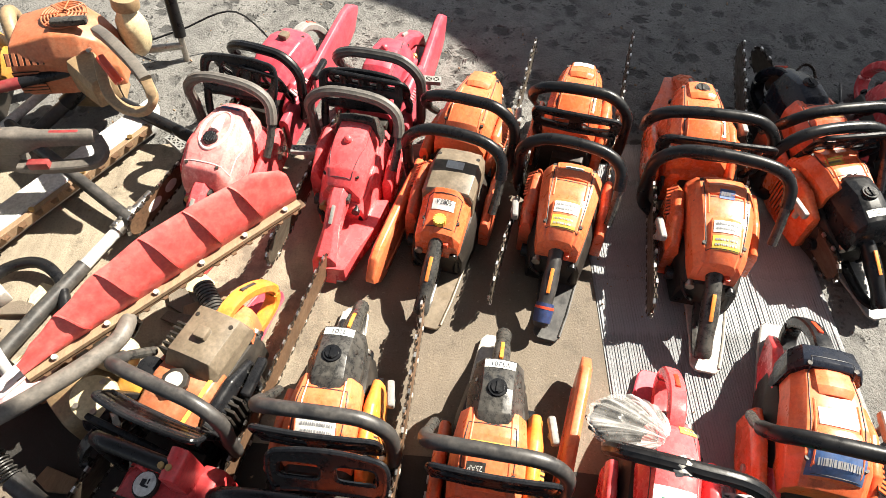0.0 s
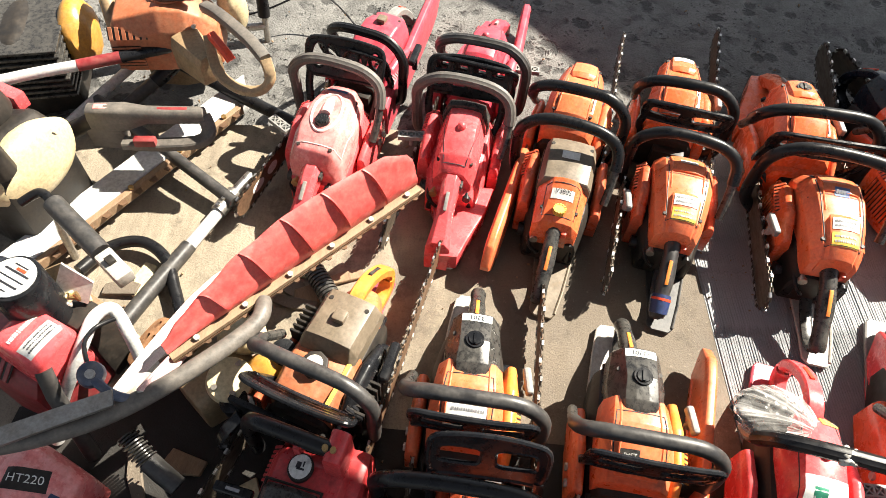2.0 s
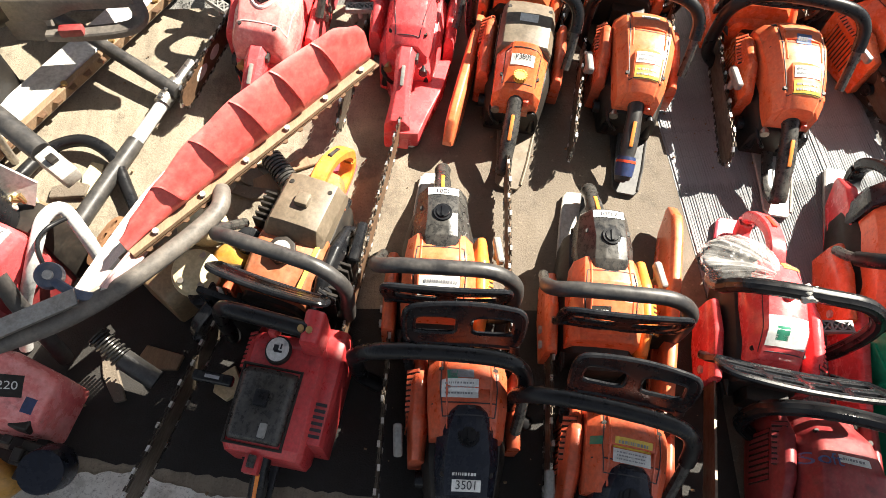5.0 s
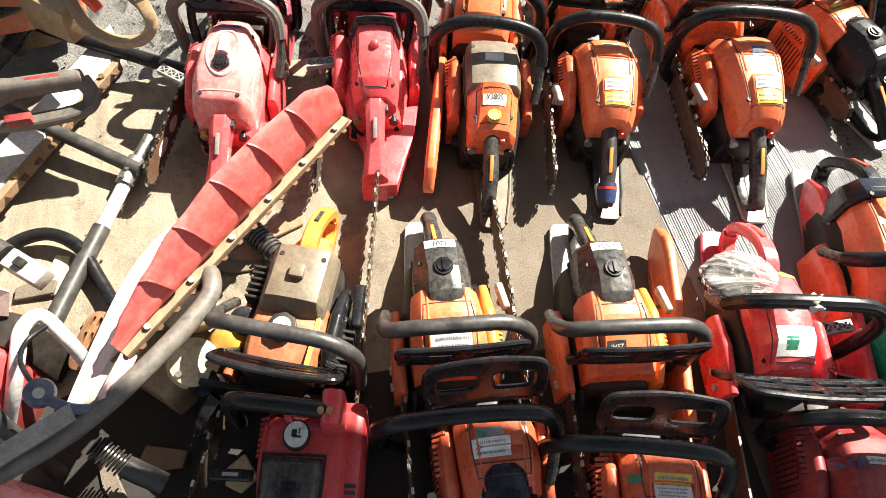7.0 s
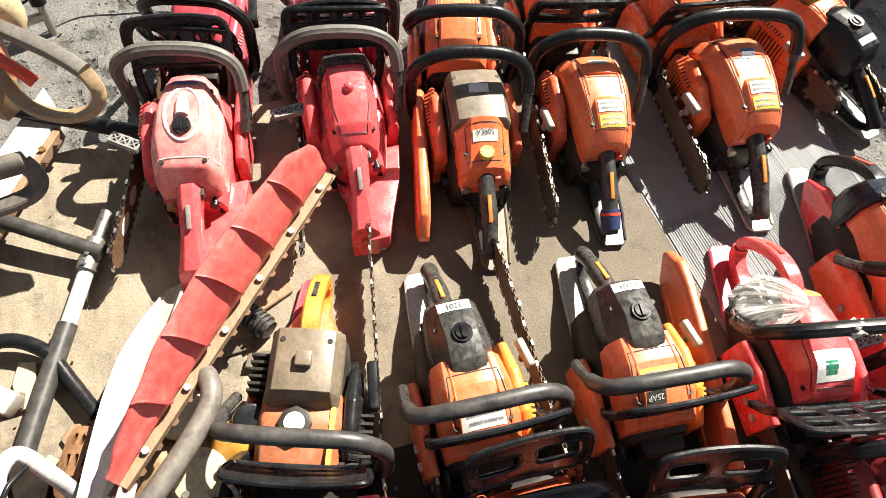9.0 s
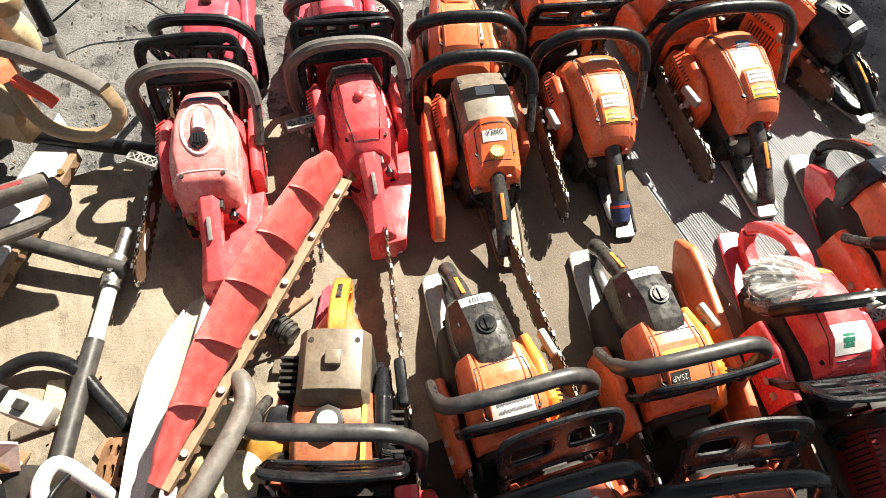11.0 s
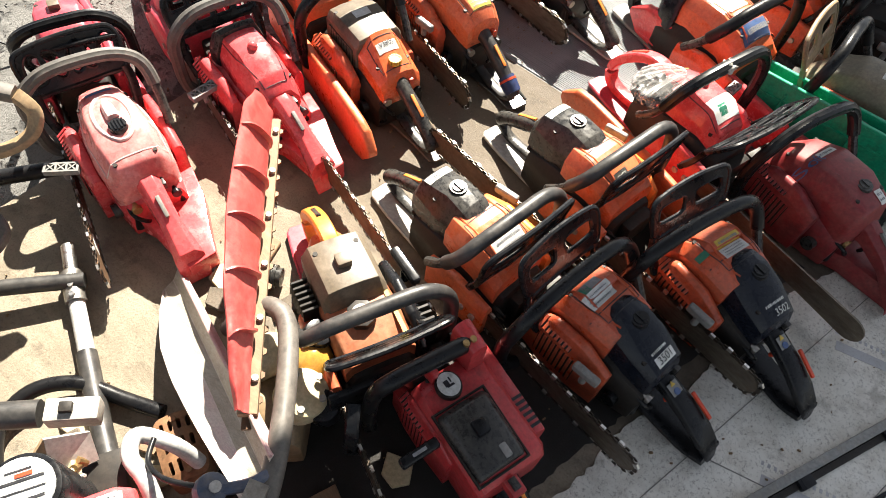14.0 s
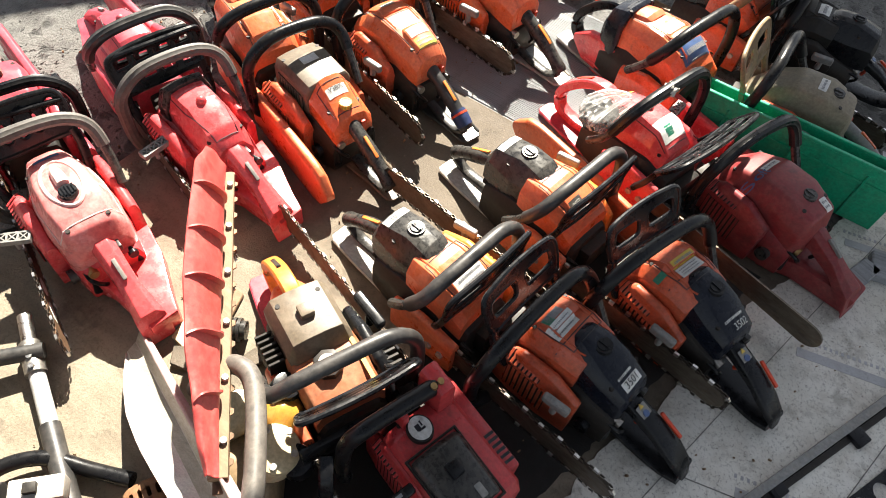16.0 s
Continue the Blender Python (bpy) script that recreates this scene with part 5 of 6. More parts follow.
# fittings of the old orange saw
bm = hull([(-0.01, 0.064, 0.056, 0.09, 0.140, 0.152), (0.04, 0.068, 0.058, 0.08, 0.142, 0.158), (0.12, 0.066, 0.054, 0.08, 0.125, 0.142)], 0.004, 2)
dk = part("deck", bm, ORTAN, c1)
bm = cyl(bmesh.new(), (0.045, -0.005, 0.155), (0.045, -0.005, 0.172), 0.027, n=8)
oc = part("oil_cap", soften(bm, 0.003, 2), OILY, c1)
part("disc", cyl(bmesh.new(), (0.045, -0.005, 0.1725), (0.045, -0.005, 0.174), 0.0165, n=24), PLATE, oc)
bm = bmesh.new()
box(bm, (0.06, 0.052, 0.1595), (0.09, 0.008, 0.0012))
part("stripe", bm, YELLOWS, dk)
for k in range(6):
    bm = bmesh.new()
    box(bm, (-0.07 + k * 0.012, -0.078, 0.10), (0.0055, 0.03, 0.09))
    part("cooling_fin", soften(bm, 0.001, 1), OILY, c1)
for k in range(7):
    bm = bmesh.new()
    box(bm, (0.02 + k * 0.013, 0.092, 0.10), (0.006, 0.05, 0.07))
    part("cooling_fin", soften(bm, 0.001, 1), OILY, c1)
bm = hull([(-0.16, 0.030, 0.022, 0.06, 0.11, 0.13), (-0.10, 0.056, 0.045, 0.05, 0.135, 0.152)], 0.005, 2)
part("grip_root", bm, ORANGE_FADED, c1)
bm = cyl(bmesh.new(), (0.15, -0.115, 0.09), (0.155, -0.118, 0.13), 0.030, 0.027, n=18)
part("round_knob", soften(bm, 0.005, 2, 40), BLACKP, c1)
bm = bmesh.new()
box(bm, (0.165, 0.0, 0.15), (0.012, 0.22, 0.05))
part("guard_plate", soften(bm, 0.004, 2), BLACKP, c1)

# strip of tape round the grip of the stickered saw, and the grey cap of the slim red one
saws = {o["label"]: o for o in scene.objects if o.get("category") == "chainsaw"}
b4 = saws["orange chainsaw with white and yellow stickers"]
line = [(-0.222 - 0.012 * k, 0, 0.076 - 0.0075 * k) for k in range(4)]
part("tape_band", sweep(bmesh.new(), [Vector(line[0]).lerp(Vector(line[1]), k) for k in (0.55, 0.95)], 0.0215, 14), REDTIP, b4)
part("tape_wrap", sweep(bmesh.new(), line, [0.0195, 0.021, 0.0205, 0.0195], 14), TAPE, b4, "wrapped blue and red tape")
b2 = saws["bright red chainsaw with a slim angular cover"]
bm = hull([(0.052, 0.056, 0.040, 0.09, 0.165, 0.206), (0.066, 0.058, 0.042, 0.09, 0.168, 0.209), (0.095, 0.056, 0.042, 0.09, 0.15, 0.185), (0.112, 0.05, 0.04, 0.09, 0.12, 0.15)], 0.002, 2)
fcp = part("front_cap", bm, WORN, b2, "worn grey front cap", sharp=14)


# ---- the crate and what lies by it ----
crate = root("plastic_tray", pose(0.600, -0.205, 0.003, 0, 0, 1.5), "narrow green plastic tray standing beside the front row", "tray")
CW, CL, CH, CT = 0.042, 0.50, 0.165, 0.004
for nm, c, s in (("floor_panel", (CW / 2, CL / 2, 0.004), (CW, CL, 0.006)), ("side_wall", (0, CL / 2, CH / 2), (CT, CL, CH)), ("side_wall", (CW, CL / 2, CH / 2), (CT, CL, CH)), ("end_wall", (CW / 2, 0, CH / 2), (CW - CT, CT, CH)), ("end_wall", (CW / 2, CL, CH / 2), (CW - CT, CT, CH))):
    bm = bmesh.new()
    box(bm, c, s)
    part(nm, soften(bm, 0.0012, 1), GREEN, crate)
bm = bmesh.new()
sweep(bm, [(0, 0, CH), (CW, 0, CH), (CW, CL, CH), (0, CL, CH)], 1, 8, closed=True, flat=(0.005, 0.004))
part("rim", bm, GREEN, crate)
for yy in (0.08, 0.25, 0.42):
    bm = bmesh.new()
    box(bm, (-0.004, yy, CH / 2 - 0.01), (0.005, 0.006, CH - 0.03))
    part("rib", soften(bm, 0.0012, 1), GREEN, crate)
bm = bmesh.new()
box(bm, (-0.0045, 0.25, CH * 0.72), (0.004, CL - 0.02, 0.004))
part("rib", bm, GREEN, crate)

tin = root("paint_can", pose(0.62, -0.36, 0.003, 0, 0, 20), "dented beige can with flaking blue paint on the lino", "can")
bm = cyl(bmesh.new(), (0, 0, 0), (0, 0, 0.13), 0.085, n=32)
part("body", soften(bm, 0.006, 2, 40), CREAM, tin)
bm = cyl(bmesh.new(), (0, 0, 0.128), (0, 0, 0.136), 0.088, n=32)
part("lid", soften(bm, 0.003, 2, 40), BLUE, tin)
for i, (x, y, a) in enumerate(((0.49, -0.255, 12), (0.53, -0.30, 50), (0.445, -0.225, -20))):
    wb_ = root("wood_block", pose(x, y, 0.003, 0, 0, a), "weathered grey offcut of wood on the lino", "wood block", "wood offcuts by the tray")
    bm = bmesh.new()
    box(bm, (0, 0, 0.012), (0.075, 0.045, 0.024))
    part("block", soften(bm, 0.003, 1), RIDGED, wb_)

# clear bag tied round the handle of the red saw
bag = root("plastic_bag", pose(0.322, 0.435, 0.20), "crumpled clear plastic bag wrapped round a saw handle", "plastic bag")
bm = bmesh.new()
q = bmesh.ops.create_icosphere(bm, subdivisions=6, radius=1)
tie = Vector((0.066, -0.040, 0.03))
for v in q["verts"]:
    d = v.co.copy()
    p = Vector((d.x * 0.074, d.y * 0.054, d.z * 0.036))
    ang = math.atan2(p.y - tie.y, tie.x - p.x)
    far = min(1.0, (p - tie).length / 0.12)
    fold = 0.16 * abs(noise.noise(Vector((ang * 7, d.z * 1.5, 2)))) + 0.07 * abs(noise.noise(Vector((ang * 17, d.z * 3, 5))))
    k = 0.90 + 0.16 * noise.noise(d * 1.7 + Vector((3, 1, 0))) + fold
    v.co = tie + (p * k - tie) * (0.55 + 0.45 * far)
part("film", bm, plastic_bag, bag, sharp=180)
bm = bmesh.new()
blob(bm, (0.052, -0.105, 0.088), (0.020, 0.015, 0.013), seed=6, amp=0.4, sub=4, freq=2.2)
part("knot", bm, PLATE, bag)
bm = bmesh.new()
blob(bm, (-0.012, 0.006, -0.006), (0.050, 0.038, 0.024), seed=4, amp=0.35, sub=4, freq=3)
part("contents", bm, WORN, bag)

# ---- hedge trimmer with the red ribbed guard ----
ht = root("hedge_trimmer", Matrix(), "hedge trimmer with a red ribbed guard lying across the saws", "hedge trimmer")
E0, E1 = Vector((-0.322, 0.945, 0.193)), Vector((-0.752, 0.518, 0.222))
axis = (E1 - E0).normalized()
back = Vector((-0.704, 0.710, 0.0))          # level, away from the blade


def between(u, table):
    for (a, p), (b, q) in zip(table, table[1:]):
        if u <= b:
            k = (u - a) / (b - a)
            k = k * k * (3 - 2 * k)
            return p + (q - p) * k
    return table[-1][1]


def shell_point(u, s, lift=0.0):
    """Along the guard by u, from its blade edge (s = 0) up a low wall to a bend and over a flange to its free edge (s = 1)."""
    rise = between(u, [(-0.1, 0.02), (-0.02, 0.06), (0.03, 0.095), (0.12, 0.112), (0.30, 0.116), (0.50, 0.112), (0.66, 0.096), (0.82, 0.068), (0.92, 0.042), (1.0, 0.016), (1.1, 0.01)])
    reach = between(u, [(-0.1, 0.006), (0.0, 0.016), (0.12, 0.030), (0.50, 0.036), (0.70, 0.032), (0.86, 0.022), (1.1, 0.004)])
    wall = 0.52
    if s < 0.42:
        k = s / 0.42
        p = Vector((0, 0, rise * wall * k)) + back * (0.10 * reach * k - 0.006 * math.sin(math.pi * k))
    else:
        k = (s - 0.42) / 0.58
        p = Vector((0, 0, rise * (wall + (1 - wall) * k) + 0.010 * math.sin(math.pi * k))) + back * reach * (0.10 + 0.90 * k)
    out = Vector((0, 0, 0.75)) - back * 0.65
    return E0.lerp(E1, u) + p + out * lift


face = -back
bm = bmesh.new()
nu, ns = 48, 14
outer = [[bm.verts.new(shell_point(i / nu, j / ns, 0.0012 * noise.noise(Vector((i * 0.4, j * 0.3, 1))))) for j in range(ns + 1)] for i in range(nu + 1)]
inner = [[bm.verts.new(shell_point(i / nu, j / ns, -0.0035)) for j in range(ns + 1)] for i in range(nu + 1)]
for i in range(nu):
    for j in range(ns):
        bm.faces.new((outer[i][j], outer[i + 1][j], outer[i + 1][j + 1], outer[i][j + 1]))
        bm.faces.new((inner[i][j], inner[i][j + 1], inner[i + 1][j + 1], inner[i + 1][j]))
    bm.faces.new((outer[i][ns], outer[i + 1][ns], inner[i + 1][ns], inner[i][ns]))
    bm.faces.new((outer[i][0], inner[i][0], inner[i + 1][0], outer[i + 1][0]))
for j in range(ns):
    bm.faces.new((outer[0][j], outer[0][j + 1], inner[0][j + 1], inner[0][j]))
    bm.faces.new((outer[nu][j], inner[nu][j], inner[nu][j + 1], outer[nu][j + 1]))
SCAB = surface("faded_scuffed_red_guard", (0.56, 0.075, 0.068), (0.50, 0.055, 0.050), 0.4, dust=0.3, dust_col=(0.55, 0.22, 0.17), scale=12, grain=90)
guard = part("guard", bm, SCAB, ht, "faded red plastic guard with moulded ribs")
for u in (0.18, 0.345, 0.50, 0.66, 0.82):
    bm = bmesh.new()
    lo = [shell_point(u - 0.035 + 0.055 * s, 0.06 + 0.92 * s, -0.001) for s in np.linspace(0, 1, 14)]
    hi = [shell_point(u - 0.035 + 0.055 * s, 0.06 + 0.92 * s, 0.003 + 0.011 * math.sin(math.pi * min(1, 0.15 + 0.9 * s))) for s in np.linspace(0, 1, 14)]
    secs = []
    for a, b in zip(lo, hi):
        t = axis * 0.0018
        secs.append([a - t, b - t, b + t, a + t])
    loft(bm, secs)
    part("rib", bm, SCAB, guard)
bm = bmesh.new()
sweep(bm, [E0.lerp(E1, i / 12) + face * 0.002 - Vector((0, 0, 0.006)) for i in range(13)], 1, 8, flat=(0.015, 0.007))
part("blade_rail", bm, WOODE, ht, "brown rusted blade rail")
bm = bmesh.new()
sweep(bm, [E0.lerp(E1, -0.02 + i * 1.05 / 12) + face * 0.004 - Vector((0, 0, 0.017)) for i in range(13)], 1, 8, flat=(0.012, 0.0025))
blade = part("blade", bm, BARB, ht)
for i in range(15):
    p = E0.lerp(E1, 0.03 + i * 0.066) + face * 0.012 - Vector((0, 0, 0.018))
    bm = bmesh.new()
    pts = [p - axis * 0.009, p + axis * 0.009, p + axis * 0.003 + face * 0.009, p - axis * 0.004 + face * 0.009]
    loft(bm, [[v + Vector((0, 0, dz)) for v in pts] for dz in (-0.0015, 0.0015)])
    part("tooth", bm, BARB, blade)
for i in range(6):
    p = E0.lerp(E1, 0.06 + i * 0.17) + face * 0.008 - Vector((0, 0, 0.004))
    part("bolt", cyl(bmesh.new(), p - Vector((0, 0, 0.004)), p + Vector((0.002, -0.002, 0.012)), 0.0055, n=8), PLATE, blade)
# motor end
line = spline([(-0.655, 0.70, 0.10), (-0.628, 0.668, 0.17), (-0.603, 0.628, 0.205), (-0.618, 0.575, 0.212), (-0.72, 0.474, 0.222), (-0.816, 0.403, 0.23), (-0.91, 0.362, 0.235), (-1.0, 0.345, 0.225)], 7)
part("loop_handle", sweep(bmesh.new(), line, 0.0165, 14), GRIPGREY, ht, "worn grey padded loop handle")
bm = hull([(-0.07, 0.05, 0.04, 0.0, 0.08, 0.10), (0.0, 0.06, 0.045, 0.0, 0.10, 0.125), (0.07, 0.05, 0.04, 0.0, 0.07, 0.09)], 0.008)
bmesh.ops.transform(bm, matrix=pose(-0.70, 0.545, 0.0, 0, 0, 45), verts=bm.verts)
part("motor_housing", bm, HANDTAN, ht)
bm = bmesh.new()
blob(bm, (-0.655, 0.61, 0.115), (0.05, 0.038, 0.045), seed=2, amp=0.12, sub=3, freq=1.3)
tk = part("fuel_tank", bm, CREAM, ht, "cream plastic fuel tank")
part("tank_cap", cyl(bmesh.new(), (-0.645, 0.655, 0.12), (-0.63, 0.68, 0.135), 0.02, n=18), BLACKP, tk)
bm = bmesh.new()
blob(bm, (-0.602, 0.548, 0.075), (0.045, 0.042, 0.06), seed=5, amp=0.1, sub=3)
part("lower_tank", bm, AMBER, ht, "amber plastic tank")
bm = cyl(bmesh.new(), (-0.572, 0.575, 0.105), (-0.565, 0.565, 0.145), 0.028, 0.025, n=20)
part("primer_dome", soften(bm, 0.006, 2, 40), BLACKP, ht)
bm = cyl(bmesh.new(), (-0.665, 0.515, 0.11), (-0.655, 0.505, 0.145), 0.045, 0.042, n=28)
rc = part("starter_plate", soften(bm, 0.004, 2, 40), CREAM, ht)
for k in range(5):
    a = k * 1.257
    p = Vector((-0.655 + 0.032 * math.cos(a), 0.505 + 0.032 * math.sin(a), 0.147))
    part("screw", cyl(bmesh.new(), p, p + Vector((0, 0, 0.005)), 0.006, n=8), STEEL, rc)
bm = bmesh.new()
for k in range(12):
    cyl(bm, (-0.835 + k * 0.0042, 0.412 - k * 0.004, 0.10 - k * 0.002), (-0.833 + k * 0.0042, 0.410 - k * 0.004, 0.099 - k * 0.002), 0.021 if k % 2 else 0.017, n=16)
part("cable_gland", bm, WORN, ht)
bm = sweep(bmesh.new(), [(-0.79, 0.37, 0.085), (-0.765, 0.352, 0.075), (-0.735, 0.332, 0.062)], [0.019, 0.019, 0.018], 14)
part("grip_stub", bm, GREYH, ht)
bm = bmesh.new()      # trigger arm below the handle
sweep(bm, spline([(-0.62, 0.43, 0.16), (-0.645, 0.41, 0.14), (-0.66, 0.40, 0.10), (-0.655, 0.405, 0.05)], 5), 1, 8, flat=(0.012, 0.009))
part("lever", bm, BLACKP, ht)

BLEACHED = surface("bleached_white_plastic", (0.50, 0.475, 0.43), (0.46, 0.33, 0.33), 0.5, dust=0.25, dust_col=(0.46, 0.40, 0.30), scale=6, stretch=(5, 1.3, 2), grime=0.25)
GRIMY = surface("grimy_cream_plastic", (0.36, 0.33, 0.27), (0.28, 0.25, 0.20), 0.6, dust=0.5, dust_col=(0.24, 0.20, 0.14), scale=9, stretch=(6, 1.3, 2))
# bleached channel-shaped blade cover leaning on the trimmer
ch = root("blade_cover", Matrix(), "sun-bleached pink and white plastic channel leaning on a trimmer", "blade cover")
bm = bmesh.new()
secs = []
for i in range(25):
    u = i / 24
    V = Vector((-0.664, 0.905, 0.006)).lerp(Vector((-0.816, 0.424, 0.220)), u)
    lobe = math.sqrt(min(1.0, max(0.0, (u - 0.03) / 0.22)))
    wl = 0.005 + 0.044 * lobe * (1 - 0.55 * max(0.0, u - 0.4) / 0.6)
    L = V + Vector((-0.90, -0.28, 0.42)) * wl + Vector((-0.012, -0.004, 0)) * math.sin(math.pi * u)
    T = V + Vector((0.024, 0.006, -0.004))
    R = T + Vector((0.020, 0.006, 0.014 + 0.022 * min(1.0, u * 3)))
    R2 = R + Vector((0.010 + 0.006 * u, 0.004, -0.012 - 0.016 * u))
    t = Vector((0, 0, -0.0035))
    secs.append([L, L.lerp(V, 0.5) + t * 1.6, V, T, R, R2, R2 + t, R + t + Vector((-0.002, 0, 0)), T + t, V + t, L.lerp(V, 0.5) + 2.6 * t, L + t])
loft(bm, secs)
bm.faces.ensure_lookup_table()
for i, f in enumerate(bm.faces[:24 * 12]):
    f.material_index = (0, 0, 1, 1, 2, 2, 2, 1, 1, 0, 0, 0)[i % 12]
part("channel", soften(bm, 0.0015, 1, 30), [BLEACHED, GRIMY, PINKWHITE], ch)
bm = bmesh.new()
sweep(bm, [s[4] + Vector((0, 0, 0.001)) for s in secs], 0.0028, 6)
part("rim", bm, PINKWHITE, ch)


# ---- poles, shafts and handles on the pale boards ----
def pole(name, runs, label, category="pole"):
    """A shaft made of runs: (points, radius, material, part name)."""
    ob = root(name, Matrix(), label, category)
    for pts, r, mat, nm in runs:
        part(nm, sweep(bmesh.new(), spline(pts, 6) if len(pts) > 2 else pts, r, 14), mat, ob)
    return ob


p1 = pole("trimmer_shaft", [([(-0.735, 1.10, 0.028), (-0.768, 1.04, 0.026)], 0.013, BRIGHT, "end_tube"),
                            ([(-0.765, 1.045, 0.026), (-0.795, 0.985, 0.024)], 0.019, STEEL, "clamp"),
                            ([(-0.795, 0.985, 0.022), (-0.842, 0.885, 0.022)], 0.0145, WHITEPOLE, "shaft"),
                            ([(-0.842, 0.885, 0.024), (-0.90, 0.76, 0.026), (-0.96, 0.62, 0.03)], 0.018, GREYH, "sleeve")],
          "trimmer shaft with a white end and grey sleeve on boards")
for k in range(3):
    p = Vector((-0.772 - k * 0.0095, 1.03 - k * 0.019, 0.042))
    part("bolt", cyl(bmesh.new(), p, p + Vector((0, 0, 0.006)), 0.0055, n=6), BRIGHT, p1)
pole("steel_tube", [([(-1.16, 1.315, 0.06), (-0.907, 1.12, 0.05), (-0.757, 1.007, 0.035)], 0.0155, GREYH, "tube")], "grey painted steel tube across the boards", "tube")
pole("black_shaft", [([(-1.02, 1.46, 0.10), (-0.853, 1.374, 0.07), (-0.66, 1.272, 0.05), (-0.60, 1.24, 0.045)], 0.0165, BLACK, "tube")], "black rubber-sleeved shaft lying on the boards", "tube")
pole("padded_shaft", [([(-0.93, 1.44, 0.13), (-1.02, 1.375, 0.075)], 0.022, BLACK, "grip"), ([(-1.02, 1.375, 0.075), (-1.10, 1.32, 0.03)], 0.017, GREYH, "shaft")], "shaft with a thick black foam grip", "tube")
pole("white_shaft", [([(-1.08, 1.50, 0.06), (-1.19, 1.26, 0.06), (-1.25, 1.13, 0.05)], 0.013, WHITEPOLE, "shaft")], "thin white painted shaft on the boards", "tube")
pole("red_banded_shaft", [([(-1.5, 1.10, 0.22), (-1.25, 1.215, 0.22), (-1.13, 1.26, 0.22)], 0.0135, WHITEPOLE, "shaft"), ([(-1.13, 1.26, 0.22), (-1.04, 1.295, 0.22)], 0.0145, DARKRED, "band"), ([(-1.04, 1.295, 0.22), (-0.93, 1.337, 0.22)], 0.0135, BLACKP, "end")], "white shaft with a dark red band into an engine", "tube")
pole("black_hose", [([(-1.06, 0.80, 0.04), (-1.015, 0.872, 0.03), (-0.945, 0.885, 0.035), (-0.885, 0.845, 0.03), (-0.85, 0.77, 0.02), (-0.82, 0.70, 0.02)], 0.0135, BLACK, "hose")], "curved black rubber hose handle on the boards", "hose")
cl = pole("throttle_grip", [([(-1.14, 0.868, 0.19), (-1.10, 0.885, 0.205), (-1.068, 0.862, 0.20)], 0.010, BLACK, "cable"),
                            ([(-1.068, 0.862, 0.20), (-0.945, 0.752, 0.185)], 0.021, GREYH, "sleeve")], "grey sleeved throttle grip with a cream clip", "handle")
bm = bmesh.new()
box(bm, (0, 0, 0), (0.075, 0.036, 0.036), pose(-0.912, 0.722, 0.178, 0, 6, -42))
clip = part("clip", soften(bm, 0.005, 2), PLATE, cl)
bm = bmesh.new()
box(bm, (0, 0, 0), (0.018, 0.016, 0.012), pose(-0.915, 0.725, 0.200, 0, 6, -42))
part("button", soften(bm, 0.002, 2), OILY, clip)
part("foot", sweep(bmesh.new(), [(-1.068, 0.862, 0.20), (-1.09, 0.86, 0.1), (-1.10, 0.86, 0.0)], 0.009, 8), STEEL, cl)
wl = pole("white_loop_handle", [([(-1.0, 0.43, 0.01), (-0.968, 0.47, 0.10), (-0.925, 0.502, 0.18), (-0.903, 0.545, 0.22), (-0.897, 0.588, 0.222), (-0.872, 0.608, 0.216), (-0.846, 0.575, 0.18), (-0.836, 0.55, 0.12)], 0.012, WHITEPOLE, "tube"),
                                ([(-0.862, 0.475, 0.26), (-0.885, 0.52, 0.25), (-0.885, 0.56, 0.232), (-0.86, 0.585, 0.222)], 0.004, BLACK, "cable")], "white bent handle bar with a blue throttle lever", "handle")
bm = cyl(bmesh.new(), (-0.857, 0.464, 0.245), (-0.850, 0.457, 0.268), 0.023, 0.021, n=20)
lev = part("lever_housing", soften(bm, 0.004, 2, 40), LEVERBLUE, wl, "faded blue lever housing")
part("screw", cyl(bmesh.new(), (-0.848, 0.455, 0.27), (-0.847, 0.453, 0.276), 0.008, n=10), ALU, lev)
bm = bmesh.new()
sweep(bm, spline([(-0.845, 0.45, 0.258), (-0.815, 0.43, 0.25), (-0.79, 0.425, 0.238)], 4), 1, 8, flat=(0.008, 0.006))
part("lever", bm, LEVERBLUE, lev)

# the long trimmer blade with its wooden edge
lb = root("long_trimmer_blade", Matrix(), "long white-painted trimmer blade with a brown toothed edge", "blade")
A0, A1 = Vector((-0.785, 1.315, 0.05)), Vector((-1.22, 0.70, 0.05))
ax = (A1 - A0).normalized()
sd = Vector((-ax.y, ax.x, 0))
if sd.x > 0:
    sd.negate()
bm = loft(bmesh.new(), [[p + sd * 0.018 + Vector((0, 0, dz)) for p in (A0 - ax * 0.03, A1)] + [p + sd * 0.088 + Vector((0, 0, dz)) for p in (A1, A0 - ax * 0.09)] for dz in (-0.046, 0.006)])
part("plate", soften(bm, 0.003, 1), WHITEPOLE, lb)
bm = loft(bmesh.new(), [[A0 + Vector((0, 0, dz)), A1 + Vector((0, 0, dz)), A1 + sd * 0.016 + Vector((0, 0, dz)), A0 + sd * 0.016 + Vector((0, 0, dz))] for dz in (-0.024, 0.004)])
part("edge_strip", soften(bm, 0.002, 1), WOODE, lb)
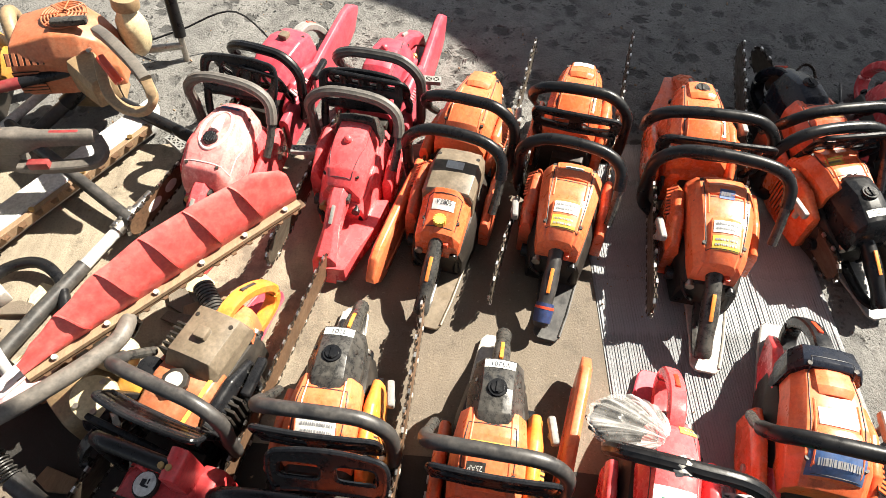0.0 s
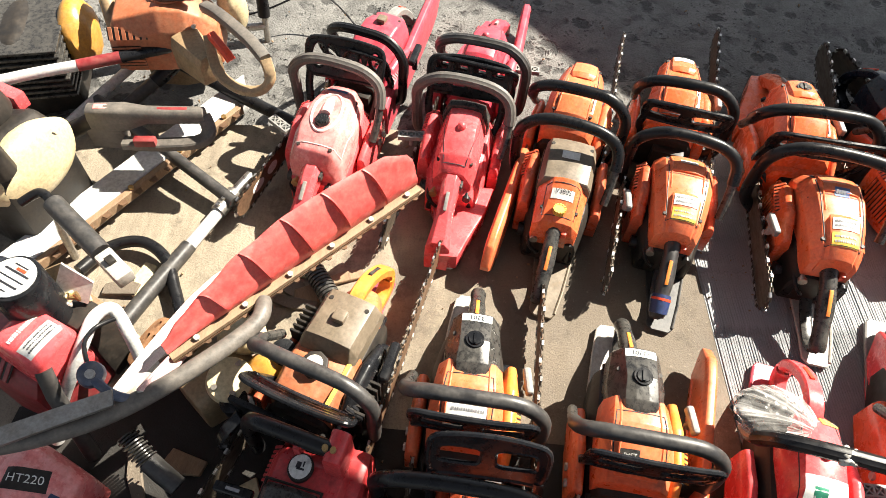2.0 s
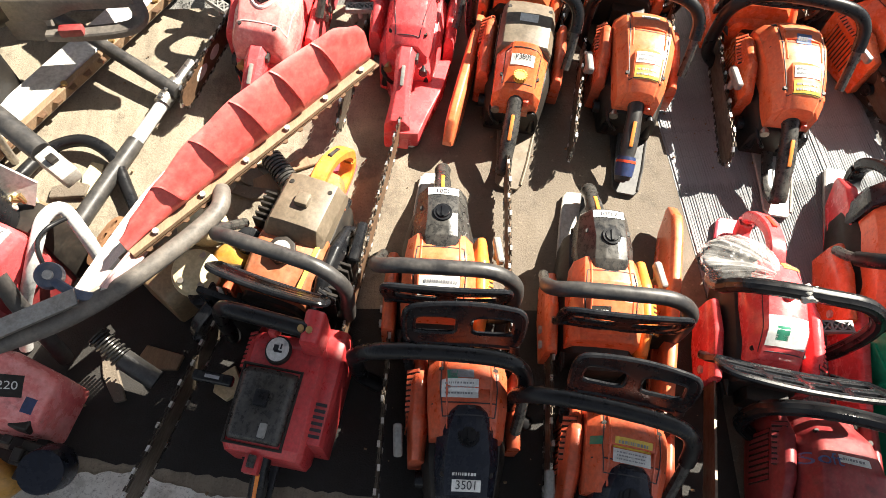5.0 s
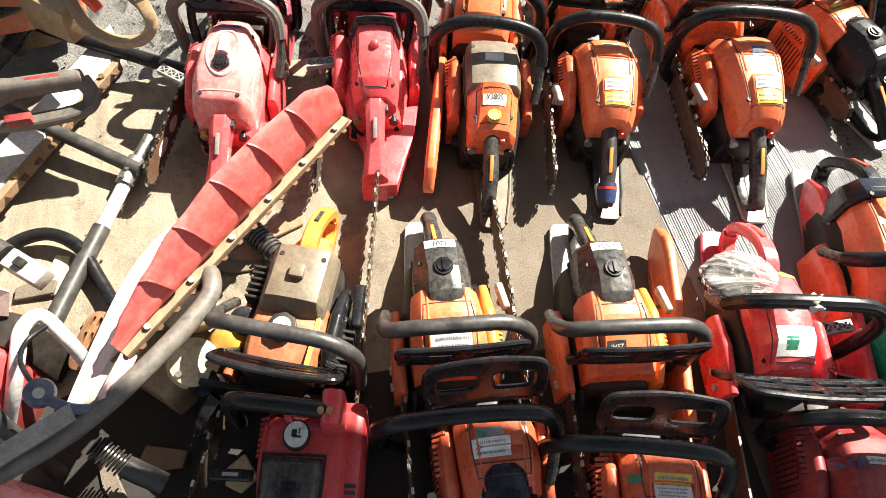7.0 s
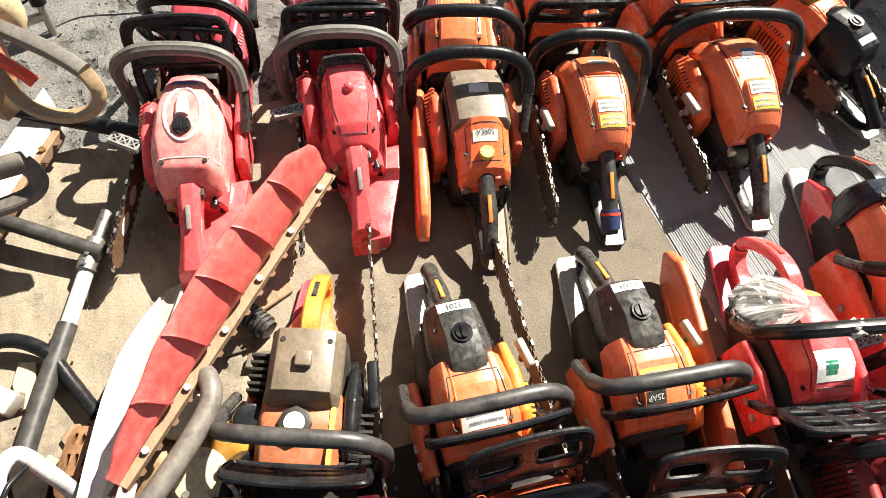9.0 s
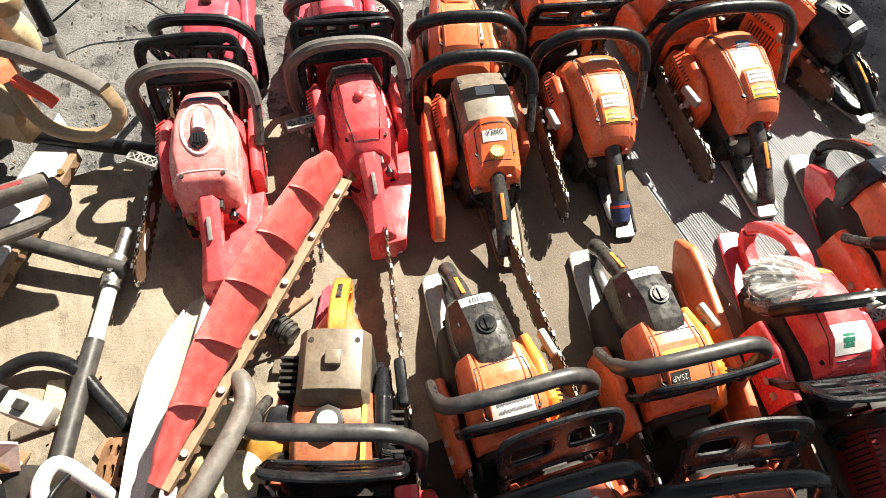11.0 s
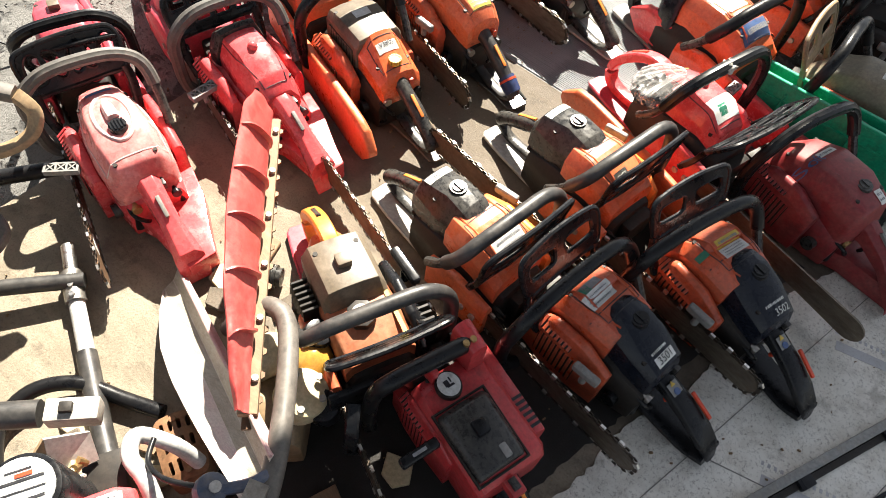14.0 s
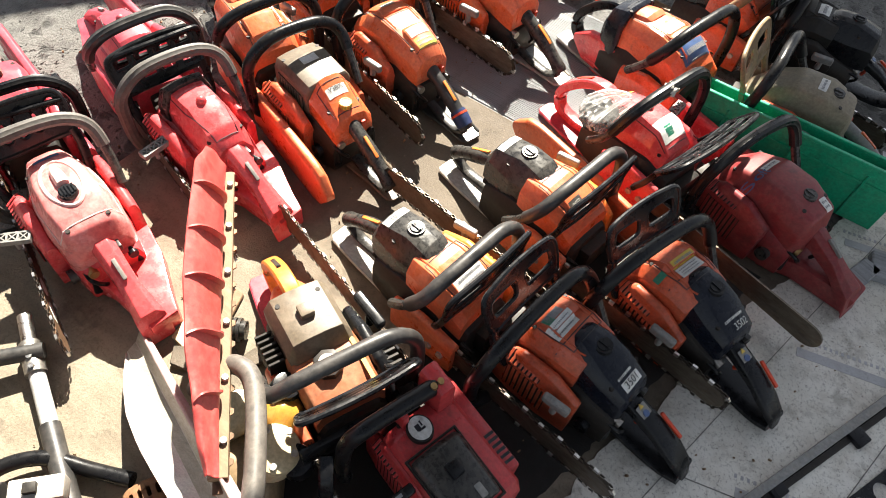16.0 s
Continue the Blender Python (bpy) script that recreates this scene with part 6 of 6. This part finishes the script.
for i in range(16):
    p = A0 + ax * (0.02 + i * 0.046)
    bm = loft(bmesh.new(), [[p + Vector((0, 0, dz)), p + ax * 0.02 + Vector((0, 0, dz)), p + ax * 0.016 - sd * 0.013 + Vector((0, 0, dz)), p + ax * 0.004 - sd * 0.013 + Vector((0, 0, dz))] for dz in (-0.006, -0.002)])
    part("tooth", bm, BARB, lb)
for i in range(5):
    p = A0 + ax * (0.06 + i * 0.15) + sd * 0.008
    part("rivet", cyl(bmesh.new(), p + Vector((0, 0, 0)), p + Vector((0, 0, 0.010)), 0.007, n=8), BRASS, lb)

# stand with a black foam post on the concrete
st = root("stand_post", pose(-0.78, 1.66, -0.012), "steel stand with an upright black foam grip on the concrete", "stand")
part("upright", cyl(bmesh.new(), (0, 0, 0), (0, 0.02, 0.10), 0.009), STEEL, st)
part("grip", cyl(bmesh.new(), (0, 0.016, 0.08), (0, 0.045, 0.22), 0.0175), BLACK, st)
part("cross_bar", sweep(bmesh.new(), [(-0.16, -0.02, 0.05), (0, 0.01, 0.05)], 0.011, 10), STEEL, st)
part("wire", sweep(bmesh.new(), spline([(-0.16, 0.05, 0.02), (0.0, 0.03, 0.09), (0.16, 0.09, 0.11), (0.30, 0.0, 0.02)], 6), 0.003, 6), BLACK, st)


# ---- engines at the side ----
def fins(parent, m, n, w, h, d, mat):
    for i in range(n):
        bm = bmesh.new()
        box(bm, (0, 0, i * d), (w, h, d * 0.45), m)
        part("fin", soften(bm, 0.001, 1), mat, parent)


# dusty orange engine with a tan loop grip
e1 = root("brushcutter_engine", pose(-0.95, 1.365, 0.0, 0, 0, 6), "dusty orange engine with a tan loop grip and cream tank", "engine")
bm = hull([(-0.132, 0.068, 0.05, 0.17, 0.21, 0.24), (-0.105, 0.085, 0.065, 0.16, 0.25, 0.295), (0.0, 0.088, 0.065, 0.16, 0.27, 0.32), (0.06, 0.085, 0.06, 0.16, 0.26, 0.312), (0.095, 0.075, 0.05, 0.16, 0.235, 0.285), (0.125, 0.055, 0.035, 0.15, 0.21, 0.245)], 0.006, 3)
hs = part("shroud", bm, ORTAN, e1)
bm = hull([(-0.125, 0.08, 0.07, 0.02, 0.12, 0.15), (0.0, 0.086, 0.08, 0.012, 0.15, 0.18), (0.10, 0.07, 0.06, 0.02, 0.13, 0.17)], 0.006, 2)
bmesh.ops.transform(bm, matrix=Matrix.Translation((-0.01, 0.065, 0)) @ Matrix.Diagonal((0.7, 0.5, 1.05, 1.0)), verts=bm.verts)
part("crankcase", bm, HANDTAN, e1)
vent(hs, pose(-0.085, -0.089, 0.205, 90, 0, 0) @ pose(0, 0, 0, 0, 0, 90), 7, 0.065, 0.065, ORTAN)
vent(hs, pose(-0.075, -0.080, 0.268, 55, 0, 0), 6, 0.09, 0.03, ORTAN)
bm = bmesh.new()      # starter bracket over the grip's root
box(bm, (0.05, -0.035, 0.335), (0.085, 0.022, 0.016), pose(0, 0, 0, 0, 0, 0))
part("starter_grip", soften(bm, 0.005, 2), WORN, e1)
for k in range(4):
    part("screw", cyl(bmesh.new(), (-0.10 + k * 0.06, -0.066, 0.262 + 0.012 * (k % 2)), (-0.10 + k * 0.06, -0.078, 0.268 + 0.012 * (k % 2)), 0.005, n=10), STEEL, hs)
bm = bmesh.new()      # round fan grille on top
for k in range(6):
    rr = 0.014 + k * 0.008
    sweep(bm, [(0.025 + rr * math.cos(a), 0.01 + rr * math.sin(a), 0.328 - k * 0.001) for a in np.linspace(0, 2 * math.pi, 25)[:-1]], 0.0022, 6, closed=True)
for k in range(8):
    a = k * math.pi / 4
    sweep(bm, [(0.025 + 0.012 * math.cos(a), 0.01 + 0.012 * math.sin(a), 0.329), (0.025 + 0.056 * math.cos(a), 0.01 + 0.056 * math.sin(a), 0.324)], 0.002, 6)
part("fan_grille", bm, ORTAN, hs)
bm = bmesh.new()
blob(bm, (0.155, 0.05, 0.24), (0.036, 0.045, 0.075), seed=3, amp=0.1, sub=3)
tk = part("fuel_tank", bm, CREAM, e1, "cream fuel tank")
part("tank_cap", soften(cyl(bmesh.new(), (0.16, 0.05, 0.305), (0.165, 0.052, 0.337), 0.034, n=20), 0.005, 2, 40), HANDTAN, tk)
inv = e1.matrix_world.inverted()
top_line = [inv @ Vector(v) for v in ((-0.83, 1.32, 0.32), (-0.78, 1.265, 0.338), (-0.70, 1.175, 0.345), (-0.658, 1.125, 0.335))]
low_line = [inv @ Vector(v) for v in ((-0.658, 1.125, 0.335), (-0.650, 1.105, 0.300), (-0.675, 1.10, 0.268), (-0.725, 1.115, 0.255), (-0.775, 1.155, 0.255), (-0.80, 1.20, 0.27), (-0.81, 1.24, 0.30))]
part("grip_top", sweep(bmesh.new(), spline(top_line, 6), 1, 12, flat=(0.0135, 0.012)), GRIPGREY, e1)
part("grip_loop", sweep(bmesh.new(), spline(low_line, 6), 1, 12, flat=(0.0125, 0.008)), HANDTAN, e1)
bm = bmesh.new()
sweep(bm, spline([inv @ Vector(v) for v in ((-0.80, 1.23, 0.31), (-0.765, 1.19, 0.30), (-0.75, 1.175, 0.285))], 4), 1, 8, flat=(0.010, 0.010))
part("trigger", bm, REDTIP, e1)
bm = hull([(-0.06, 0.045, 0.036, 0.0, 0.09, 0.125), (0.06, 0.032, 0.025, 0.02, 0.10, 0.125)], 0.005, 2)
bmesh.ops.transform(bm, matrix=inv @ pose(-0.85, 1.25, 0.18, 0, 0, -48) @ Matrix.Diagonal((1.0, 0.9, 0.7, 1.0)), verts=bm.verts)
part("carburettor_cover", bm, HANDTAN, e1)
e1.location.y += 0.045

# grey throttle handle with red switches
g1 = root("trimmer_grip", Matrix(), "grey trimmer grip with faded red switches", "handle")
bm = hull([(-0.13, 0.022, 0.016, -0.03, 0.005, 0.022), (-0.05, 0.024, 0.018, -0.03, 0.008, 0.024), (0.0, 0.018, 0.013, -0.012, 0.006, 0.018), (0.13, 0.017, 0.012, -0.012, 0.006, 0.017)], 0.005, 2)
gm = pose(-0.942, 1.126, 0.198, 0, 0, 2)
bmesh.ops.transform(bm, matrix=gm, verts=bm.verts)
gb = part("grip_body", bm, GRIPGREY, g1)
bm = hull([(-0.145, 0.020, 0.020, -0.085, -0.06, -0.022), (-0.09, 0.022, 0.020, -0.090, -0.06, -0.022), (-0.065, 0.018, 0.016, -0.080, -0.06, -0.024)], 0.005, 2)
bmesh.ops.transform(bm, matrix=gm, verts=bm.verts)
part("throttle_housing", bm, GRIPGREY, g1)
bm = bmesh.new()
box(bm, (0.06, 0, 0.018), (0.07, 0.010, 0.008), gm)
part("lock_lever", soften(bm, 0.003, 2), DARKRED, gb)
bm = bmesh.new()
box(bm, (-0.09, 0, 0.024), (0.045, 0.016, 0.006), gm)
part("switch", soften(bm, 0.002, 2), PINK, gb)
bm = bmesh.new()
loop = [gm @ Vector(v) for v in ((0.125, 0.0, 0.0), (0.135, -0.02, -0.03), (0.11, -0.04, -0.045), (0.02, -0.045, -0.05), (-0.06, -0.04, -0.05))]
sweep(bm, spline(loop, 5), 1, 10, flat=(0.016, 0.011))
part("hand_loop", bm, GRIPGREY, g1)
bm = bmesh.new()
box(bm, (-0.005, -0.05, -0.035), (0.05, 0.02, 0.022), gm)
part("trigger", soften(bm, 0.005, 2), DARKRED, g1)
part("shaft", sweep(bmesh.new(), [(-1.06, 1.12, 0.185), (-1.16, 1.12, 0.13), (-1.30, 1.12, 0.02)], 0.02, 12), OILY, g1)

# engine with a large cream tank
e2 = root("sprayer_engine", pose(-1.185, 0.985, 0.0, 0, 0, -25), "black engine with a large cream fuel tank", "engine")
bm = hull([(-0.12, 0.10, 0.08, 0.0, 0.18, 0.22), (0.0, 0.11, 0.09, 0.0, 0.22, 0.27), (0.06, 0.09, 0.07, 0.0, 0.20, 0.24)], 0.012, 2)
part("engine_case", bm, OILY, e2)
bm = bmesh.new()
blob(bm, (0.030, 0.010, 0.19), (0.044, 0.115, 0.085), seed=7, amp=0.12, sub=4, freq=1.2)
tk = part("fuel_tank", bm, CREAM, e2, "large cream fuel tank")
part("tank_cap", soften(cyl(bmesh.new(), (0.045, -0.062, 0.235), (0.043, -0.066, 0.300), 0.031, n=12), 0.004, 2, 25), OILY, tk)
bm = cyl(bmesh.new(), (-0.085, 0.03, 0.26), (-0.085, 0.026, 0.315), 0.062, 0.055, n=32)
fc = part("starter_cover", soften(bm, 0.006, 2, 40), OILY, e2)
for k in range(6):
    a = k * math.pi / 3
    p = Vector((-0.085 + 0.045 * math.cos(a), 0.026 + 0.045 * math.sin(a), 0.314))
    part("screw", cyl(bmesh.new(), p, p + Vector((0, 0, 0.006)), 0.007, n=8), ALU, fc)
bm = bmesh.new()
box(bm, (-0.10, 0.110, 0.24), (0.07, 0.03, 0.04))
part("guard_grille", soften(bm, 0.004, 2), RED, e2)

# black finned engine with a yellow tank
e3 = root("pump_engine", pose(-1.33, 1.42, 0.0, 0, 0, 10), "black finned engine with a yellow tank", "engine")
bm = hull([(-0.12, 0.10, 0.08, 0.0, 0.16, 0.19), (0.0, 0.11, 0.09, 0.0, 0.19, 0.22), (0.10, 0.09, 0.07, 0.0, 0.15, 0.18)], 0.010, 2)
part("engine_case", bm, OILY, e3)
fins(e3, pose(0.0, -0.02, 0.075), 9, 0.215, 0.215, 0.017, WORN)
bm = bmesh.new()
blob(bm, (0.12, 0.03, 0.15), (0.05, 0.09, 0.09), seed=9, amp=0.1, sub=3)
part("fuel_tank", bm, AMBER, e3, "yellow fuel tank")
part("carrying_handle", sweep(bmesh.new(), spline([(0.20, 0.09, 0.0), (0.21, 0.09, 0.22), (0.225, 0.02, 0.27), (0.24, -0.06, 0.20)], 5), 0.019, 12), HANDTAN, e3)

# red engine with a round printed cap, a labelled box and an open carburettor tray
e4 = root("red_engine", pose(-1.035, 0.565, 0.0, 0, 0, -28), "red engine with a round printed cap and a labelled red box", "engine")
to4 = e4.matrix_world.inverted()
bm = hull([(-0.13, 0.07, 0.055, 0.0, 0.14, 0.17), (-0.02, 0.085, 0.065, 0.0, 0.17, 0.205), (0.09, 0.075, 0.055, 0.0, 0.14, 0.175)], 0.009, 2)
eb = part("engine_case", bm, DARKRED, e4)
vent(eb, pose(0.0, -0.062, 0.19, 40, 0, 0), 6, 0.09, 0.04, DARKRED)
c = to4 @ Vector((-1.003, 0.605, 0.0))
bm = cyl(bmesh.new(), (c.x, c.y, 0.19), (c.x, c.y, 0.322), 0.050, 0.047, n=32)
dl = part("round_cap", soften(bm, 0.005, 2, 40), BLACKP, e4)
part("disc", cyl(bmesh.new(), (c.x, c.y, 0.3225), (c.x, c.y, 0.325), 0.040, n=32), WHITEP, dl)
bm = bmesh.new()
for k, (w_, y_) in enumerate(((0.030, 0.024), (0.052, 0.011), (0.058, -0.002), (0.050, -0.014), (0.028, -0.026))):
    box(bm, (c.x + 0.002 * (k % 2), c.y + y_, 0.3255), (w_, 0.0036 if k % 2 else 0.0022, 0.001))
part("print", bm, INK, dl)
bm = bmesh.new()
box(bm, (c.x + 0.006, c.y + 0.0175, 0.3262), (0.020, 0.005, 0.001))
part("red_print", bm, REDTIP, dl)
bc = to4 @ Vector((-0.982, 0.535, 0.0))
bm = hull([(-0.055, 0.046, 0.036, 0.12, 0.205, 0.240), (-0.04, 0.050, 0.042, 0.11, 0.215, 0.254), (0.035, 0.050, 0.042, 0.11, 0.215, 0.256), (0.052, 0.046, 0.038, 0.12, 0.20, 0.236)], 0.006, 3)
sk = Skin(bm)
rbx = part("air_box", bm, RED, e4, "bright red air cleaner box")
sk.sticker("label_panel", 0.026, 0.0, 0.070, 0.030, WHITEP, rbx)
sk.bars(0.026, 0.0, 0.060, 0.022, 3, rbx, mat=INK, seed=8)
sk.bars(-0.012, 0.0, 0.066, 0.020, 1, rbx, mat=WHITEP, seed=3)
rbx.location = (bc.x, bc.y, 0.0)
# the tray's plates round the loose parts
pa, pb, pc, pd = (to4 @ Vector(v) for v in ((-0.955, 0.662, 0.284), (-0.912, 0.652, 0.236), (-0.928, 0.628, 0.200), (-0.985, 0.634, 0.224)))
n_ = (pb - pa).cross(pd - pa).normalized() * 0.0025
part("tray_plate", loft(bmesh.new(), [[p - n_ for p in (pa, pb, pc, pd)], [p + n_ for p in (pa, pb, pc, pd)]]), PLATE, e4, "stained cream sheet plate")
pe = to4 @ Vector((-1.005, 0.652, 0.262))
n_ = (pa - pe).cross(pd - pe).normalized() * 0.0025
part("tray_plate", loft(bmesh.new(), [[p - n_ for p in (pa, pe, pd)], [p + n_ for p in (pa, pe, pd)]]), HANDTAN, e4)
for k in range(12):
    rr = random.Random(k)
    p = to4 @ Vector((-0.962 + rr.uniform(-0.035, 0.03), 0.622 + rr.uniform(-0.02, 0.02), 0.195 + rr.uniform(0, 0.03)))
    bm = bmesh.new()
    if k % 3:
        box(bm, (0, 0, 0), (rr.uniform(0.01, 0.022), rr.uniform(0.008, 0.016), rr.uniform(0.008, 0.018)), Matrix.Translation(p) @ pose(0, 0, 0, rr.uniform(-30, 30), rr.uniform(-30, 30), rr.uniform(0, 90)))
        soften(bm, 0.002, 1)
    else:
        cyl(bm, p, p + Vector((rr.uniform(-0.012, 0.012), rr.uniform(-0.012, 0.012), 0.018)), 0.006, n=10)
    part("carburettor_part", bm, (BRASS, ALU, CREAM)[k % 3], e4)
bm = bmesh.new()
box(bm, (0.06, 0.085, 0.10), (0.075, 0.06, 0.19))
part("carburettor_block", soften(bm, 0.006, 2), OILY, e4)

# light red hedge trimmer in the shade at the front
e5 = root("small_hedge_trimmer", pose(-0.955, 0.315, 0.0, 0, 0, -20), "light red hedge trimmer body with a steel blade above", "hedge trimmer")
bm = hull([(-0.11, 0.055, 0.04, 0.0, 0.10, 0.13), (-0.02, 0.065, 0.05, 0.0, 0.13, 0.165), (0.07, 0.05, 0.036, 0.0, 0.09, 0.12)], 0.009, 3)
sk = Skin(bm)
eb = part("housing", bm, PINK, e5)
sk.sticker("badge", 0.0, 0.0, 0.066, 0.036, OILY, eb, turn=108)
sk.text("HT220", 0.0, 0.0, 0.019, eb, WHITEP, turn=108)
sk.sticker("badge", 0.05, -0.015, 0.025, 0.016, TAPE, eb)
bm = cyl(bmesh.new(), (0.10, -0.09, 0.06), (0.115, -0.105, 0.125), 0.040, 0.036, n=24)
part("air_cap", soften(bm, 0.006, 2, 40), BLUEBLK, e5)
bm = bmesh.new()
for k in range(16):
    rr = random.Random(30 + k)
    box(bm, (0.06 + rr.uniform(-0.05, 0.04), -0.085 + rr.uniform(-0.03, 0.03), 0.02 + rr.uniform(0, 0.09)), (rr.uniform(0.012, 0.035), rr.uniform(0.01, 0.03), rr.uniform(0.008, 0.03)), pose(0, 0, 0, rr.uniform(-8, 8), rr.uniform(-8, 8), 0))
part("carburettor", soften(bm, 0.002, 1), OILY, e5)
bm = bmesh.new()
blob(bm, (0.01, -0.13, 0.045), (0.045, 0.035, 0.045), seed=6, amp=0.1, sub=3)
tk = part("fuel_tank", bm, AMBER, e5)
part("tank_cap", cyl(bmesh.new(), (0.0, -0.13, 0.075), (0.0, -0.135, 0.11), 0.028, n=18), RED, tk)
bm = loft(bmesh.new(), [[(-1.12, 0.262, z), (-0.80, 0.405, z), (-0.81, 0.432, z), (-1.13, 0.295, z)] for z in (0.258, 0.264)])
bmesh.ops.transform(bm, matrix=e5.matrix_world.inverted(), verts=bm.verts)
part("blade", bm, STEEL, e5)
part("grip", sweep(bmesh.new(), [e5.matrix_world.inverted() @ Vector(v) for v in ((-0.958, 0.485, 0.215), (-0.945, 0.455, 0.175), (-0.925, 0.425, 0.12), (-0.92, 0.40, 0.02))], 0.0145, 12), GREYH, e5)

# loose scraps
rs = random.Random(11)
for i, (x, y) in enumerate(((-0.75, 0.39), (-0.835, 0.36), (-0.62, 0.33), (-0.86, 0.68), (-0.97, 0.775), (-0.93, 0.80), (-1.03, 0.74), (-0.60, 0.80), (-0.565, 0.84), (-0.545, 0.775), (-0.585, 0.75), (-0.90, 0.63), (-0.48, 0.82), (-0.51, 0.70))):
    sc_ = root("wood_scrap", pose(x, y, 0.002, rs.uniform(-6, 6), rs.uniform(-6, 6), rs.uniform(0, 180)), "broken pale scrap of wood on the boards", "wood scrap", "scraps on the boards")
    bm = bmesh.new()
    l_, w_ = rs.uniform(0.025, 0.06), rs.uniform(0.014, 0.03)
    slab(bm, [(-l_, -w_ * 0.6), (l_ * 0.8, -w_), (l_, w_ * 0.3), (l_ * 0.2, w_), (-l_ * 0.9, w_ * 0.7)], 0.0, rs.uniform(0.006, 0.014))
    part("scrap", soften(bm, 0.0015, 1), (WOODE, PLY, CREAM)[i % 3], sc_)
ps = root("ribbed_stub", pose(-0.525, 0.785, 0.03, 0, 0, -58), "black ribbed rubber stub end on the boards", "rubber part")
part("core", cyl(bmesh.new(), (-0.045, 0, 0), (0.045, 0, 0), 0.019, n=18), WORN, ps)
repeat("ring", cyl(bmesh.new(), (-0.003, 0, 0), (0.003, 0, 0), 0.024, n=18), WORN, ps, [pose(-0.04 + k * 0.009, 0, 0) for k in range(9)])

# slack chain hanging beside the blue-black saw
lc = root("loose_chain", pose(0.985, 1.40, 0.0), "slack loop of brown saw chain beside a saw", "chain")
bm = bmesh.new()
loop = spline([(0.02, -0.02, 0.01), (0.01, 0.0, 0.10), (0.0, 0.02, 0.15), (-0.03, 0.03, 0.165), (-0.05, 0.02, 0.13), (-0.055, 0.0, 0.06), (-0.05, -0.03, 0.01)], 7)
for i, (a, b) in enumerate(zip(loop, loop[1:])):
    q = (b - a).to_track_quat("X", "Z").to_matrix().to_4x4()
    box(bm, (0, 0, 0), ((b - a).length * 0.85, 0.005 if i % 2 else 0.003, 0.007), Matrix.Translation((a + b) / 2) @ q)
tagged(part("links", bm, CHAINM, lc), kind="stuff")

# small grit and chips on the boards and concrete
rs = random.Random(21)
bm = bmesh.new()
for i in range(420):
    x, y = rs.uniform(-1.2, 1.0), rs.uniform(-0.3, 2.2)
    r = rs.uniform(0.0012, 0.0042)
    box(bm, (0, 0, 0), (r * rs.uniform(1, 2.4), r, r), pose(x, y, (0.0045 if y < 0.1 else 0.002 if y < 1.3 else -0.004) + r * 0.4, rs.uniform(0, 90), rs.uniform(0, 90), rs.uniform(0, 180)))
tagged(part("grit", bm, WOODE, None), "brown grit and wood chips scattered on the ground", "grit", kind="stuff")

# rusty slotted silencer guard on the boards under the bleached channel
RUST = surface("rusted_sheet_steel", (0.16, 0.075, 0.035), (0.26, 0.13, 0.06), 0.7, metal=0.2, dust=0.4, dust_col=(0.36, 0.22, 0.12), scale=24, bump=0.2)
sg = root("silencer_guard", pose(-0.838, 0.612, 0.0, 0, 0, -114), "rusty slotted steel silencer guard lying on the boards", "silencer guard")
bm = bmesh.new()
edges = []
for loop in [oval(0, 0, 0.058, 0.036, 0, 0.35, 28)] + [oval(cx, cy, 0.0105, 0.0035, 0, 0.5, 12) for cx in (-0.034, 0.0, 0.034) for cy in (-0.02, -0.006, 0.008, 0.022)]:
    vs = [bm.verts.new((a, b, 0.0)) for a, b in loop]
    edges += [bm.edges.new((vs[i - 1], vs[i])) for i in range(len(vs))]
bmesh.ops.triangle_fill(bm, use_beauty=True, use_dissolve=False, edges=edges)
out = bmesh.ops.extrude_face_region(bm, geom=bm.faces[:])["geom"]
for v in out:
    if isinstance(v, bmesh.types.BMVert):
        v.co.z = 0.085 - 9.0 * v.co.y ** 2 - 4.0 * v.co.x ** 2
part("shell", bm, RUST, sg)
repeat("bolt", cyl(bmesh.new(), (0, 0, 0), (0, 0, 0.007), 0.006, n=6), RUST, sg, [pose(-0.045, 0.0, 0.074), pose(0.046, 0.004, 0.074)])
